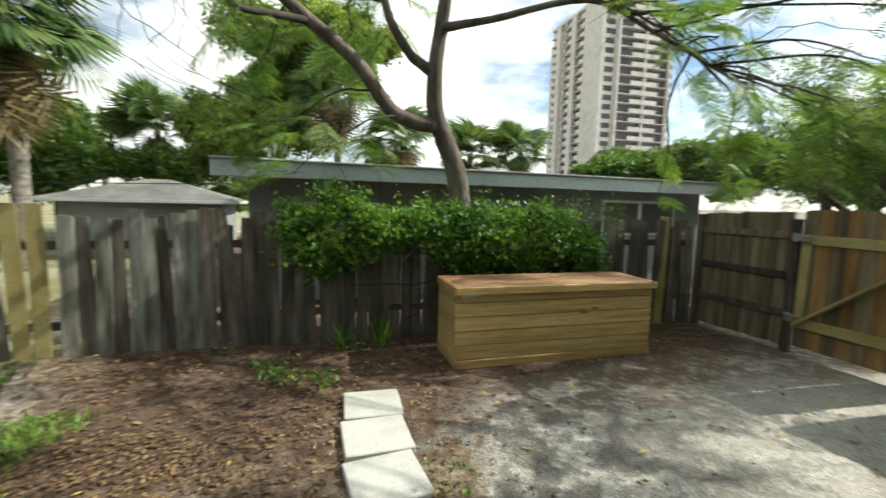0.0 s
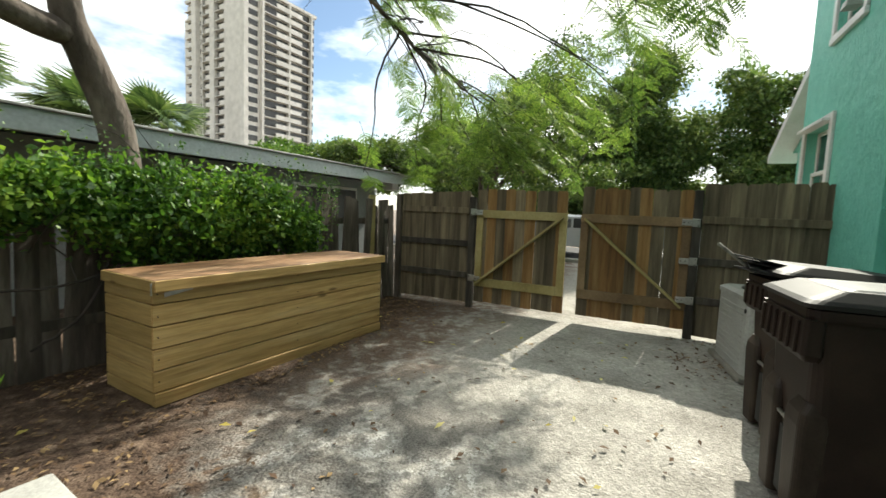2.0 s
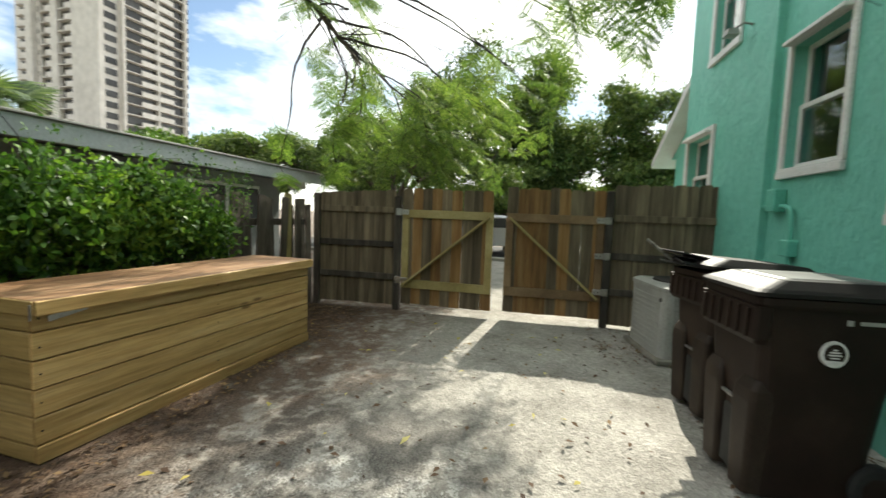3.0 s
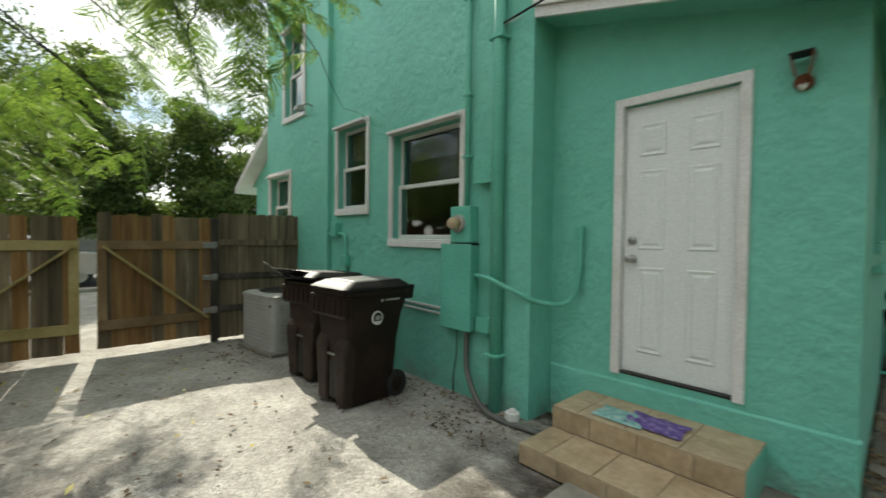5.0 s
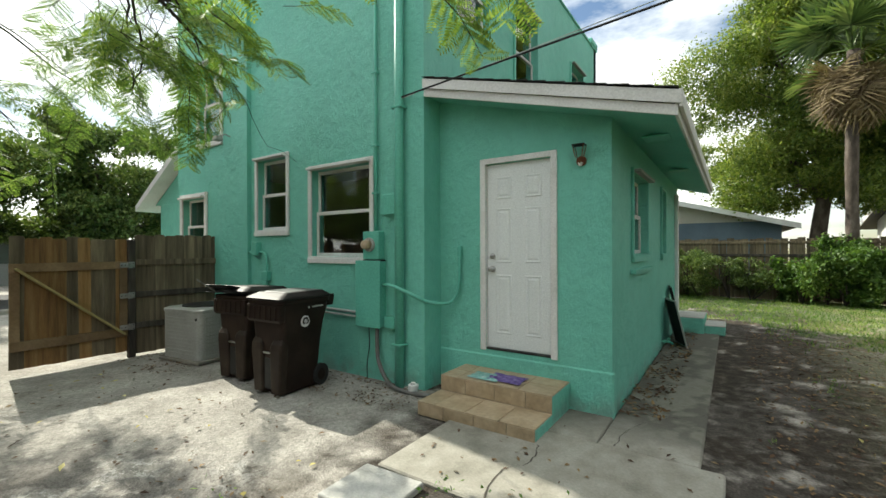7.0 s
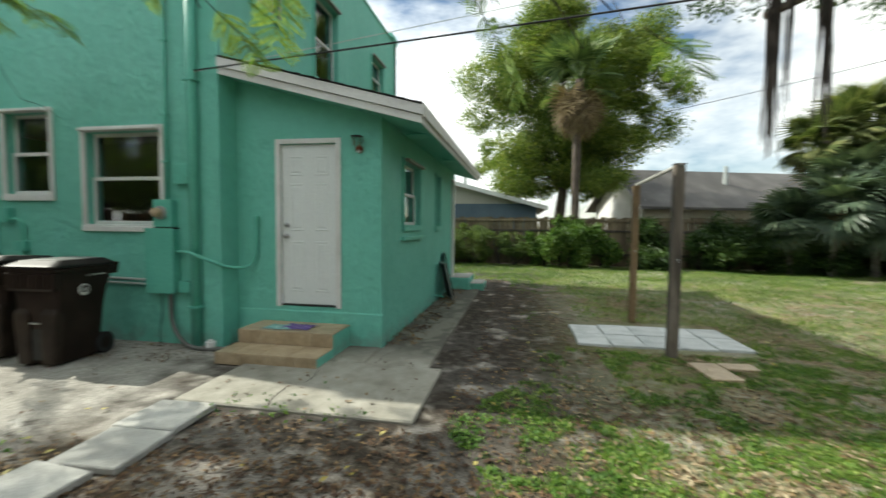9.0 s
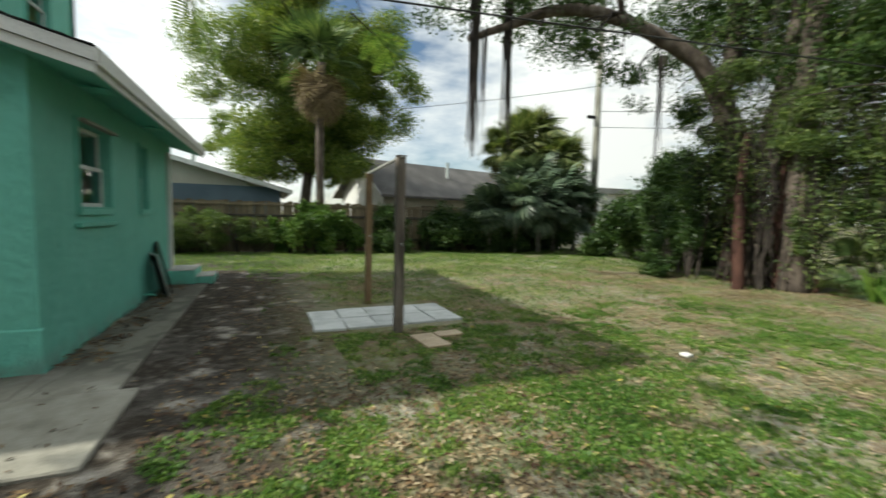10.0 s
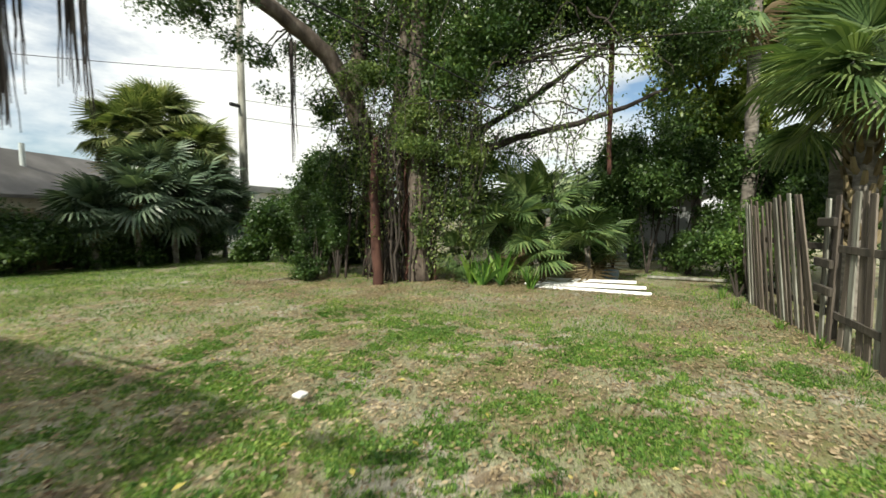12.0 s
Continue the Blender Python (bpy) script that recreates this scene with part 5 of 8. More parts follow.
def wall_lantern():
    ob = thing("wall_lantern", (0.475, PY, 2.38), "rusty open wall lantern with glass panes beside the door", "wall lamp")
    part("back_plate", tube([(0, 0, 0.06), (0, 0.02, 0.06), (0, 0.03, 0.06)], [0.062, 0.062, 0.045], 18), RUST, ob, "rust-red round mounting plate")
    part("arm", tube([(0, 0.02, 0.06), (0, 0.09, 0.03), (0, 0.11, 0.08)], 0.010, 8), RUST, ob)
    part("socket", tube([(0, 0.05, 0.03), (0, 0.06, 0.0)], [0.03, 0.02], 10), WHITE, ob)
    for s in (-1, 1):
        part("glass_pane", loft([[(s * 0.035, 0.06, 0.09), (s * 0.038, 0.06, 0.09), (s * 0.038, 0.13, 0.09), (s * 0.035, 0.13, 0.09)], [(s * 0.065, 0.04, 0.235), (s * 0.068, 0.04, 0.235), (s * 0.068, 0.16, 0.235), (s * 0.065, 0.16, 0.235)]]), GLASS, ob)
        part("lantern_bar", tube([(s * 0.037, 0.13, 0.085), (s * 0.068, 0.16, 0.24)], 0.006, 6), RUST, ob)
        part("lantern_bar", tube([(s * 0.037, 0.06, 0.085), (s * 0.068, 0.04, 0.24)], 0.006, 6), RUST, ob)
    part("lantern_top", blocks([(-0.075, 0.03, 0.235, 0.075, 0.17, 0.247)], 0.003), DARK_METAL, ob)
    ob.scale = (0.78, 0.78, 0.78)


wall_lantern()


def rag(name, at, mat, label, seed, size=0.2):
    """A crumpled cloth."""
    rng = np.random.default_rng(seed)
    n = 18
    g = np.linspace(-1, 1, n)
    gx, gy = np.meshgrid(g, g)
    v = []
    for x, y in zip(gx.ravel(), gy.ravel()):
        h = 0.5 + 0.5 * noise.noise((x * 2.3 + seed, y * 2.3, 0.5))
        r = 1 - 0.28 * abs(noise.noise((math.atan2(y, x) * 1.2, seed, 2)))
        edge = 1 - max(abs(x), abs(y)) ** 3
        v.append((x * size * r, y * size * 0.7 * r, 0.004 + 0.05 * h * (0.25 + 0.75 * edge) * (0.5 + 0.5 * abs(noise.noise((x * 5, y * 5, seed))))))
    idx = np.arange(n * n).reshape(n, n)
    f = np.stack([idx[:-1, :-1].ravel(), idx[:-1, 1:].ravel(), idx[1:, 1:].ravel(), idx[1:, :-1].ravel()], 1)
    ob = part(name, raw_mesh(name, v, f), mat, smooth=True)
    ob.matrix_world = pose(*at)
    return tagged(ob, label, "cloth")


rag("rag", (1.34, 0.07, 0.289), CLOTH_TEAL, "crumpled teal cloth on the top step", 2, 0.17)
rag("rag", (1.13, 0.03, 0.292), CLOTH_PURPLE, "crumpled purple patterned cloth on the top step", 5, 0.19)


# ---- side path clutter ----
def leaning_screen(at, turn, h, w, label):
    ob = thing("window_screen", at, label, "window screen", "screens leaning on the porch", turn=turn)
    m = pose(0, 0, 0, 0, 13, 0)
    for r in ((-0.012, 0, 0, 0.012, 0.025, h), (-0.012, w - 0.025, 0, 0.012, w, h), (-0.012, 0.025, 0, 0.012, w - 0.025, 0.025), (-0.012, 0.025, h - 0.025, 0.012, w - 0.025, h)):
        part("bar", block(*r, 0.003), METAL_GREY if w > 0.45 else DARK_METAL, ob).matrix_basis = m
    part("mesh", block(-0.002, 0.025, 0.025, 0.002, w - 0.025, h - 0.025, 0), SHADE_AND_MESH_BLACK, ob, "black screen mesh").matrix_basis = m


leaning_screen((0.06, -4.15, 0.03), 24, 0.75, 0.5, "grey-framed window screen leaning on the porch wall")
leaning_screen((0.0, -4.62, 0.03), 10, 0.92, 0.42, "dark-framed window screen leaning on the porch wall")
tap = thing("hose_bib", (PX0, -3.6, 0.12), "small aqua outdoor tap at the wall foot", "tap")
part("pipe", tube([(0.0, 0, 0.0), (-0.12, 0, 0.0), (-0.16, 0, -0.03)], 0.018, 8), AQUA, tap)
part("handle", tube([(-0.10, 0, 0.02), (-0.10, 0, 0.05), (-0.10, 0, 0.055)], [0.01, 0.03, 0.03], 10), AQUA, tap)


# ---- clothes-line posts, slabs ----
for nm, x, y, h, w, mat, lab in (("clothes_post", -3.22, -0.66, 2.24, 0.055, OLD_WOOD, "grey weathered wooden clothes-line post"), ("clothes_post", -3.23, -2.52, 2.16, 0.048, NEW_WOOD, "slim brown wooden clothes-line post")):
    ob = thing(nm, (x, y, 0), lab, "post", "clothes-line posts")
    p = part("shaft", block(-w, -w, -0.2, w, w, h, 0.008), mat if mat is OLD_WOOD else BROWN_WOOD, ob)
    part("cap", block(-w - 0.006, -w - 0.006, h, w + 0.006, w + 0.006, h + 0.012, 0.004), mat if mat is OLD_WOOD else BROWN_WOOD, ob)
    part("line_hook", tube([(0, 0, 1.15), (0, w + 0.05, 1.16), (0, w + 0.06, 1.13)], 0.006, 6), STEEL, ob, "small steel line hook")
pipe_run("clothes_rail", "grey pipe joining the two post tops", [(-3.22, -0.6, 2.235), (-3.23, -2.55, 2.185)], 0.022, METAL_GREY)


def slab_row():
    rng = random.Random(6)
    for i in range(5):
        for j in range(2):
            x = -2.42 - 0.42 * i
            y = -1.25 - 0.57 * j - 0.02 * i
            ob = part("paving_slab", block(-0.205, -0.275, 0, 0.205, 0.275, 0.045, 0.008), WHITE_SLAB)
            ob.matrix_world = pose(x, y, rng.uniform(-0.026, -0.012), rng.uniform(-1, 1), rng.uniform(-1, 1), rng.uniform(-3, 3))
            tagged(ob, "white concrete paving slab lying in the grass", "paving slab", "white slabs in the lawn")


slab_row()
for x, y, w, d, a in ((-3.46, -0.12, 0.30, 0.52, 6), (-3.78, -0.33, 0.34, 0.20, 4)):
    ob = part("paving_slab", block(-w / 2, -d / 2, 0, w / 2, d / 2, 0.035, 0.006), TILE)
    ob.matrix_world = pose(x, y, 0.012, 0, 0, a)
    tagged(ob, "tan broken tile lying in the grass", "paving slab")


def roof_sheets():
    for k, (x0, y0, x1, y1, z) in enumerate(((-12.75, 1.5, -12.75, 4.0, 0.03), (-12.95, 1.35, -12.95, 3.8, 0.06), (-13.15, 1.6, -13.15, 3.9, 0.09), (-13.35, 1.5, -13.35, 3.7, 0.12))):
        bm = bmesh.new()
        n, w = 7, 0.15
        rows = []
        for i in range(n):
            t = i / (n - 1)
            rows.append((x0 + w * (t - 0.5), z + (0.022 if i % 2 else 0.0)))
        for (xa, za), (xb, zb) in zip(rows, rows[1:]):
            a, b, c, d = [bm.verts.new(p) for p in ((xa, y0, za), (xb, y0, zb), (xb, y1, zb), (xa, y1, za))]
            bm.faces.new((a, b, c, d))
        bmesh.ops.remove_doubles(bm, verts=bm.verts, dist=1e-4)
        for v in bm.verts:
            v.co.z += 0.05 * (k % 2) * (v.co.y - y0) / (y1 - y0) - 0.03 * (v.co.x - x0) / w
        bmesh.ops.solidify(bm, geom=bm.faces, thickness=0.006)
        tagged(part("metal_sheet", bm, WHITE), "ridged white metal roofing sheet lying on the ground", "metal sheet", "sheets on the ground")


roof_sheets()
tagged(part("plank", block(-15.4, 3.9, 0.05, -15.25, 5.9, 0.10), PALE_WOOD), "grey plank lying before the hedge", "plank")
tagged(part("litter_scrap", block(-5.96, 1.28, 0.05, -5.86, 1.38, 0.085, 0.02), WHITE), "scrap of white litter on the lawn", "litter")
tub = thing("planter_tub", (-14.2, 3.1, 0), "small dark blue tub half hidden by plants", "tub")
part("tub", tube([(0, 0, 0), (0, 0, 0.25), (0, 0, 0.32)], [0.16, 0.2, 0.21], 16), BLUE_WALL, tub)


# ---- neighbours ----
def grey_house():
    ob = thing("grey_house", (5.4, 10.5, 0), "low grey house with a flat pale-edged roof behind the fence", "house")
    ob.scale = (1.0, 1.0, 1.03)
    part("wall", block(-5.0, -2.4, 0, 4.6, 3.5, 1.98, 0.01), GREY_WALL, ob)
    roof = part("roof", block(-5.38, -3.12, 2.005, 5.46, 4.2, 2.13, 0.01), GREY_FASCIA, ob)
    part("fascia", block(-5.40, -3.16, 1.93, 5.48, -3.121, 2.155, 0.006), GREY_FASCIA, roof, "pale grey-white fascia board")
    part("drip_edge", block(-5.40, -3.20, 2.156, 5.48, -2.9, 2.185, 0.006), ROOF_PALE, roof)
    part("beam_end", block(4.62, -2.9, 1.80, 4.9, -2.6, 1.99, 0.01), WHITE, ob)
    for x in (2.3, 3.3):
        w = part("window", block(x - 0.5, -2.43, 1.05, x + 0.5, -2.39, 1.78, 0.004), WHITE, ob)
        part("pane", block(x - 0.44, -2.45, 1.1, x + 0.44, -2.431, 1.72, 0), TOWER_DARK, w)


grey_house()


def hip_shed():
    ob = thing("shed", (-2.7, 15.8, 0), "small grey shed with a pale hipped roof", "shed")
    part("wall", block(-1.9, -1.5, 0, 1.9, 1.5, 1.62, 0.01), GREY_WALL, ob)
    bm = bmesh.new()
    e = [bm.verts.new(p) for p in ((-2.3, -1.9, 1.58), (2.3, -1.9, 1.58), (2.3, 1.9, 1.58), (-2.3, 1.9, 1.58))]
    t = [bm.verts.new(p) for p in ((-0.3, 0, 2.18), (0.3, 0, 2.18))]
    for f in ((e[0], e[1], t[1], t[0]), (e[1], e[2], t[1]), (e[2], e[3], t[0], t[1]), (e[3], e[0], t[0]), (e[3], e[2], e[1], e[0])):
        bm.faces.new(f)
    bmesh.ops.solidify(bm, geom=bm.faces, thickness=0.05)
    part("roof", bm, ROOF_PALE, ob)
    part("fascia", blocks([(-2.32, -1.93, 1.50, 2.32, -1.90, 1.585), (2.30, -1.90, 1.50, 2.33, 1.9, 1.585)], 0.004), GREY_FASCIA, ob)


hip_shed()


def gable_house(name, at, turn, w, d, eave, ridge, wall_mat, roof_mat, label, lower=None):
    """Ridge along local y; the gable end looks to local -y."""
    ob = thing(name, at, label, "house", turn=turn)
    part("wall", block(-w / 2, -d / 2, 0, w / 2, d / 2, eave, 0.01), wall_mat, ob)
    for y in (-d / 2, d / 2 - 0.2):
        bm = bmesh.new()
        a = [bm.verts.new(p) for p in ((-w / 2, y, eave), (w / 2, y, eave), (0, y, ridge - 0.1))]
        b = [bm.verts.new((v.co.x, y + 0.2, v.co.z)) for v in a]
        bm.faces.new(a)
        bm.faces.new(b[::-1])
        for k in range(3):
            bm.faces.new((a[k], b[k], b[(k + 1) % 3], a[(k + 1) % 3]))
        bmesh.ops.recalc_face_normals(bm, faces=bm.faces)
        part("gable", bm, CREAM_WALL if lower is BLUE_WALL else WHITE, ob)
    o = 0.45
    k = (ridge - eave) / (w / 2)
    for s in (-1, 1):
        bm = bmesh.new()
        p = [(0, ridge), (s * (w / 2 + o), eave - k * o), (s * (w / 2 + o), eave - k * o - 0.12), (0, ridge - 0.12)]
        a = [bm.verts.new((x, -d / 2 - o, z)) for x, z in p]
        b = [bm.verts.new((x, d / 2 + o, z)) for x, z in p]
        bm.faces.new(a)
        bm.faces.new(b[::-1])
        for i in range(4):
            bm.faces.new((a[i], a[(i + 1) % 4], b[(i + 1) % 4], b[i]))
        bmesh.ops.recalc_face_normals(bm, faces=bm.faces)
        r = part("roof", bm, roof_mat, ob)
        bm = bmesh.new()
        p = [(0, ridge + 0.02), (s * (w / 2 + o + 0.03), eave - k * o - 0.0), (s * (w / 2 + o + 0.03), eave - k * o - 0.18), (0, ridge - 0.16)]
        a = [bm.verts.new((x, -d / 2 - o - 0.04, z)) for x, z in p]
        b = [bm.verts.new((x, -d / 2 - o - 0.005, z)) for x, z in p]
        bm.faces.new(a)
        bm.faces.new(b[::-1])
        for i in range(4):
            bm.faces.new((a[i], a[(i + 1) % 4], b[(i + 1) % 4], b[i]))
        bmesh.ops.recalc_face_normals(bm, faces=bm.faces)
        part("rake_board", bm, WHITE, r, "white rake board")
    if lower is not None:
        part("lower_wall", block(-w / 2 - 0.02, -d / 2 - 0.03, 0, w / 2 + 0.02, -d / 2 - 0.002, eave, 0.004), lower, ob)
    part("vent_pipe", tube([(w * 0.22, 0, eave), (w * 0.22, 0, ridge + 0.15)], 0.09, 10), GREY_FASCIA, ob)
    return ob


gable_house("cream_house", (4.6, -19.0, 0), 180, 13.4, 9.0, 2.5, 4.3, CREAM_WALL, ROOF_PALE, "cream gabled house with blue-grey lower wall past the rear fence", BLUE_WALL)
gable_house("brown_roofed_house", (-10.85, -19.05, 0), 107, 4.4, 9.8, 2.75, 4.35, CREAM_WALL, ROOF_BROWN, "brown-roofed house with white gable past the rear fence", WHITE)
white_house = thing("white_house", (-21.0, -17.5, 0), "small white building past the lawn's corner", "house")
part("wall", block(-3, -2, 0, 3, 2, 3.0, 0.01), WHITE, white_house)
part("roof", block(-3.3, -2.3, 3.0, 3.3, 2.3, 3.35, 0.02), ROOF_PALE, white_house)
lh = thing("low_house", (-24, 1.5, 0), "low grey-roofed building glimpsed behind the banyan", "house")
part("wall", block(-3, -4, 0, 3, 4, 2.3, 0.01), GREY_WALL, lh)
part("roof", block(-3.4, -4.4, 2.3, 3.4, 4.4, 2.7, 0.05), ROOF_PALE, lh)
sh = thing("street_house", (29, 4.0, 0), "low pale house across the street", "house")
part("wall", block(-3, -8, 0, 3, 8, 2.2, 0.01), GREY_WALL, sh)
part("roof", block(-3.6, -8.6, 2.2, 3.6, 8.6, 2.6, 0.1), ROOF_BROWN, sh)
for y in (-5, -1, 3):
    part("window", block(-3.04, y, 1.0, -3.001, y + 1.4, 2.1, 0.004), TOWER_DARK, sh)


def tower():
    """A slab tower seen over the grey roof, its corner towards the yard."""
    ob = thing("apartment_tower", (95.6, 117.6, 0), "tall white apartment tower with dark balconies", "apartment building", turn=-5)
    fl, n = 2.95, 23
    H, W, D, D2 = 68.0, 27.0, 31.5, 35.0
    part("core", block(0, 0, 0, W, D, H, 0), TOWER_WALL, ob)
    part("lower_wing", block(0.6, D, 0, W, D2, H - 4, 0), TOWER_WALL, ob)
    part("penthouse", block(4, 5, H, 16, 22, H + 3.8, 0), TOWER_WALL, ob)
    part("parapet", block(-1.1, -1.1, H, W + 0.3, D + 0.3, H + 0.9, 0), TOWER_WALL, ob)
    for y0, y1, out in ((14.2, 16.8, 1.5), (24.6, 27.2, 1.5), (21.6, 22.2, 1.0)):
        part("pier", block(-out, y0, 0, 0, y1, H, 0), TOWER_WALL, ob)
    for x0, x1 in ((4.9, 5.7), (15.3, 15.9), (24.6, 25.2)):
        part("pier", block(x0, -1.45, 0, x1, 0, H, 0), TOWER_WALL, ob)
    part("corner_wall", block(-1.45, -1.45, 0, 0, 0.6, H, 0), TOWER_WALL, ob)
    part("corner_wall", block(-1.45, 0.6, 0, 0, 8.8, H, 0), TOWER_WALL, ob)
    bays = [("x", 5.7, 15.3, 0.48, 1.0), ("x", 15.9, 24.6, 0.0, 0.55), ("y", 8.8, 14.2, 0.0, 0.5), ("y", 16.8, 21.6, 0.0, 0.5), ("y", 27.2, 31.4, 0.0, 0.55)]
    rng = random.Random(2)

    def put(name, me, m):
        o = new(name, me)
        o.parent = ob
        o.matrix_basis = m

    glass, slab, wall_me = {}, {}, {}
    for k, (ax, a, b, f0, f1) in enumerate(bays):
        glass[k] = raw_box_mesh(b - a, 0.2, 2.5, TOWER_DARK)
        slab[k] = raw_box_mesh(b - a, 1.3, 0.24, TOWER_WALL)
        wall_me[k] = raw_box_mesh((b - a) * (f1 - f0), 0.15, 1.25, TOWER_WALL)
    sq, small = raw_box_mesh(3.2, 0.2, 1.7, TOWER_DARK), raw_box_mesh(1.5, 0.2, 1.5, TOWER_DARK)
    rail = raw_box_mesh(1.2, 1.32, 0.10, TOWER_WALL)
    for i in range(3, n):
        z = i * fl
        for k, (ax, a, b, f0, f1) in enumerate(bays):
            c, cw = (a + b) / 2, a + (b - a) * (f0 + f1) / 2
            place = (lambda u, d, zz: pose(u, d, zz)) if ax == "x" else (lambda u, d, zz: pose(d, u, zz, 0, 0, 90))
            put("balcony_glass", glass[k], place(c, -0.06, z + 1.5))
            put("balcony_slab", slab[k], place(c, -0.70, z + 0.12))
            put("balcony_front", wall_me[k], place(cw, -1.30, z + 0.86))
        put("window", sq, pose(2.6, -0.04, z + 1.6))
        put("window", small, pose(26.2, -0.04, z + 1.6))
        put("window", small, pose(-0.04, 23.4, z + 1.6, 0, 0, 90))


def raw_box_mesh(sx, sy, sz, mat):
    bm = block(-sx / 2, -sy / 2, -sz / 2, sx / 2, sy / 2, sz / 2, 0)
    me = bpy.data.meshes.new("piece")
    bm.to_mesh(me)
    bm.free()
    me.materials.append(mat)
    return me


tower()


# ---- poles, wires, car ----
def utility_pole(at, h, label, cross):
    ob = thing("utility_pole", at, label, "utility pole")
    part("shaft", tube([(0, 0, -0.2), (0, 0, h * 0.25), (0, 0, h)], [0.17, 0.16, 0.11], 12), PALE_WOOD if h > 8 else OLD_WOOD, ob, smooth=True)
    if cross == "bar":
        part("cross_arm", block(-1.0, -0.06, h - 0.5, 1.0, 0.06, h - 0.36, 0.01), POST_WOOD, ob)
    else:
        part("lower_stain", tube([(0, 0, -0.1), (0, 0, 2.3)], [0.178, 0.172], 12), RED_ROOT, ob, "red-brown stained foot")
        part("street_light", block(0.0, -0.06, 5.95, 0.55, 0.06, 6.08, 0.02), DARK_METAL, ob, "dark lamp arm")
    return ob


utility_pole((-15.3, -10.85, 0), 11.5, "pale weathered utility pole at the lawn corner", "lamp")
utility_pole((-8.0, 27.5, 0), 6.1, "distant utility pole with a cross-arm", "bar")
utility_pole((-1.3, -20.2, 0), 4.6, "short pole behind the rear fence", "")


def wire(name, label, a, b, sag, r, mat):
    a, b = Vector(a), Vector(b)
    pts = [a.lerp(b, t) - Vector((0, 0, sag * 4 * t * (1 - t))) for t in [i / 14 for i in range(15)]]
    return tagged(part(name, tube(pts, r, 5), mat), label, "cable")


wire("power_line", "black service cable slung to the house", (2.44, 0.12, 3.32), (-30, 3.9, 4.6), 0.25, 0.010, CABLE)
wire("power_line", "pale service cable slung to the house", (2.40, 0.13, 3.30), (-15.3, -10.8, 11.4), 0.15, 0.006, PALE_CABLE)
wire("power_line", "thin cable between far poles", (-15.3, -10.85, 6.3), (-40, 6, 7.5), 0.6, 0.012, CABLE)
wire("power_line", "thin cable between far poles", (-15.3, -10.85, 5.6), (-40, 6, 6.8), 0.6, 0.012, CABLE)
wire("power_line", "thin cable between far poles", (-15.3, -10.85, 7.4), (12, -24, 6.0), 0.8, 0.012, CABLE)
wire("power_line", "thin cable behind the fence", (-25, 16, 2.4), (0.4, 12.5, 2.05), 0.3, 0.012, CABLE)


def parked_car():
    ob = thing("parked_car", (16.3, 3.75, 0.012), "silver hatchback parked on the street", "car", turn=90)
    prof = [(-2.0, 0.35), (-2.05, 0.7), (-1.9, 0.95), (-1.2, 1.0), (-0.6, 1.42), (0.9, 1.45), (1.6, 1.02), (2.0, 0.9), (2.05, 0.4)]
    rings = []
    for y, k in ((-0.8, 0.93), (-0.72, 1.0), (0.72, 1.0), (0.8, 0.93)):
        rings.append([(x * (0.98 + 0.02 * k), y, 0.35 + (z - 0.35) * k) for x, z in prof])
    part("body", loft(rings), CAR_PAINT, ob)
    for b in ((-0.65, -0.815, 1.0, 0.25, -0.76, 1.32), (0.32, -0.815, 1.0, 1.0, -0.76, 1.3), (-0.65, 0.76, 1.0, 0.25, 0.815, 1.32), (0.32, 0.76, 1.0, 1.0, 0.815, 1.3)):
        part("side_window", block(*b, 0.02), TOWER_DARK, ob)
    for x in (-1.3, 1.3):
        for y in (-0.78, 0.62):
            w = part("wheel", tube([(x, y, 0.31), (x, y + 0.16, 0.31)], 0.31, 18), RUBBER, ob)
            part("rim", tube([(x, y - 0.005, 0.31), (x, y + 0.165, 0.31)], 0.19, 14), STEEL, w)


parked_car()


# ---- plants ----
RNG = np.random.default_rng(5)


def turns(n, rng, flat=0.0):
    """Random turns; flat near 1 keeps the leaf's face up."""
    yaw = rng.uniform(0, 2 * np.pi, n)
    tilt = rng.normal(0, 1.0, n) * (1 - flat) * 1.1
    roll = rng.normal(0, 1.0, n) * (1 - flat) * 1.1
    cy, sy, ct, st, cr, sr = np.cos(yaw), np.sin(yaw), np.cos(tilt), np.sin(tilt), np.cos(roll), np.sin(roll)
    o, z = np.ones(n), np.zeros(n)
    rz = np.stack([cy, -sy, z, sy, cy, z, z, z, o], 1).reshape(n, 3, 3)
    rx = np.stack([o, z, z, z, ct, -st, z, st, ct], 1).reshape(n, 3, 3)
    ry = np.stack([cr, z, sr, z, o, z, -sr, z, cr], 1).reshape(n, 3, 3)
    return rz @ rx @ ry


def spread(tv, tf, rot, at):
    """Many copies of a small template joined into one set of arrays."""
    tv, tf = np.asarray(tv, np.float32), np.asarray(tf, np.int32)
    v = np.einsum("nij,kj->nki", rot, tv) + at[:, None, :]
    f = tf[None] + (np.arange(len(at)) * len(tv))[:, None, None]
    return v.reshape(-1, 3), f.reshape(-1, tf.shape[1])


def join(*sets):
    vs, fs, n = [], [], 0
    for v, f in sets:
        vs.append(v)
        fs.append(f + n)
        n += len(v)
    return np.concatenate(vs), np.concatenate(fs)


LEAF = ([(0, 0, 0), (0.26, 0.42, 0.07), (0, 1, -0.05), (-0.26, 0.42, 0.07)], [(0, 1, 2, 3)])
BLADE = ([(-0.045, 0, 0), (0.045, 0, 0), (0.03, 0.10, 0.6), (0.0, 0.32, 1.0)], [(0, 1, 2, 3)])


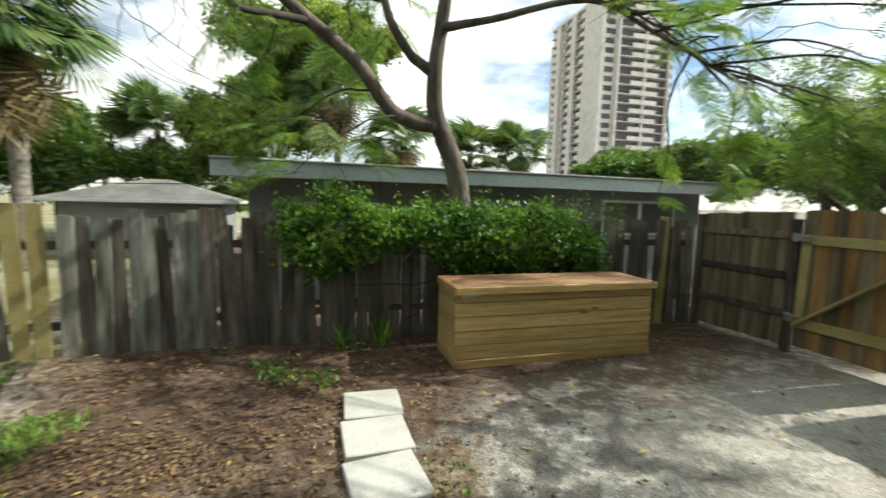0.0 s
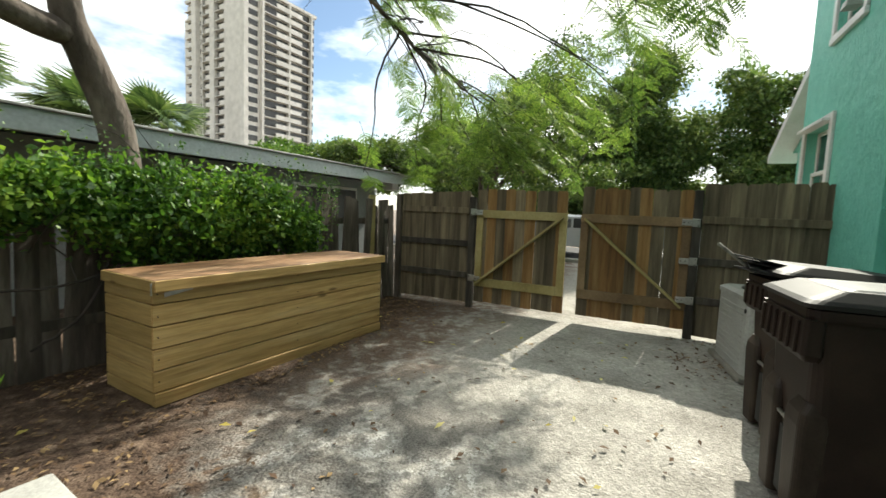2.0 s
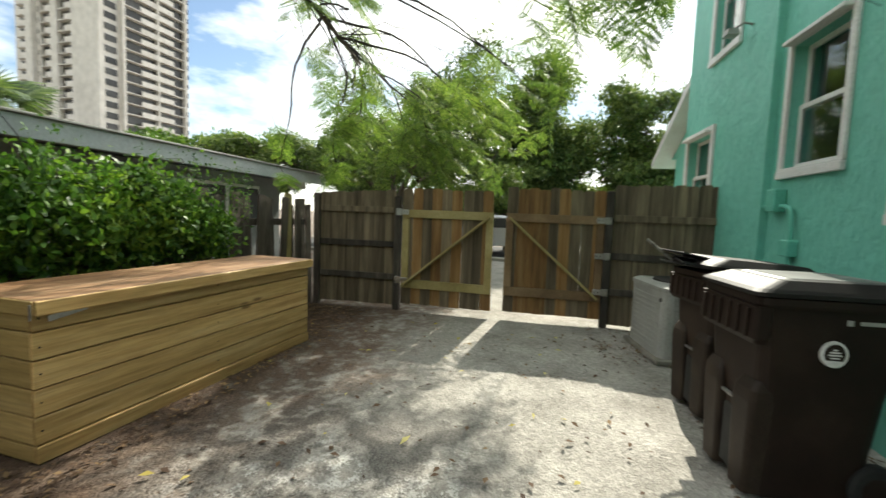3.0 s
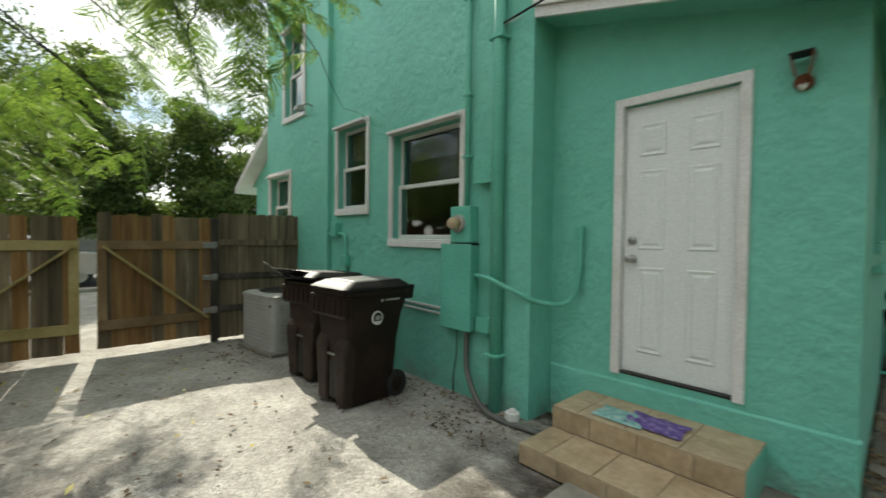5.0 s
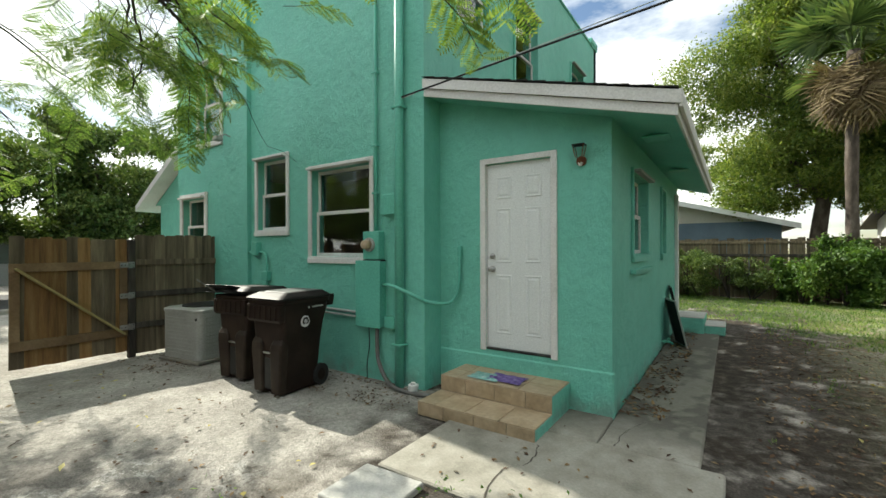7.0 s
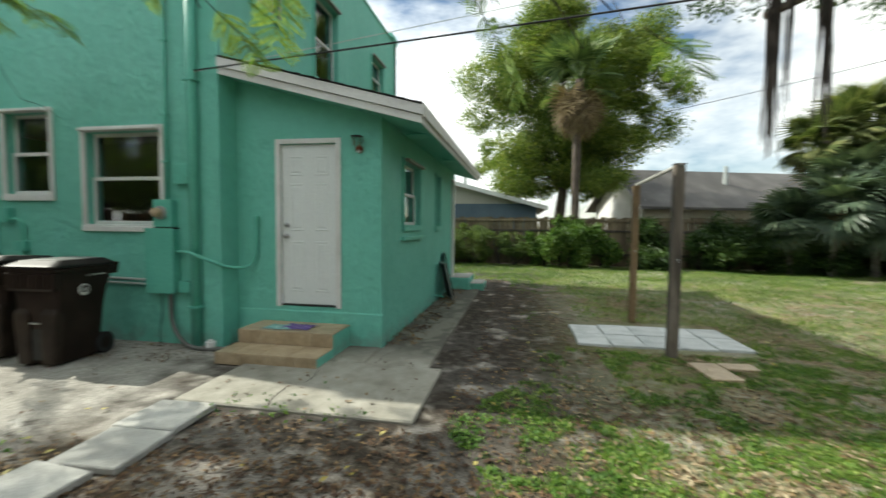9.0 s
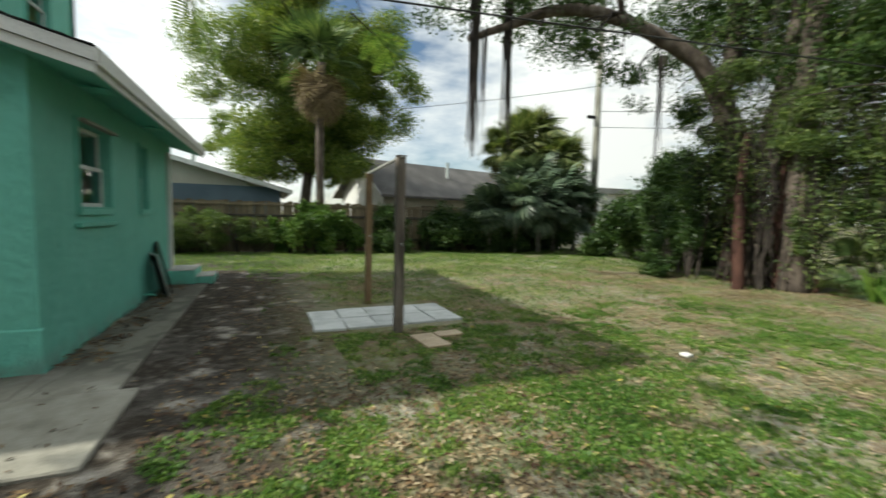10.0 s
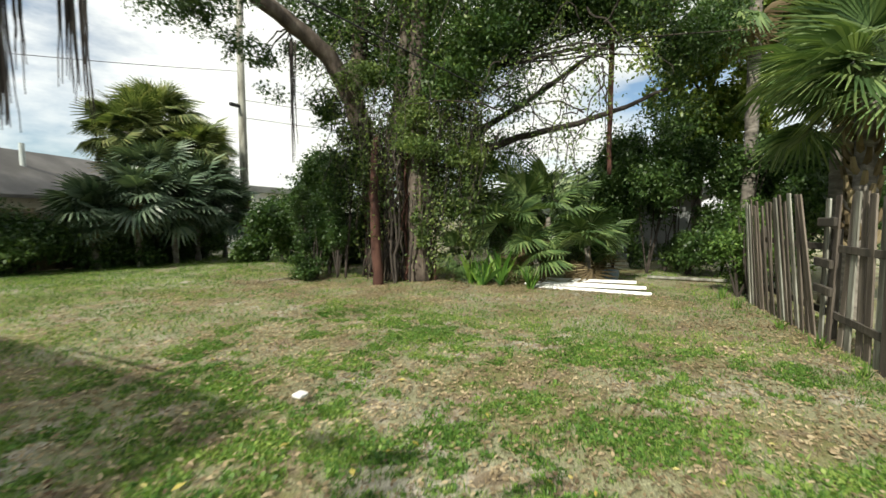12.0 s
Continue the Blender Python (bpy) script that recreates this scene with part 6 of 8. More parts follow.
def leaves(at, size, rng, flat=0.25, narrow=1.0):
    n = len(at)
    s = size * rng.uniform(0.6, 1.25, n)
    tv = np.array(LEAF[0]) * (narrow, 1, 1)
    return spread(tv, LEAF[1], turns(n, rng, flat) * s[:, None, None], at)


def clump_points(clumps, per, rng, tight=0.17, shell=(0.45, 1.0)):
    """Points gathered in twiggy bunches over the outside of each clump (x, y, z, rx, rz)."""
    out, small = [], []
    for x, y, z, rx, rz in clumps:
        for _ in range(7):
            a, b = rng.normal(0, 0.44, 3), rng.uniform(0.3, 0.68)
            small.append((x + a[0] * rx, y + a[1] * rx, max(z + a[2] * rz, 0.3 * rz), rx * b, rz * b))
    for x, y, z, rx, rz in small:
        m = max(8, int(per * rx * rx / 13))
        d = rng.normal(0, 1, (m, 3))
        d /= np.linalg.norm(d, axis=1)[:, None]
        r = rng.uniform(*shell, m)[:, None]
        c = d * r * (rx, rx, rz) + (x, y, z)
        p = c[:, None, :] + rng.normal(0, tight, (m, 24, 3)) * (rx, rx, rz * 0.8)
        out.append(p.reshape(-1, 3))
    return np.concatenate(out)


def limbs(base, crotch, ends, r0, r1, mat, parent, rng, lean=0.15):
    bm = tube(curve_points([base, (Vector(base) + Vector(crotch)) / 2 + Vector((rng.uniform(-lean, lean), rng.uniform(-lean, lean), 0)), crotch], 5), taper(11, r0 * 1.15, r0 * 0.8), 9)
    part("trunk", bm, mat, parent, smooth=True)
    bm = bmesh.new()
    for e in ends:
        a, b = Vector(crotch), Vector(e)
        mid = a.lerp(b, 0.5) + Vector((rng.uniform(-0.3, 0.3), rng.uniform(-0.3, 0.3), 0.12 * (b - a).length))
        pts = curve_points([a, mid, b], 4)
        tube(pts, taper(len(pts), r0 * 0.55, r1), 6, bm)
        for _ in range(3):
            p = pts[rng.randrange(3, len(pts))]
            q = p + Vector((rng.uniform(-1, 1), rng.uniform(-1, 1), rng.uniform(0, 1))) * (b - a).length * 0.35
            tube([p, p.lerp(q, 0.5) + Vector((0, 0, 0.08)), q], [r1 * 1.1, r1 * 0.8, r1 * 0.4], 5, bm)
    part("limb", bm, mat, parent, smooth=True)


def broad_tree(name, base, crotch_z, clumps, per, leaf, mat, label, seed, r0=0.16, bark=None, narrow=1.0, tight=0.17):
    rng, prng = np.random.default_rng(seed), random.Random(seed)
    ob = thing(name, base, label, "tree")
    bx, by, bz = base
    local = [(x - bx, y - by, z - bz, rx, rz) for x, y, z, rx, rz in clumps]
    limbs((0, 0, -0.1), (prng.uniform(-0.2, 0.2), prng.uniform(-0.2, 0.2), crotch_z), [c[:3] for c in local], r0, 0.025, bark or BARK, ob, prng)
    v, f = leaves(clump_points(local, per, rng, tight), leaf, rng, 0.25, narrow)
    part("crown", raw_mesh("crown", v, f), mat, ob)
    return ob


# fan palms
def fan_template(blades=26, droop=0.35, width=0.055, stem=0.75, rng=None):
    """A palmate frond: stalk along +y, then folded blades that droop at the tips."""
    vs, fs = [], []
    for w0, w1, y0, y1 in ((0.018, 0.012, 0, stem),):
        vs += [(-w0, y0, 0), (w0, y0, 0), (w1, y1, 0.02), (-w1, y1, 0.02)]
        fs.append((0, 1, 2, 3))
    for i in range(blades):
        t = i / (blades - 1) * 2 - 1
        a = t * 1.85
        ln = 0.95 - 0.25 * abs(t) + (rng.uniform(-0.06, 0.06) if rng else 0)
        dx, dy = math.sin(a), math.cos(a)
        px, py = dy, -dx
        lift = 0.10 * (1 - abs(t))
        k = len(vs)
        y0 = stem
        mid, tip = 0.55 * ln, ln
        vs += [(0.02 * dx - px * 0.006, y0 + 0.02 * dy - py * 0.006, 0.02), (0.02 * dx + px * 0.006, y0 + 0.02 * dy + py * 0.006, 0.02),
               (mid * dx + px * width * 0.6, y0 + mid * dy + py * width * 0.6, lift - droop * 0.10), (mid * dx - px * width * 0.6, y0 + mid * dy - py * width * 0.6, lift - droop * 0.10 + 0.03),
               (tip * dx + px * 0.006, y0 + tip * dy * 0.96 + py * 0.006, lift - droop * 0.62), (tip * dx - px * 0.006, y0 + tip * dy * 0.96 - py * 0.006, lift - droop * 0.60)]
        fs += [(k, k + 1, k + 2, k + 3), (k + 3, k + 2, k + 4, k + 5)]
    return vs, fs


def palm_crown(n, size, rng, low=-0.5, high=1.2, droop=0.4, blades=26, stem=0.75, width=0.055):
    """Fronds round a centre; the elevation of each goes from low to high (radians)."""
    rnd = random.Random(int(rng.integers(1e6)))
    sets = []
    for _ in range(4):
        tv, tf = fan_template(blades, droop * rnd.uniform(0.7, 1.4), width, stem, rnd)
        m = max(2, n // 4)
        yaw, el, rl = rng.uniform(0, 2 * np.pi, m), rng.uniform(low, high, m), rng.normal(0, 0.3, m)
        rots = []
        for a, e, r in zip(yaw, el, rl):
            rots.append(np.array(Euler((e, r, 0)).to_matrix()))
        rots = np.array(rots)
        ca, sa = np.cos(yaw), np.sin(yaw)
        rz = np.stack([ca, -sa, 0 * ca, sa, ca, 0 * ca, 0 * ca, 0 * ca, 0 * ca + 1], 1).reshape(m, 3, 3)
        s = size * rng.uniform(0.75, 1.15, m)
        sets.append(spread(tv, tf, rz @ rots * s[:, None, None], rng.normal(0, 0.06 * size, (m, 3))))
    return join(*sets)


def palm(name, base, height, size, n, label, seed, mat=None, dead=10, trunk=0.14, boots=False, lean=(0, 0), low=-0.6, bark=None, blades=26, width=0.055):
    rng = np.random.default_rng(seed)
    prng = random.Random(seed)
    ob = thing(name, base, label, "palm tree")
    top = Vector((lean[0], lean[1], height))
    if trunk:
        pts = curve_points([(0, 0, -0.1), top * 0.5 + Vector((0.05, 0.03, 0)), top], 6)
        part("trunk", tube(pts, [trunk * (1.12 if i == 0 else 1.0 + 0.06 * math.sin(i * 2.1)) for i in range(len(pts))], 10), bark or PALM_BARK, ob, smooth=True)
    if boots:
        bm = bmesh.new()
        for k in range(54):
            z = height * (0.30 + 0.62 * k / 54)
            a = k * 2.4 + prng.uniform(-0.3, 0.3)
            c = top * (z / height)
            d = Vector((math.cos(a), math.sin(a), 0))
            tube([c + d * trunk * 0.8, c + d * (trunk + 0.06) + Vector((0, 0, 0.08)), c + d * (trunk + 0.10) + Vector((0, 0, 0.2 + prng.uniform(0, 0.1)))], [0.05, 0.045, 0.03], 5, bm)
        part("boot", bm, LEAF_DEAD, ob, "pale cut leaf bases on the trunk")
    v, f = palm_crown(n, size, rng, low, 1.25, blades=blades, width=width)
    part("crown", raw_mesh("crown", v + np.array(top), f), mat or LEAF_PALM, ob)
    if dead:
        tiers = (0.1,) if dead < 20 else (0.05, 0.35, 0.7)
        sets = []
        for drop in tiers:
            v, f = palm_crown(max(4, dead // len(tiers)), size * rng.uniform(0.65, 0.9), rng, -1.55, -1.05, 0.7, 20, 0.6, 0.04)
            sets.append((v + np.array(top) - (0, 0, drop * size), f))
        part("dead_skirt", raw_mesh("dead_skirt", *join(*sets)), LEAF_DEAD, ob, "hanging brown dead fronds")
    return ob


# feathery tree over the yard
def comb_template(pairs=13):
    """One leaflet-fringed pinna along +y, a little drooped."""
    vs, fs = [], []
    for i in range(pairs):
        t = (i + 0.5) / pairs
        ln = 0.19 * math.sin(math.pi * (0.12 + 0.80 * t)) + 0.04
        z = -0.22 * t * t
        for s in (-1, 1):
            k = len(vs)
            vs += [(0, t - 0.010, z), (s * ln * 0.55, t - 0.006, z + 0.006), (s * ln, t + 0.046, z - 0.012), (s * ln * 0.5, t + 0.060, z + 0.004)]
            fs.append((k, k + 1, k + 2, k + 3))
    k = len(vs)
    vs += [(-0.006, 0, 0), (0.006, 0, 0), (0.003, 1.0, -0.22), (-0.003, 1.0, -0.22)]
    fs.append((k, k + 1, k + 2, k + 3))
    return vs, fs


COMB = comb_template()


def comb_sprays(twigs, rng, length=0.2, pairs=9, hang=0.35):
    """Combs set in pairs along drooping stalks; each twig is (start, direction, length)."""
    rots, ats, sizes = [], [], []
    for p, d, ln in twigs:
        d = Vector(d).normalized()
        side = d.cross(Vector((0, 0, 1))).normalized()
        up = side.cross(d)
        for i in range(pairs):
            t = (i + 0.6) / pairs
            at = Vector(p) + d * ln * t - Vector((0, 0, hang * ln * t * t))
            s = length * (0.55 + 0.75 * math.sin(math.pi * (0.15 + 0.7 * t))) * rng.uniform(0.8, 1.15)
            for sg in (-1, 1):
                y = (side * sg + d * rng.uniform(0.25, 0.75) + Vector((0, 0, rng.uniform(-0.6, 0.05)))).normalized()
                z = (up + Vector(rng.normal(0, 0.35, 3))).normalized()
                x = y.cross(z).normalized()
                z = x.cross(y)
                rots.append(((x.x, y.x, z.x), (x.y, y.y, z.y), (x.z, y.z, z.z)))
                ats.append(at)
                sizes.append(s)
    return spread(*COMB, np.array(rots) * np.array(sizes)[:, None, None], np.array([tuple(a) for a in ats]))


def feather_tree():
    rng, prng = np.random.default_rng(3), random.Random(3)
    ob = thing("shade_tree", (3.2, 6.15, 0), "feathery-leaved shade tree with a forked grey trunk behind the fence", "tree")
    o = Vector((3.2, 6.15, 0))

    def loc(points):
        return [Vector(p) - o for p in points]

    main = curve_points(loc([(3.3, 6.12, -0.1), (3.24, 6.1, 0.9), (3.14, 6.1, 1.95), (2.94, 6.1, 2.5), (2.80, 6.1, 2.85), (2.79, 6.1, 3.4), (2.85, 6.05, 3.95), (2.9, 5.9, 4.6)]), 5)
    part("trunk", tube(main, taper(len(main), 0.165, 0.075), 14), BARK, ob, smooth=True)
    left = curve_points(loc([(2.84, 6.1, 2.68), (2.55, 6.1, 2.70), (2.21, 6.1, 2.83), (1.79, 6.08, 3.34), (1.27, 6.05, 3.70), (0.95, 6.0, 3.92), (0.3, 5.8, 4.3)]), 5)
    part("limb", tube(left, taper(len(left), 0.105, 0.06), 12), BARK, ob, smooth=True)
    mid = curve_points(loc([(2.80, 6.1, 3.30), (2.6, 6.1, 3.42), (2.45, 6.1, 3.52), (2.2, 6.1, 3.88), (2.05, 6.0, 4.3), (1.8, 5.8, 5.0)]), 4)
    part("limb", tube(mid, taper(len(mid), 0.075, 0.04), 10), BARK, ob, smooth=True)
    right = curve_points(loc([(2.83, 6.06, 3.86), (3.0, 5.8, 3.84), (3.3, 5.5, 3.84), (4.2, 4.95, 3.98), (4.9, 4.7, 3.66), (5.8, 4.3, 3.1)]), 5)
    part("limb", tube(right, taper(len(right), 0.065, 0.014), 8), BARK, ob, smooth=True)
    fwd = curve_points(loc([(2.9, 5.95, 4.3), (3.1, 5.0, 4.5), (3.5, 3.6, 4.6), (3.9, 2.4, 4.3), (3.9, 1.5, 3.7)]), 5)
    part("limb", tube(fwd, taper(len(fwd), 0.06, 0.012), 8), TWIG, ob, smooth=True)
    over = curve_points(loc([(2.6, 5.9, 4.5), (1.6, 4.6, 4.7), (0.6, 3.4, 4.4), (-0.3, 2.6, 3.9)]), 5)
    part("limb", tube(over, taper(len(over), 0.05, 0.01), 8), TWIG, ob, smooth=True)
    dead = curve_points(loc([(1.27, 6.05, 3.70), (0.9, 5.8, 3.62), (0.55, 5.55, 3.55), (0.3, 5.3, 3.75)]), 4)
    part("limb", tube(dead, taper(len(dead), 0.05, 0.022), 8), TWIG, ob, smooth=True)
    # thin branches and drooping sprays towards the places where foliage hangs
    targets = [((3.4, 1.5, 3.8), fwd, 5, 0.5), ((3.65, 1.7, 3.45), fwd, 6, 0.45), ((4.3, 2.1, 3.2), fwd, 7, 0.5), ((4.05, 1.8, 4.0), fwd, 8, 0.55),
               ((6.8, 1.2, 3.5), right, 5, 0.6), ((7.2, 1.8, 4.1), right, 5, 0.6), ((7.2, 2.3, 3.1), right, 5, 0.6), ((4.6, 2.1, 3.3), fwd, 3, 0.4),
               ((6.6, 3.6, 2.65), right, 6, 0.7), ((7.0, 3.0, 2.9), right, 6, 0.7), ((7.4, 4.1, 2.3), right, 8, 0.7),
               ((6.0, 4.6, 3.1), right, 2, 0.5), ((7.2, 2.4, 3.3), right, 7, 0.8), ((7.6, 3.4, 3.1), right, 7, 0.8),
               ((7.3, 4.9, 2.6), right, 8, 0.7), ((6.9, 3.7, 2.4), right, 9, 0.7), ((7.5, 5.0, 3.0), right, 9, 0.9), ((7.2, 5.3, 2.1), right, 5, 0.6),
               ((5.2, 4.3, 3.45), right, 1, 0.5), ((6.1, 5.6, 1.9), right, 3, 0.4), 
               ((1.05, 5.4, 1.95), left, 4, 0.45), ((0.6, 6.4, 3.1), left, 6, 0.6), ((0.9, 6.3, 2.5), left, 5, 0.5),
               ((2.1, 6.9, 4.0), mid, 8, 0.7), ((1.6, 6.6, 3.6), mid, 6, 0.6), ((0.7, 5.9, 3.5), left, 4, 0.5), 
               ((0.85, 2.45, 2.95), over, 3, 0.4), ((0.6, 2.15, 2.9), over, 3, 0.4), ((-2.0, 1.7, 2.9), over, 3, 0.4), ((-1.85, 1.5, 2.75), over, 2, 0.35),
               ((1.2, 4.4, 5.0), over, 4, 0.7)]
    twigs = []
    bm = bmesh.new()
    for end, host, count, ln in targets:
        e = Vector(end) - o
        p = prng.choice(sorted(host, key=lambda q: (q - e).length + (0 if q.z > e.z - 0.3 else 3))[:9])
        m1 = p.lerp(e, 0.4) + Vector((prng.uniform(-0.2, 0.2), prng.uniform(-0.2, 0.2), 0.18))
        m2 = p.lerp(e, 0.75) + Vector((prng.uniform(-0.12, 0.12), prng.uniform(-0.12, 0.12), 0.12))
        pts = curve_points([p, m1, m2, e], 5, 0.012, prng)
        tube(pts, taper(len(pts), 0.017, 0.005), 5, bm)
        drift = (e - p)
        drift.z *= 0.3
        drift = drift.normalized() if drift.length > 0.01 else Vector((1, 0, 0))
        for k in range(max(2, int(count * (1.15 if end[0] > 5.8 else 1.6)))):
            q = pts[prng.randrange(len(pts) // 2, len(pts))] + Vector((prng.gauss(0, 0.3), prng.gauss(0, 0.3), prng.gauss(0, 0.2)))
            d = (drift + Vector((prng.gauss(0, 0.8), prng.gauss(0, 0.8), prng.uniform(-0.6, 0.25)))).normalized()
            tube([q - d * 0.18 + Vector((0, 0, 0.03)), q, q + d * ln * 0.5 - Vector((0, 0, 0.06 * ln)), q + d * ln - Vector((0, 0, 0.35 * ln))], [0.004, 0.004, 0.003, 0.002], 4, bm)
            twigs.append((q, d, ln * prng.uniform(0.75, 1.15)))
    for _ in range(34):
        p = prng.choice(right[14:] + fwd[8:18])
        q = p + Vector((prng.uniform(0.1, 2.4), prng.uniform(-1.5, 0.7), prng.uniform(-1.2, 0.2)))
        m = p.lerp(q, 0.45) + Vector((prng.uniform(-0.2, 0.2), prng.uniform(-0.2, 0.2), prng.uniform(0.1, 0.4)))
        pts = curve_points([p, m, q], 6, 0.03, prng)
        tube(pts, taper(len(pts), 0.010, 0.003), 4, bm)
        for _ in range(2):
            a = pts[prng.randrange(5, len(pts))]
            d = Vector((prng.gauss(0.4, 0.7), prng.gauss(0, 0.8), prng.uniform(-0.8, 0.1))).normalized()
            tube([a, a + d * 0.2, a + d * 0.42 - Vector((0, 0, 0.1))], [0.004, 0.003, 0.002], 4, bm)
            if prng.random() < 0.4:
                twigs.append((a, d, prng.uniform(0.3, 0.55)))
    tagged(part("branch", bm, TWIG, ob, "thin dark drooping branches", True), kind="stuff")
    v, f = comb_sprays(twigs, rng, 0.165, 11)
    part("crown", raw_mesh("crown", v, f), LEAF_FEATHER, ob, "fern-like bright green leaves")
    # twining dead vine stalks
    bm = bmesh.new()
    for k in range(7):
        x = 0.0 + k * 0.13
        pts = curve_points(loc([(x - 0.9, 6.2, 4.2), (x - 0.7 + prng.uniform(-0.2, 0.2), 6.1, 3.6), (x - 0.5 + prng.uniform(-0.4, 0.4), 6.0, 3.1), (x + prng.uniform(-0.6, 0.6), 5.95, 2.7)]), 5, 0.02, prng)
        tube(pts, taper(len(pts), 0.007, 0.003), 4, bm)
    part("bare_twig", bm, TWIG, ob, "bare dead twigs")


feather_tree()


# hedge of vine over the back fence
def hedge():
    rng, prng = np.random.default_rng(9), random.Random(9)
    ob = thing("vine_hedge", (3.0, 5.65, 0), "dense bright green vine hedge spilling over the board fence", "hedge")
    pts = []
    for _ in range(430):
        x = rng.uniform(0.95, 5.0)
        lush = 1.0 if x > 2.5 else 0.75
        top = 1.63 + 0.20 * noise.noise((x * 2.3, 0, 3)) + (0.10 if abs(x - 1.55) < 0.25 else 0) - (0.22 if x > 4.5 else 0) - (0.15 if 2.0 < x < 2.5 else 0)
        bot = 0.98 + 0.14 * noise.noise((x * 2.1, 4, 0)) - (0.12 if 1.2 < x < 1.8 else 0) - (0.14 if x > 2.7 else 0) + (0.25 if 1.9 < x < 2.5 else 0)
        z = rng.uniform(bot, top)
        bulge = 0.42 * lush * math.sin(math.pi * min(1, max(0, (z - bot + 0.06) / (top - bot + 0.12))))
        y = 5.74 - bulge * rng.uniform(0.55, 1.0)
        pts.append((x - 3.0, y - 5.65, z))
    c = np.array(pts)
    p = (c[:, None, :] + rng.normal(0, 0.062, (len(c), 52, 3)) * rng.uniform(0.6, 1.35, (len(c), 1, 1))).reshape(-1, 3)
    p[:, 1] = np.minimum(p[:, 1], 0.10)
    back = np.stack([rng.uniform(-1.9, 2.0, 5000), rng.uniform(0.22, 0.45, 5000), rng.uniform(1.1, 1.62, 5000)], 1)
    v, f = leaves(np.concatenate([p, back]), 0.068, rng, 0.2, 1.1)
    part("foliage", raw_mesh("foliage", v, f), LEAF_HEDGE, ob)
    bm = bmesh.new()
    for _ in range(40):
        x = prng.uniform(1.0, 5.0)
        z0 = prng.uniform(0.9, 1.8)
        a = Vector((x - 3.0, -0.12, z0))
        b = a + Vector((prng.uniform(-0.5, 0.5), prng.uniform(-0.25, 0.0), prng.uniform(-0.35, 0.5)))
        tube([a, a.lerp(b, 0.5) + Vector((0, -0.05, 0.06)), b], [0.005, 0.004, 0.002], 4, bm)
    for x0, x1, z0, z1 in ((-1.3, 0.2, 0.75, 0.95), (-0.7, -0.2, 0.3, 0.9), (0.0, 0.5, 0.2, 0.8)):
        q = curve_points([(x0, -0.10, z0), ((x0 + x1) / 2, -0.2, (z0 + z1) / 2 - 0.1), (x1, -0.08, z1)], 6, 0.01, prng)
        tube(q, 0.010, 5, bm)
    part("vine_stem", bm, TWIG, ob)
    wisps = np.array([(rng.uniform(1.0, 5.4) - 3.0, rng.uniform(-0.35, 0.0), rng.uniform(1.35, 1.74)) for _ in range(120)])
    pw = (wisps[:, None, :] + rng.normal(0, 0.04, (120, 20, 3)) * (1, 1, 2.4)).reshape(-1, 3)
    v, f = leaves(pw, 0.04, rng, 0.3)
    part("wisp", raw_mesh("wisp", v, f), LEAF_HEDGE, ob)


hedge()

# trees beyond the back fence
broad_tree("tree", (0.3, 21.0, 0), 2.5, [(-0.6, 20.4, 3.3, 2.0, 1.3), (0.3, 20.8, 5.6, 2.3, 1.6), (1.8, 20.9, 7.4, 2.2, 1.6), (2.3, 21.2, 9.2, 2.0, 1.3), (-1.6, 21.0, 4.6, 1.4, 1.1), (3.9, 21.3, 8.3, 1.8, 1.3)], 900, 0.224, LEAF_YELLOW, "tall light-green tree behind the grey house", 101)
broad_tree("tree", (-7.4, 21.5, 0), 1.8, [(-7.6, 21.0, 3.0, 2.2, 1.7), (-9.2, 20.5, 3.6, 2.1, 1.8), (-6.0, 22.0, 2.6, 1.8, 1.3), (-8.0, 21.5, 4.9, 1.7, 1.2), (-11.5, 19.5, 3.6, 2.2, 1.8), (-3.2, 22.5, 2.6, 1.9, 1.4)], 900, 0.224, LEAF_MID, "spreading green tree behind the fence", 102)
broad_tree("tree", (17.4, 20.0, 0), 1.6, [(16.0, 19.5, 3.3, 1.8, 1.0), (18.4, 19.0, 3.7, 1.9, 1.1), (20.5, 17.0, 3.6, 2.0, 1.2)], 800, 0.224, LEAF_MID, "low green tree past the grey house", 103)
palm("fan_palm", (-4.5, 12.5, 0), 5.2, 1.35, 44, "tall fan palm with a shaggy dead skirt behind the fence", 201, dead=36, trunk=0.17)
palm("fan_palm", (-4.75, 24.1, 0), 4.8, 1.35, 36, "fan palm with yellowed fronds beyond the shed", 202, dead=14)
palm("fan_palm", (2.7, 17.8, 0), 5.8, 1.25, 34, "tall fan palm with hanging brown fronds", 203, dead=30, trunk=0.13)
palm("fan_palm", (5.2, 18.4, 0), 4.2, 1.25, 34, "fan palm showing over the grey roof", 204, dead=30)
palm("fan_palm", (9.6, 20.9, 0), 4.1, 1.25, 34, "fan palm showing over the grey roof", 205, dead=6)
palm("fan_palm", (11.9, 19.9, 0), 4.3, 1.25, 36, "fan palm showing over the grey roof", 206, dead=6)

# street side
broad_tree("street_tree", (18.6, 3.2, 0), 2.4, [(18.4, 2.0, 5.8, 1.9, 1.4), (18.6, 4.2, 4.9, 2.0, 1.4), (19.0, 0.8, 4.2, 1.9, 1.3), (18.2, 3.2, 3.4, 1.8, 0.9), (18.8, 5.6, 3.6, 1.7, 1.1), (19.4, 2.0, 2.4, 1.8, 0.9), (19.6, 5.0, 2.2, 1.8, 0.8)], 1300, 0.15, LEAF_OLIVE, "dark-leaved street tree beyond the gates", 104, r0=0.2)
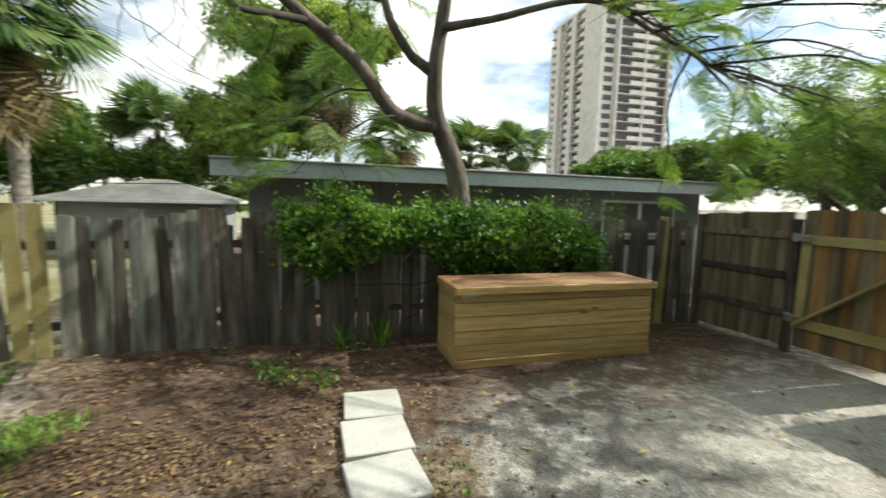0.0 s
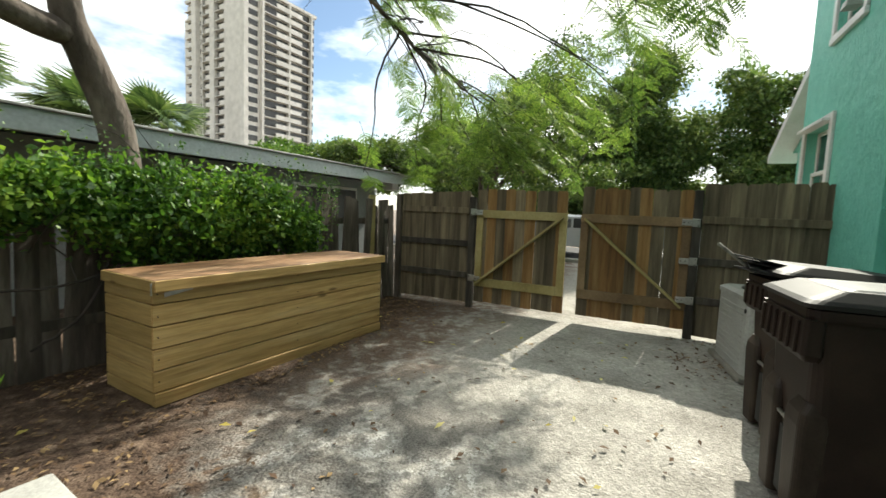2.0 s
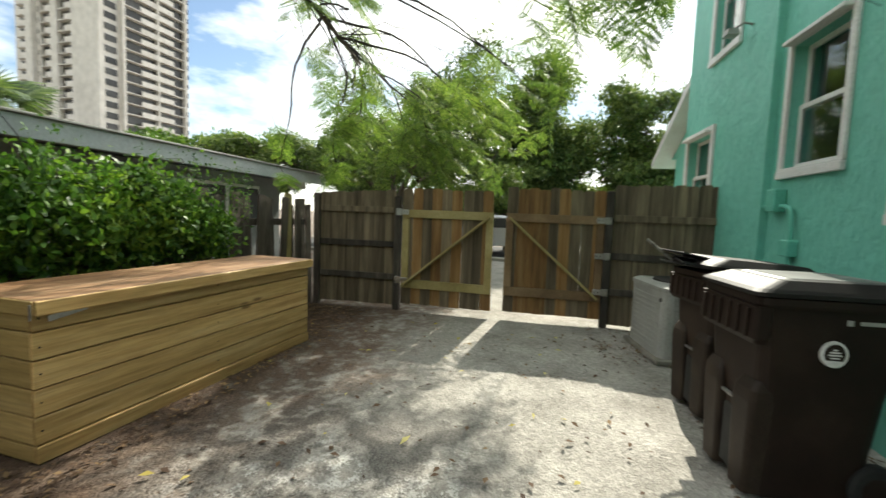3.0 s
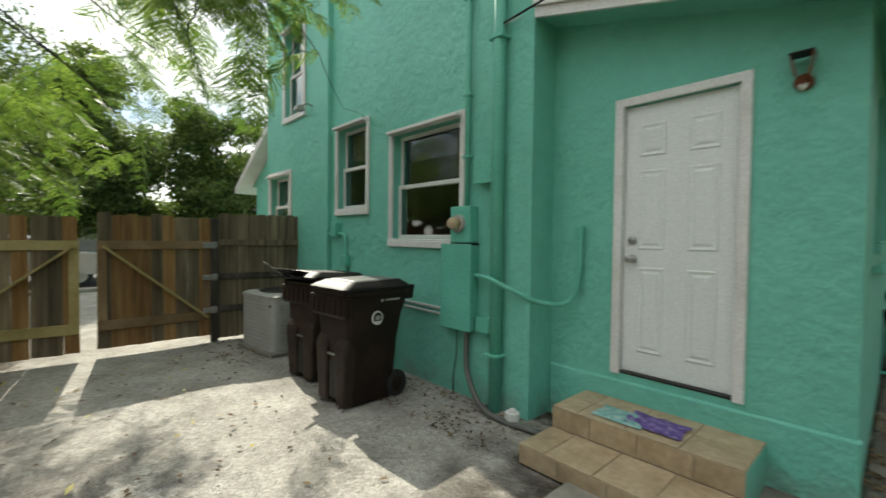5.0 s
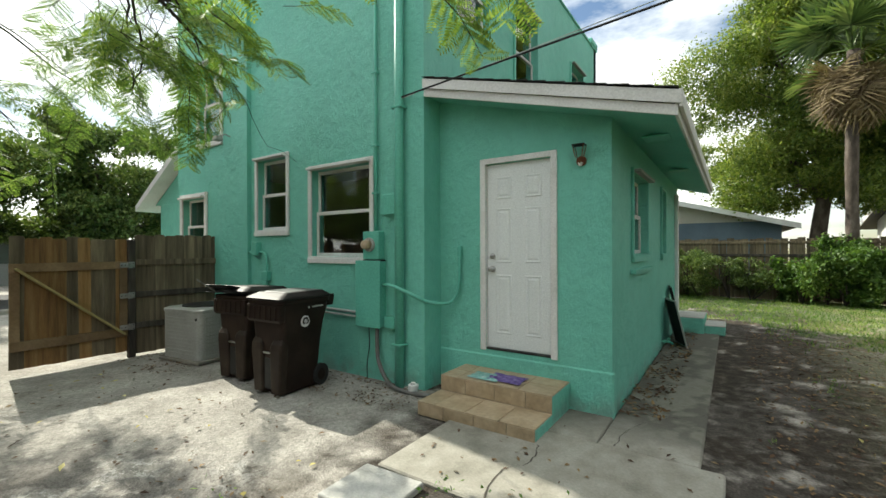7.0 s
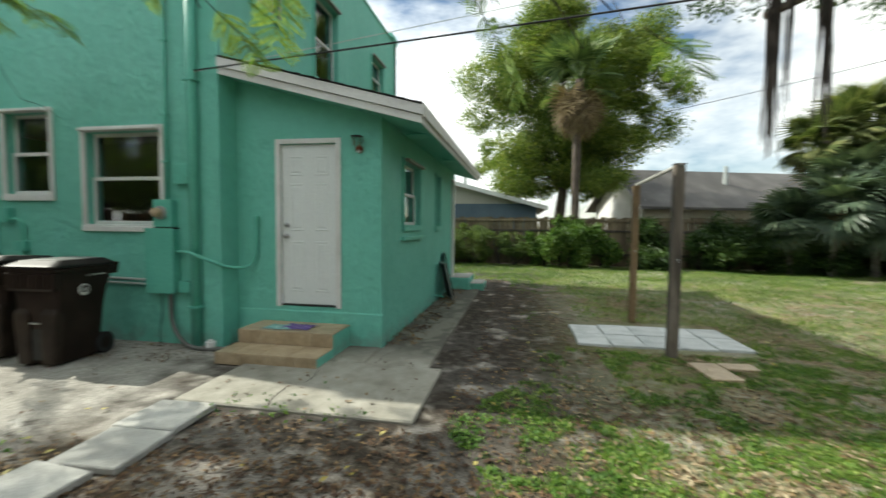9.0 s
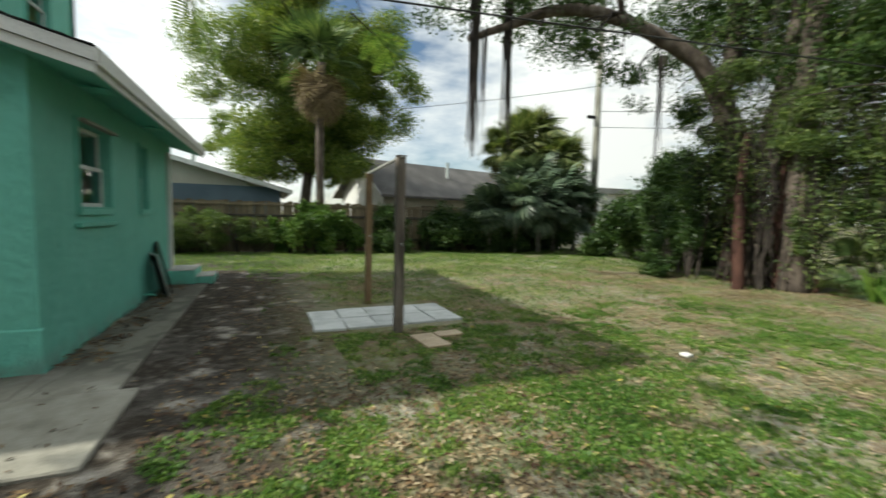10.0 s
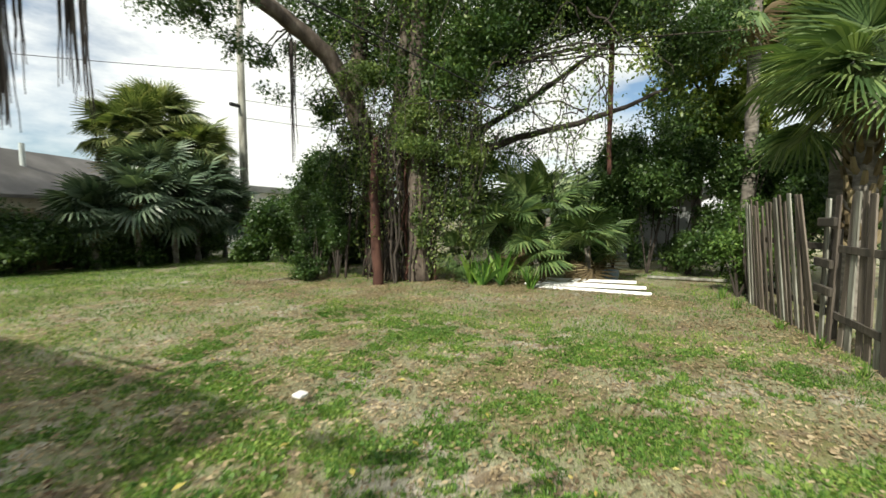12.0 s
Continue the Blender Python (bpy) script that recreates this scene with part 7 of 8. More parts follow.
broad_tree("street_tree", (18.6, -2.4, 0), 2.2, [(18.0, -1.6, 4.9, 1.7, 1.2), (18.8, -3.4, 4.4, 1.9, 1.4), (18.4, -1.8, 3.2, 1.7, 1.0), (19.5, -5.4, 4.4, 2.2, 1.6), (19.6, -1.2, 2.2, 1.8, 0.9), (19.6, -4.6, 2.4, 1.9, 1.0)], 1300, 0.15, LEAF_OLIVE, "dark-leaved street tree beside the house", 105, r0=0.2)
broad_tree("street_tree", (19.4, 10.5, 0), 2.2, [(19.2, 10.5, 4.6, 2.0, 1.4), (18.6, 8.2, 3.8, 1.9, 1.3), (19.4, 12.8, 3.8, 2.0, 1.3), (19.0, 9.6, 2.8, 1.9, 0.9), (18.0, 15.0, 3.4, 2.0, 1.3)], 1300, 0.15, LEAF_OLIVE, "green street tree past the fence corner", 106, r0=0.2)
broad_tree("tree", (11.2, 5.6, 0), 1.5, [(10.6, 5.0, 2.7, 1.3, 0.8), (11.6, 6.3, 3.2, 1.5, 0.9), (10.8, 4.0, 3.5, 1.3, 0.9), (11.8, 3.4, 2.6, 1.2, 0.7), (10.4, 6.6, 2.4, 1.0, 0.6)], 1300, 0.11, LEAF_OLIVE, "low-branched tree just outside the gates", 107, r0=0.14, narrow=0.6)

# rear of the yard
broad_tree("tree", (-3.2, -15.6, 0), 3.4, [(-1.8, -15.4, 5.0, 1.9, 1.6), (-4.6, -15.8, 4.8, 2.1, 1.6), (-2.4, -15.2, 7.6, 2.1, 1.7), (-4.6, -15.6, 8.4, 2.2, 1.7), (-6.3, -15.8, 7.2, 1.7, 1.3), (-3.0, -15.4, 10.2, 2.2, 1.6), (-6.4, -15.2, 9.6, 2.0, 1.5), (-1.2, -17.5, 4.4, 1.7, 1.3), (-2.3, -15.6, 3.7, 1.8, 1.2), (-4.4, -15.7, 3.5, 1.9, 1.1), (-3.4, -15.2, 6.2, 2.1, 1.5), (-5.6, -15.9, 5.9, 1.6, 1.3), (-1.6, -15.3, 8.9, 1.7, 1.4)], 1500, 0.115, LEAF_YELLOW, "large leafy tree behind the rear fence", 108, r0=0.25)
palm("fan_palm", (-3.5, -12.15, 0), 7.0, 1.2, 28, "slim fan palm with hanging dead fronds before the rear fence", 207, dead=60, trunk=0.15, bark=BARK)


def bush(name, at, clumps, per, leaf, mat, label, seed, tight=0.2):
    rng = np.random.default_rng(seed)
    ob = thing(name, at, label, "bush")
    local = [(x - at[0], y - at[1], z, rx, rz) for x, y, z, rx, rz in clumps]
    prng = random.Random(seed)
    bm = bmesh.new()
    for c in local:
        for _ in range(4):
            e = Vector(c[:3]) + Vector((prng.uniform(-1, 1) * c[3] * 0.6, prng.uniform(-1, 1) * c[3] * 0.6, c[4] * 0.3))
            b = Vector((c[0] * 0.8, c[1] * 0.8, -0.05))
            tube([b, b.lerp(e, 0.5) + Vector((prng.uniform(-0.1, 0.1), prng.uniform(-0.1, 0.1), 0.05)), e], [0.025, 0.018, 0.006], 5, bm)
    part("stem", bm, TWIG, ob)
    v, f = leaves(clump_points(local, per, rng, tight, (0.2, 1.0)), leaf, rng, 0.25)
    part("foliage", raw_mesh("foliage", v, f), mat, ob)
    return ob


bush("bush", (-3.0, -11.9, 0), [(-2.2, -11.8, 0.8, 0.55, 0.7), (-2.9, -11.8, 1.25, 0.7, 0.85), (-4.0, -11.9, 1.0, 0.7, 0.8), (-4.7, -12.0, 0.5, 0.5, 0.5), (-3.3, -11.6, 0.5, 0.6, 0.45)], 4830, 0.115, LEAF_MID, "glossy green bush against the rear fence", 301)
bush("bush", (0.0, -12.1, 0), [(0.2, -12.0, 0.8, 0.8, 0.55), (-0.8, -12.0, 0.9, 0.7, 0.6), (1.4, -12.1, 0.7, 0.8, 0.6), (-1.5, -12.1, 0.6, 0.7, 0.5), (2.3, -12.1, 0.6, 0.7, 0.5), (0.6, -12.2, 1.2, 0.7, 0.4)], 3600, 0.065, LEAF_OLIVE, "thin flowering bush along the rear fence", 302)
bush("bush", (-8.6, -12.0, 0), [(-5.6, -12.0, 0.8, 0.8, 0.8), (-6.6, -11.9, 0.95, 0.9, 0.95), (-7.6, -12.0, 0.8, 0.8, 0.8), (-8.8, -12.0, 1.0, 1.0, 1.0), (-10.0, -12.1, 1.0, 1.0, 1.0), (-11.4, -12.2, 0.9, 1.0, 0.9), (-12.8, -12.4, 0.9, 1.1, 0.9), (-14.4, -12.4, 1.0, 1.1, 1.0), (-11.4, -11.5, 0.7, 0.9, 0.7), (-12.7, -11.5, 0.7, 0.9, 0.7), (-14.0, -11.7, 0.7, 0.9, 0.8)], 2989, 0.121, LEAF_DARK, "dark shrubbery along the rear fence", 303)
for i, (x, y, h, s) in enumerate(((-12.0, -12.6, 4.6, 0.95), (-13.3, -13.0, 5.3, 1.0), (-14.9, -12.9, 4.4, 0.95), (-14.0, -11.8, 4.1, 0.9))):
    palm("fan_palm", (x, y, 0), h, s, 84, "bushy fan palm with yellowing lower fronds", 210 + i, dead=30, mat=LEAF_GOLD, low=-0.9, blades=26, width=0.05)
for i, (x, y, h, s) in enumerate(((-10.3, -11.3, 1.7, 0.85), (-11.3, -10.9, 2.3, 0.95), (-12.4, -10.8, 2.0, 0.9), (-13.4, -11.1, 2.5, 0.95), (-14.6, -11.2, 2.0, 0.9), (-12.2, -11.5, 3.1, 0.95), (-13.9, -11.7, 3.0, 0.95))):
    palm("palmetto", (x, y, 0), h, s, 72, "grey-green clumping palmetto at the lawn's edge", 220 + i, mat=LEAF_SILVER, dead=14, trunk=0.10, low=-1.2, blades=18, width=0.075)
bush("bush", (-14.7, -8.6, 0), [(-14.6, -9.0, 1.2, 1.1, 1.2), (-14.2, -7.4, 1.4, 1.2, 1.4), (-15.6, -8.0, 2.0, 1.2, 1.5), (-14.8, -5.8, 1.6, 1.3, 1.6)], 2989, 0.135, LEAF_DARK, "dark leafy shrub beside the utility pole", 304)
bush("bush", (-11.8, -3.7, 0), [(-11.5, -3.7, 0.35, 0.5, 0.4), (-12.0, -4.1, 1.1, 0.5, 0.8), (-12.3, -3.5, 2.2, 0.5, 0.9), (-12.6, -4.6, 0.9, 0.6, 0.8), (-12.2, -3.1, 2.9, 0.45, 0.5), (-12.6, -5.2, 1.9, 0.5, 0.6), (-12.7, -4.2, 2.6, 0.5, 0.7), (-12.0, -3.3, 1.2, 0.35, 0.7), (-13.4, -5.4, 1.0, 0.7, 1.0), (-13.6, -3.4, 1.6, 0.7, 1.4)], 5200, 0.08, LEAF_DARK, "vine-hung shrub beside the banyan", 305)
bush("bush", (-17.4, 3.4, 0), [(-17.0, 1.2, 1.2, 1.1, 1.2), (-17.6, 2.8, 1.9, 1.3, 1.7), (-17.4, 4.6, 1.7, 1.3, 1.5), (-17.8, 6.4, 1.8, 1.3, 1.6), (-18.2, 3.4, 3.2, 1.2, 1.1), (-16.6, 5.2, 0.8, 0.9, 0.8), (-17.6, -0.6, 1.4, 1.2, 1.3), (-16.2, 2.4, 0.6, 0.8, 0.6), (-17.0, 8.0, 2.0, 1.4, 1.6), (-16.4, 4.0, 2.9, 0.9, 1.0), (-16.8, 6.8, 3.2, 1.1, 1.0), (-15.6, 7.4, 1.8, 1.1, 1.4), (-18.0, 5.0, 3.4, 1.1, 0.9)], 3200, 0.11, LEAF_DARK, "tall dark hedge closing the yard", 306)
bush("bush", (-13.4, 5.6, 0), [(-13.3, 5.5, 0.7, 0.5, 0.6), (-12.9, 5.7, 1.3, 0.4, 0.4), (-13.9, 5.8, 1.4, 0.7, 0.8)], 4024, 0.081, LEAF_MID, "vine growing over the fence end", 307)
broad_tree("tree", (-19.6, 5.4, 0), 4.0, [(-19.0, 4.6, 6.4, 1.6, 1.6), (-19.6, 6.4, 7.6, 1.8, 1.8), (-19.4, 3.8, 8.4, 1.5, 1.4), (-19.0, 5.8, 5.0, 1.4, 1.2), (-18.6, 7.6, 6.2, 1.6, 1.6)], 900, 0.198, LEAF_YELLOW, "tall yellow-green tree past the hedge", 109)
palm("fan_palm", (-11.8, 6.75, 0), 3.4, 0.95, 44, "fan palm with pale leaf boots behind the fence", 230, mat=LEAF_PALM, dead=0, trunk=0.14, boots=True, low=-0.7, blades=34, width=0.036)
palm("fan_palm", (-13.2, 6.9, 0), 4.3, 1.0, 30, "straight-trunked fan palm behind the fence", 231, dead=10, trunk=0.17)
palm("fan_palm", (-17.0, 6.2, 0), 7.2, 1.2, 30, "tall fan palm past the hedge", 232, dead=14, trunk=0.15)
for i, (x, y, h, s, n) in enumerate(((-13.6, 0.7, 1.0, 0.85, 22), (-13.9, 2.6, 0.9, 0.85, 20), (-14.2, 1.6, 1.6, 0.95, 20), (-13.5, -0.3, 1.6, 0.8, 18), (-13.4, 1.5, 0.6, 0.75, 16), (-14.4, 0.3, 2.0, 0.9, 18), (-12.9, -0.2, 0.5, 0.6, 12))):
    palm("palmetto", (x, y, 0), h, s, n, "low fan palm growing at the banyan's foot", 240 + i, mat=LEAF_PALM, dead=6, trunk=0.07, low=-0.6)


def banyan():
    rng, prng = np.random.default_rng(77), random.Random(77)
    ob = thing("banyan_tree", (-12.5, -1.6, 0), "banyan with several trunks, red-brown aerial roots and dark crown", "tree")
    o = Vector((-12.5, -1.6, 0))

    def loc(points):
        return [Vector(p) - o for p in points]

    def limb(name, points, r0, r1, mat, sides=10, wob=0.02, label=""):
        pts = curve_points(loc(points), 5, wob, prng)
        return part(name, tube(pts, taper(len(pts), r0, r1), sides), mat, ob, label, True)

    limb("trunk", [(-12.5, -1.2, -0.1), (-12.5, -1.25, 1.5), (-12.55, -1.3, 3.2), (-12.5, -1.25, 5.2), (-12.7, -1.1, 7.5), (-13, -0.8, 9.5)], 0.34, 0.16, BARK, 12)
    limb("trunk", [(-12.9, -2.6, -0.1), (-12.8, -2.7, 1.8), (-12.6, -2.9, 3.6), (-12.4, -3.1, 4.6), (-12.6, -3.0, 6.2), (-12.8, -3.2, 8.5)], 0.34, 0.17, BARK, 12)
    limb("trunk", [(-13.2, -1.9, -0.1), (-13.2, -1.9, 2.4), (-13.3, -1.8, 5.0), (-13.2, -2.2, 8.0)], 0.34, 0.16, TWIG, 10)
    limb("trunk", [(-12.9, -2.2, 3.0), (-12.8, -1.9, 5.0), (-12.6, -1.6, 6.5), (-12.5, -1.5, 8.8)], 0.20, 0.12, BARK, 10)
    limb("limb", [(-12.6, -2.8, 3.7), (-11.9, -3.0, 4.9), (-11.2, -3.2, 5.6), (-9.8, -3.9, 6.4), (-8.4, -4.4, 6.6), (-7.2, -4.9, 6.2), (-6.2, -5.2, 5.8)], 0.27, 0.07, BARK, 10)
    limb("limb", [(-9.8, -3.9, 6.4), (-8.8, -3.4, 7.3), (-7.2, -3.0, 7.8)], 0.09, 0.03, BARK, 8)
    limb("limb", [(-12.6, -1.4, 2.3), (-13.0, -0.7, 2.9), (-14.0, 0.8, 3.6), (-14.4, 2.6, 4.0), (-14.8, 4.2, 4.6)], 0.14, 0.04, TWIG, 8)
    limb("limb", [(-12.7, -1.4, 2.6), (-13.2, -0.5, 3.4), (-14.3, 1.4, 4.8), (-14.8, 3.0, 6.0)], 0.12, 0.04, TWIG, 8)
    limb("aerial_root", [(-11.5, -1.75, -0.1), (-11.55, -1.85, 1.2), (-11.7, -2.0, 2.4), (-12.3, -2.3, 3.6)], 0.13, 0.09, RED_ROOT, 10, 0.025, "thick red-brown aerial root")
    limb("aerial_root", [(-14.3, 3.0, 2.6), (-14.3, 3.0, 4.0), (-14.4, 3.0, 7.4)], 0.05, 0.07, RED_ROOT, 8, 0.015, "hanging red-brown root")
    for k in range(80):
        a = prng.uniform(0, 2 * math.pi)
        hub = prng.choice(((-12.5, -1.2, 0.36), (-12.8, -2.6, 0.34), (-12.2, -2.0, 0.5), (-12.3, -1.5, 0.45), (-13.0, -2.2, 0.6)))
        x, y = hub[0] + hub[2] * math.cos(a), hub[1] + hub[2] * math.sin(a)
        top = prng.uniform(1.6, 4.4)
        limb("aerial_root", [(x + prng.uniform(-0.12, 0.12), y + prng.uniform(-0.12, 0.12), -0.05), (x, y, top * 0.4), (x + prng.uniform(-0.1, 0.1), y + prng.uniform(-0.1, 0.1), top * 0.75), (hub[0] + 0.7 * (x - hub[0]), hub[1] + 0.7 * (y - hub[1]), top)], prng.uniform(0.008, 0.04), prng.uniform(0.008, 0.03), prng.choice((RED_ROOT, TWIG, PALE_ROOT, TWIG)), 6, 0.05)
    # bundles of thin roots that hang free from the long limb
    for x, y, z0, z1, n in ((-6.35, -5.15, 6.9, 2.9, 24), (-7.15, -4.9, 7.0, 3.6, 16), (-6.6, -5.1, 6.1, 3.4, 5), (-10.8, -3.6, 5.6, 2.7, 6), (-8.0, -6.4, 6.5, 3.4, 6)):
        for k in range(n):
            dx, dy = prng.gauss(0, 0.07), prng.gauss(0, 0.07)
            limb("hanging_root", [(x + dx, y + dy, z0), (x + dx * 0.8, y + dy * 0.8, (z0 + z1) / 2 + prng.uniform(-0.2, 0.2)), (x + dx * 1.3, y + dy * 1.3, z1 + abs(prng.gauss(0, 0.5)))], prng.uniform(0.015, 0.032), 0.006, TWIG, 5, 0.012)
    crown = [(-12.8, -1.5, 7.8, 2.2, 1.5), (-13.4, 1.0, 6.6, 2.0, 1.5), (-14.0, 3.0, 6.6, 2.0, 1.4), (-12.4, -3.6, 7.6, 1.8, 1.3), (-14.2, -1.0, 5.6, 1.6, 1.2), (-13.6, 1.8, 8.4, 2.2, 1.5), (-12.2, -0.2, 9.2, 2.2, 1.4),
             (-14.6, 4.6, 5.6, 1.4, 1.2), (-12.6, -4.4, 4.6, 0.9, 0.7), (-13.2, -3.8, 3.6, 0.9, 0.7), (-12.4, 0.4, 5.6, 1.2, 0.9), 
             (-12.2, 0.2, 4.6, 0.9, 0.8), (-13.3, -0.6, 2.0, 0.8, 0.9),
             (-15.4, -2.2, 4.6, 1.5, 1.5), (-15.6, -0.8, 3.4, 1.2, 1.1), (-14.8, -3.8, 3.0, 1.2, 1.2), (-15.0, -2.6, 2.0, 1.4, 1.2), (-14.6, 0.6, 6.2, 1.5, 1.1), (-13.6, -3.0, 6.4, 1.4, 1.1), (-13.2, -1.4, 5.4, 1.0, 0.8)]
    local = [(x - o.x, y - o.y, z, a, b) for x, y, z, a, b in crown]
    v1 = leaves(clump_points(local, 1150, rng, 0.24, (0.25, 1.0)), 0.10, rng, 0.25)
    thin = [(-9.6, -4.6, 7.2, 1.5, 0.9), (-7.4, -4.4, 7.4, 1.6, 0.9), (-6.0, -5.0, 6.6, 1.2, 0.8), (-8.2, -6.0, 7.6, 1.5, 0.9), (-5.2, -3.6, 7.8, 1.5, 0.8), (-10.6, -4.2, 5.2, 0.8, 0.6), (-8.6, -3.6, 5.6, 0.8, 0.5), (-9.8, -6.6, 6.8, 1.4, 0.9)]
    local = [(x - o.x, y - o.y, z, a, b) for x, y, z, a, b in thin]
    v2 = leaves(clump_points(local, 520, rng, 0.22, (0.2, 1.0)), 0.095, rng, 0.25)
    part("crown", raw_mesh("crown", *join(v1, v2)), LEAF_DARK, ob)
    fringe = [(-12.1, -0.6, 3.3, 0.8, 0.4), (-11.9, -1.0, 3.9, 0.7, 0.4), (-12.0, -2.4, 4.9, 0.7, 0.5), (-12.2, 0.2, 3.0, 0.5, 0.25), (-12.0, -0.9, 1.2, 0.3, 0.5)]
    local = [(x - o.x, y - o.y, z, a, b) for x, y, z, a, b in fringe]
    part("sprig", raw_mesh("sprig", *leaves(clump_points(local, 1500, rng, 0.2, (0.2, 1.0)), 0.075, rng, 0.25)), LEAF_OLIVE, ob, "pale yellowing sprigs")
    bm = bmesh.new()
    for _ in range(60):
        c = prng.choice(crown[:8] + thin)
        e = Vector(c[:3]) + Vector((prng.gauss(0, 0.5) * c[3], prng.gauss(0, 0.5) * c[3], prng.gauss(0, 0.4) * c[4]))
        b = Vector(c[:3]).lerp(Vector((-12.6, -1.5, 5.0)) if c in crown else Vector((c[0] - 0.6, c[1] + 0.5, 6.4)), 0.7)
        pts = curve_points(loc([b, b.lerp(e, 0.5) + Vector((0, 0, 0.15)), e]), 4, 0.03, prng)
        tube(pts, taper(len(pts), 0.03, 0.008), 5, bm)
    drape = []
    for _ in range(170):
        a = Vector((prng.uniform(-14.2, -11.6), prng.uniform(-3.6, 3.2), prng.uniform(3.4, 7.4)))
        e = a + Vector((prng.uniform(-0.2, 1.3), prng.gauss(0, 0.8), prng.uniform(-2.2, 0.2)))
        pts = curve_points(loc([a, a.lerp(e, 0.5) + Vector((0, 0, 0.3)), e]), 5, 0.05, prng)
        tube(pts, taper(len(pts), 0.02, 0.005), 5, bm)
        drape += [tuple(p + Vector((prng.gauss(0, 0.15), prng.gauss(0, 0.15), prng.gauss(0, 0.12)))) for p in pts[3:] for _ in range(7)]
    for _ in range(240):
        x, y = prng.gauss(-12.5, 0.45), prng.uniform(-3.2, 0.4)
        z1 = prng.uniform(2.0, 5.2)
        pts = curve_points(loc([(x, y, z1), (x + prng.gauss(0.1, 0.1), y + prng.gauss(0, 0.1), z1 - 0.7), (x + prng.gauss(0.1, 0.15), y + prng.gauss(0, 0.15), max(0.1, z1 - prng.uniform(1.0, 2.4)))]), 5, 0.04, prng)
        tube(pts, taper(len(pts), 0.010, 0.004), 4, bm)
        drape += [tuple(p + Vector((prng.gauss(0, 0.1), prng.gauss(0, 0.1), prng.gauss(0, 0.1)))) for p in pts[2:] for _ in range(6)]
    tagged(part("branch", bm, TWIG, ob), kind="stuff")
    part("vine", raw_mesh("vine", *leaves(np.array(drape), 0.085, rng, 0.2)), LEAF_OLIVE, ob, "straggling vine leaves over the trunks")


banyan()


# ---- grass, weeds and fallen leaves ----
def lawn_weight(x, y):
    v = 0.5 + 0.22 * noise.noise((x * 0.45, y * 0.45, 1.7)) + 0.36 * noise.noise((x * 1.3, y * 1.3, 4.2)) + 0.42 * noise.noise((x * 3.4, y * 3.4, 6.2)) + 0.35 * noise.noise((x * 9.0, y * 9.0, 2.2))
    if x > -1.2 - 0.5 * noise.noise((y, 0, 0)) and y > -7:
        v -= 0.75
    if -2.4 < x and -6.5 < y < 0.5:
        v -= 0.35
    if y < -5:
        v += 0.25
    if x < -10:
        v -= 0.15
    return v


def shadow_free(x, y):
    return not (-0.9 < x < 9 and -7.2 < y < 1.7) and not (-4.3 < x < -2.1 and -2.4 < y < -0.8)


def scatter_ground(name, label, count, box, weight, template, size, mat, seed, flat, z=0.0, category="grass", lay=False):
    rng = np.random.default_rng(seed)
    pts = []
    while len(pts) < count:
        x, y = rng.uniform(box[0], box[1]), rng.uniform(box[2], box[3])
        if rng.uniform() < weight(x, y) and shadow_free(x, y):
            pts.append((x, y, z))
    at = np.array(pts)
    for k in range(len(at)):
        x, y = at[k, 0], at[k, 1]
        h = 0.022 * noise.noise((x * 0.8, y * 0.8, 0.3)) + 0.05 * noise.noise((x * 0.2, y * 0.2, 5.0)) * min(1, max(0, (-1.5 - x) / 3))
        h += 0.10 * min(1, max(0, (y - 4.6) / 1.2)) * min(1, max(0, (2.0 - x) / 2.5)) * (1 if x > -6 else 0.3)
        at[k, 2] += h
    s = size * rng.uniform(0.55, 1.3, len(at))
    v, f = spread(*template, turns(len(at), rng, flat) * s[:, None, None], at)
    return tagged(part(name, raw_mesh(name, v, f), mat), label, category, kind="stuff")


def smooth01(v, a, b):
    return min(1.0, max(0.0, (v - a) / (b - a)))


def strip(x, y):
    return 0.06 if x > -3.2 and y < 0.5 else (0.4 if x > -2.8 and y < 1.6 else 1.0)


near_lawn = (-9.5, -0.9, -1.5, 6.4)
far_lawn = (-18, 2.0, -12.4, 6.4)
lawn = lambda x, y: smooth01(lawn_weight(x, y), 0.30, 0.66)
TUFT = ([(-0.07, 0, 0), (0.07, 0, 0), (0.045, 0.16, 0.55), (-0.02, 0.45, 0.95)], [(0, 1, 2, 3)])
WEED = ([(0, 0, 0.1), (0.40, 0.45, 0.35), (0, 1, 0.25), (-0.40, 0.45, 0.35)], [(0, 1, 2, 3)])
FLAT_LEAF = ([(0, -0.5, 0.03), (0.24, 0, 0.14), (0, 0.5, 0.03), (-0.24, 0, 0.10)], [(0, 1, 2, 3)])
scatter_ground("lawn_grass", "short patchy green lawn grass", 150000, near_lawn, lambda x, y: lawn(x, y) * (1.0 if x < -1.6 else 0.5), TUFT, 0.040, LEAF_GRASS, 11, 0.6)
scatter_ground("lawn_grass", "short patchy green lawn grass", 130000, far_lawn, lambda x, y: lawn(x, y) * (0.25 if near_lawn[0] < x < near_lawn[1] and y > -1.5 else 1), TUFT, 0.058, LEAF_GRASS, 12, 0.6)
scatter_ground("lawn_weed", "low broad-leaved weeds in the lawn", 60000, (-9, -1.0, -1.0, 5.4), lambda x, y: smooth01(lawn_weight(x, y), 0.42, 0.75), WEED, 0.036, LEAF_GRASS, 13, 0.72, category="weeds")
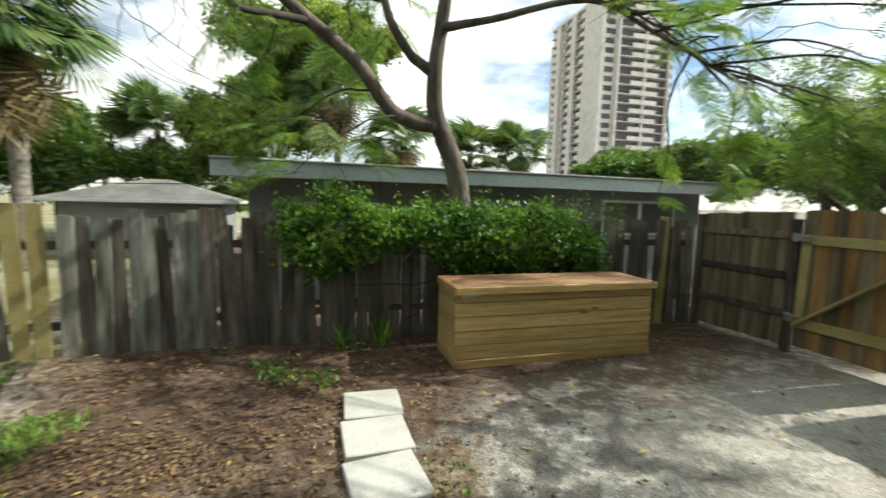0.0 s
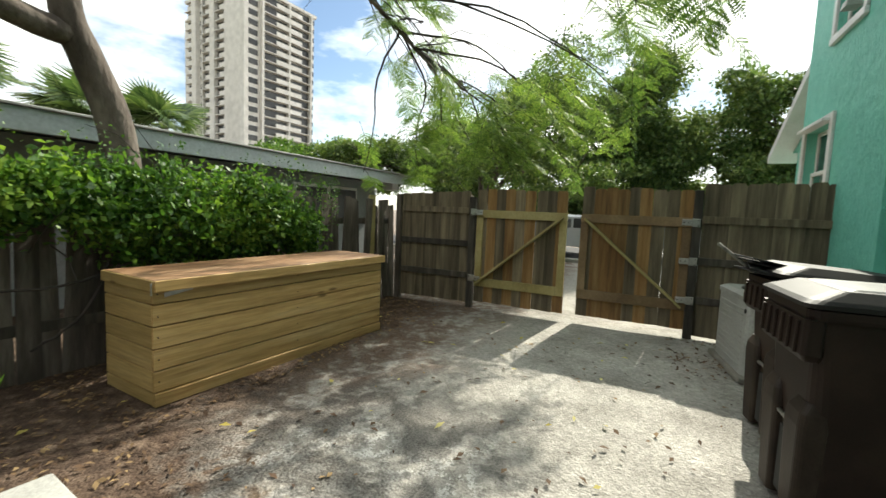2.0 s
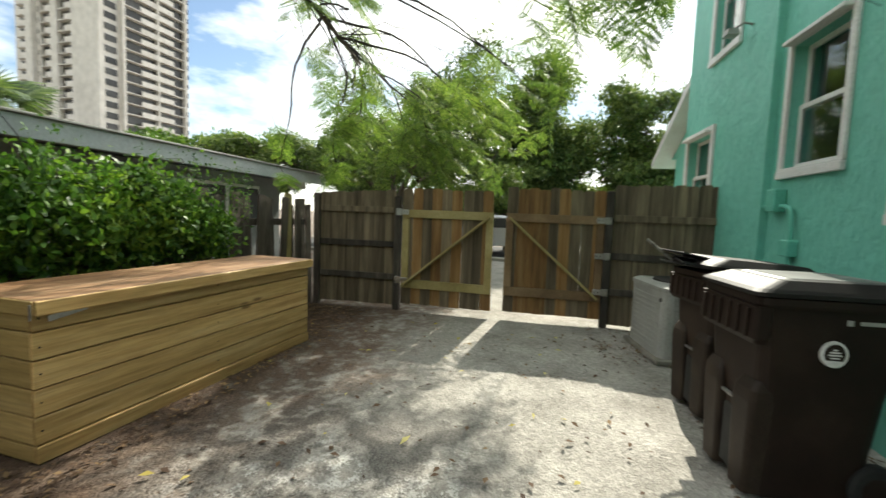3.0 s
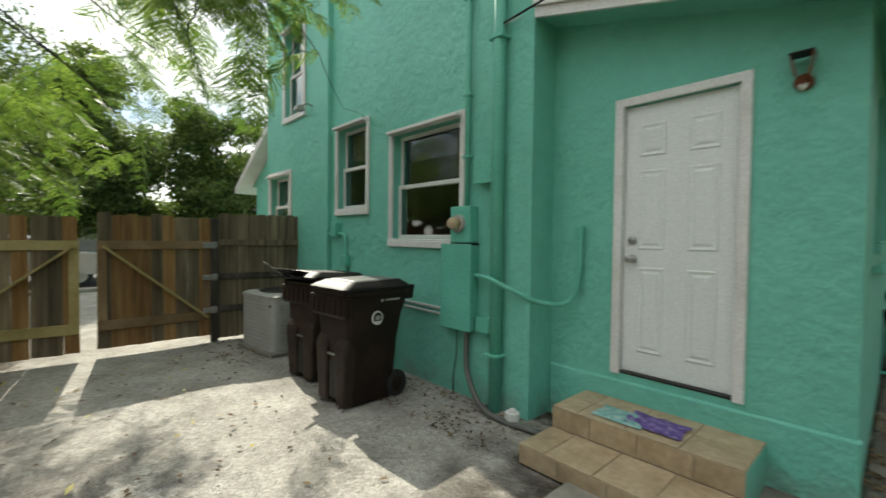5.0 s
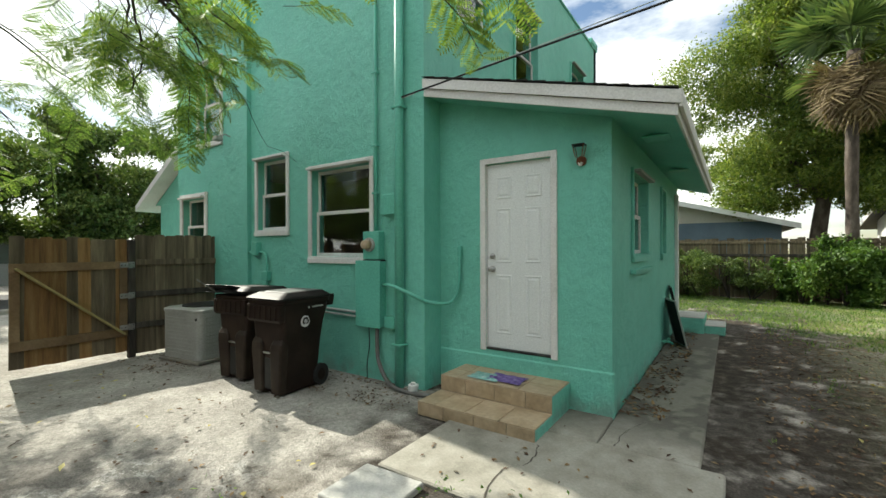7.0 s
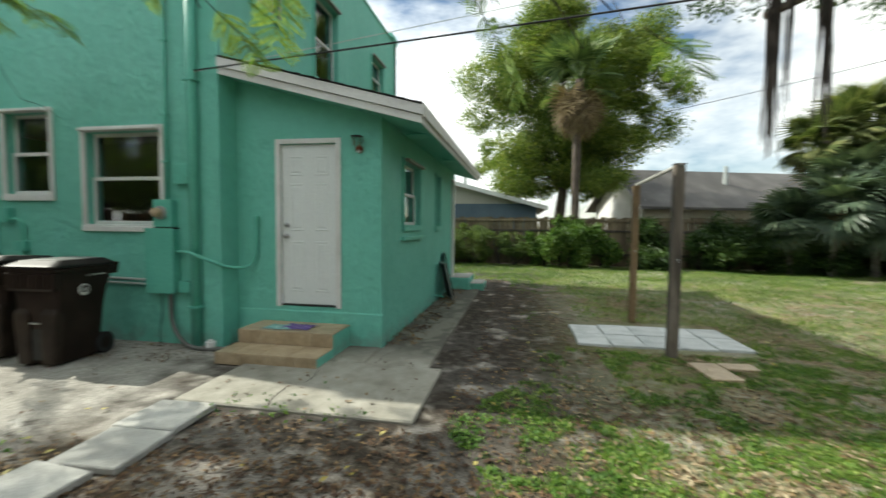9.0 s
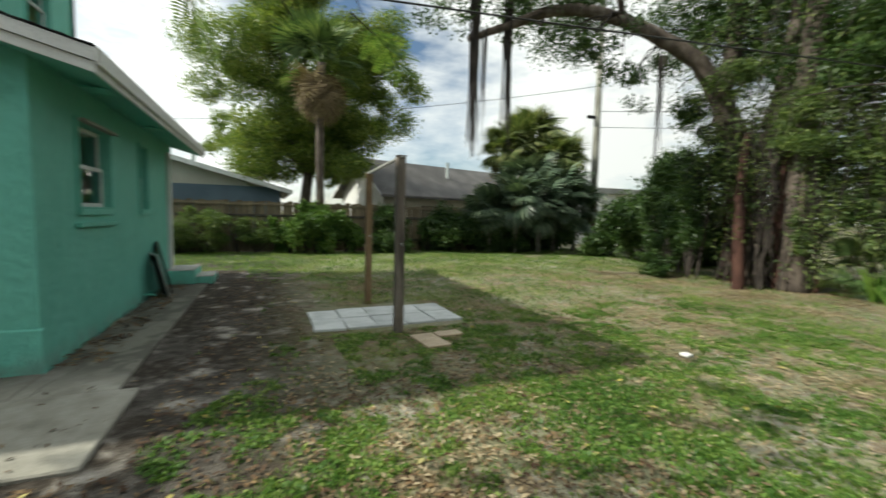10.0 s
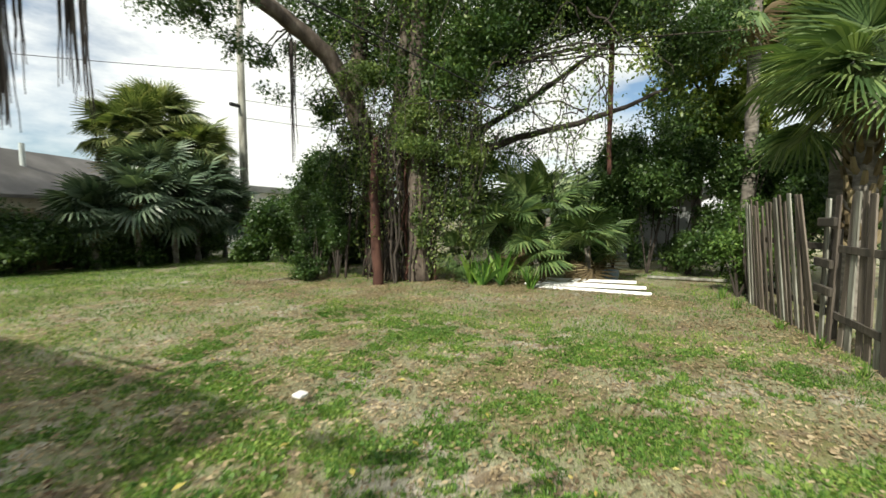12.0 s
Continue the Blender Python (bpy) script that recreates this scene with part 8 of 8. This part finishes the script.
scatter_ground("dry_grass", "straw-dry grass among bare sandy patches", 30000, (-16, -1.4, -7.5, 6.4), lambda x, y: strip(x, y) * 0.2 + strip(x, y) * 0.6 * smooth01(0.55 - lawn_weight(x, y), 0.0, 0.3), TUFT, 0.045, LEAF_STRAW, 14, 0.45)
scatter_ground("leaf_litter", "brown fallen leaves over the dirt", 9000, (-2.6, 2.6, 2.2, 5.75), lambda x, y: smooth01(2.5 - x, 0.0, 1.2) * (0.35 + 0.65 * smooth01(noise.noise((x * 1.2, y * 1.2, 8)), -0.3, 0.4)), FLAT_LEAF, 0.045, LEAF_LITTER, 15, 0.82, 0.012, "leaf litter")
scatter_ground("leaf_litter", "brown fallen leaves over the dirt", 2600, (2.3, 6.5, 4.3, 5.75), lambda x, y: 0.5 if not (2.5 < x < 5.15 and 4.55 < y < 5.35) else 0.0, FLAT_LEAF, 0.042, LEAF_LITTER, 16, 0.82, 0.012, "leaf litter")
scatter_ground("leaf_litter", "brown fallen leaves over the dirt", 8000, (-4.5, 0.9, -7, 4.2), lambda x, y: (0.2 if y < 0.8 else 0.55) * smooth01(0.75 - lawn_weight(x, y), 0.0, 0.4), FLAT_LEAF, 0.05, LEAF_LITTER, 17, 0.82, 0.012, "leaf litter")
scatter_ground("leaf_litter", "brown fallen leaves on the lawn", 38000, (-13, -1.8, -5.5, 6.3), lambda x, y: strip(x, y) * 0.12 + strip(x, y) * 0.6 * smooth01(0.5 - lawn_weight(x, y), 0, 0.3), FLAT_LEAF, 0.048, LEAF_STRAW, 18, 0.8, 0.02, "leaf litter")
scatter_ground("yellow_leaf", "yellow fallen leaves on the ground", 190, (-7, 6, -3, 5.6), lambda x, y: 0.6, FLAT_LEAF, 0.07, LEAF_FALLEN, 19, 0.85, 0.02, "fallen leaves")
scatter_ground("lawn_grass", "green grass patch by the back fence", 3800, (-2.2, 0.4, 3.2, 5.4), lambda x, y: smooth01(noise.noise((x * 0.9, y * 1.1, 2.2)) - 0.25 * (x + 1.2), 0.05, 0.4), TUFT, 0.075, LEAF_GRASS, 20, 0.65)


def leaf_drift(name, label, count, box, seed, size=0.05):
    """Leaves blown into a band along walls and paving."""
    rng = np.random.default_rng(seed)
    x, y = rng.uniform(box[0], box[1], count), rng.uniform(box[2], box[3], count)
    keep = [noise.noise((a * 2.2, b * 2.2, 7)) > rng.uniform(-0.55, 0.5) for a, b in zip(x, y)]
    at = np.stack([x, y, np.full(count, box[4])], 1)[keep]
    v, f = spread(*FLAT_LEAF, turns(len(at), rng, 0.8) * (size * rng.uniform(0.5, 1.3, len(at)))[:, None, None], at)
    return tagged(part(name, raw_mesh(name, v, f), LEAF_LITTER), label, "leaf litter", kind="stuff")


leaf_drift("leaf_litter", "dry leaves gathered along the aqua wall", 1500, (2.0, 5.6, 0.10, 0.75, 0.012), 21, 0.045)
leaf_drift("leaf_litter", "dry leaves gathered round the condenser", 700, (5.2, 6.6, 0.3, 1.5, 0.012), 22)
leaf_drift("leaf_litter", "dry leaves and dirt on the side path", 1300, (-0.22, 0.19, -6.0, -0.35, 0.036), 23, 0.06)
leaf_drift("leaf_litter", "scattered dry leaves on the shell drive", 420, (2.0, 6.4, 0.8, 4.3, 0.012), 24, 0.055)
leaf_drift("leaf_litter", "scattered dry leaves on the patio", 130, (-0.66, 1.4, -0.2, 1.55, 0.036), 25, 0.045)


def weed_clump(at, n, size, seed, mat=None, upright=False, label="small green weed growing in the dirt"):
    rng = np.random.default_rng(seed)
    ob = thing("weed", (at[0], at[1], 0.0), label, "weed", "weeds in the dirt")
    p = rng.normal(0, 0.09, (n, 3)) * (1, 1, 0.0) + (0, 0, 0.05) + np.abs(rng.normal(0, 0.07, (n, 3))) * (0, 0, 1)
    if upright:
        p = rng.normal(0, 0.03, (n, 3)) * (1, 1, 0)
        v, f = spread(*BLADE, turns(n, rng, 0.78) * (size * rng.uniform(0.6, 1.2, n))[:, None, None], p)
    else:
        v, f = leaves(p, size, rng, 0.5)
    part("foliage", raw_mesh("foliage", v, f), mat or LEAF_HEDGE, ob)


for i, (x, y) in enumerate(((0.95, 4.75), (1.28, 4.55), (0.85, 4.9), (1.45, 5.45), (0.35, 5.5), (1.85, 5.5), (1.7, 5.35), (2.0, 5.55), (0.75, 1.75), (0.35, 1.72), (-0.1, 1.75), (1.95, 2.95), (-0.9, 3.9), (-1.4, 3.2), (1.75, 2.6))):
    weed_clump((x, y), 60 if i < 3 else 26, 0.06 if i < 3 else 0.045, 400 + i)
for i, (x, y, s) in enumerate(((1.55, 5.5, 0.34), (1.98, 5.5, 0.36), (2.05, 5.58, 0.26), (-12.6, 0.9, 0.8), (-12.5, 0.2, 0.7), (-12.4, 0.5, 0.75), (-12.5, 1.6, 0.5), (-13.0, 5.2, 0.22), (-12.0, 5.3, 0.2), (-10.6, 5.6, 0.18), (-9.6, 5.75, 0.2), (-8.6, 5.8, 0.16))):
    weed_clump((x, y), 9 if i < 3 else 26, s, 450 + i, LEAF_HEDGE if i < 7 else LEAF_GRASS, True, "upright strap-leaved plant in the dirt")
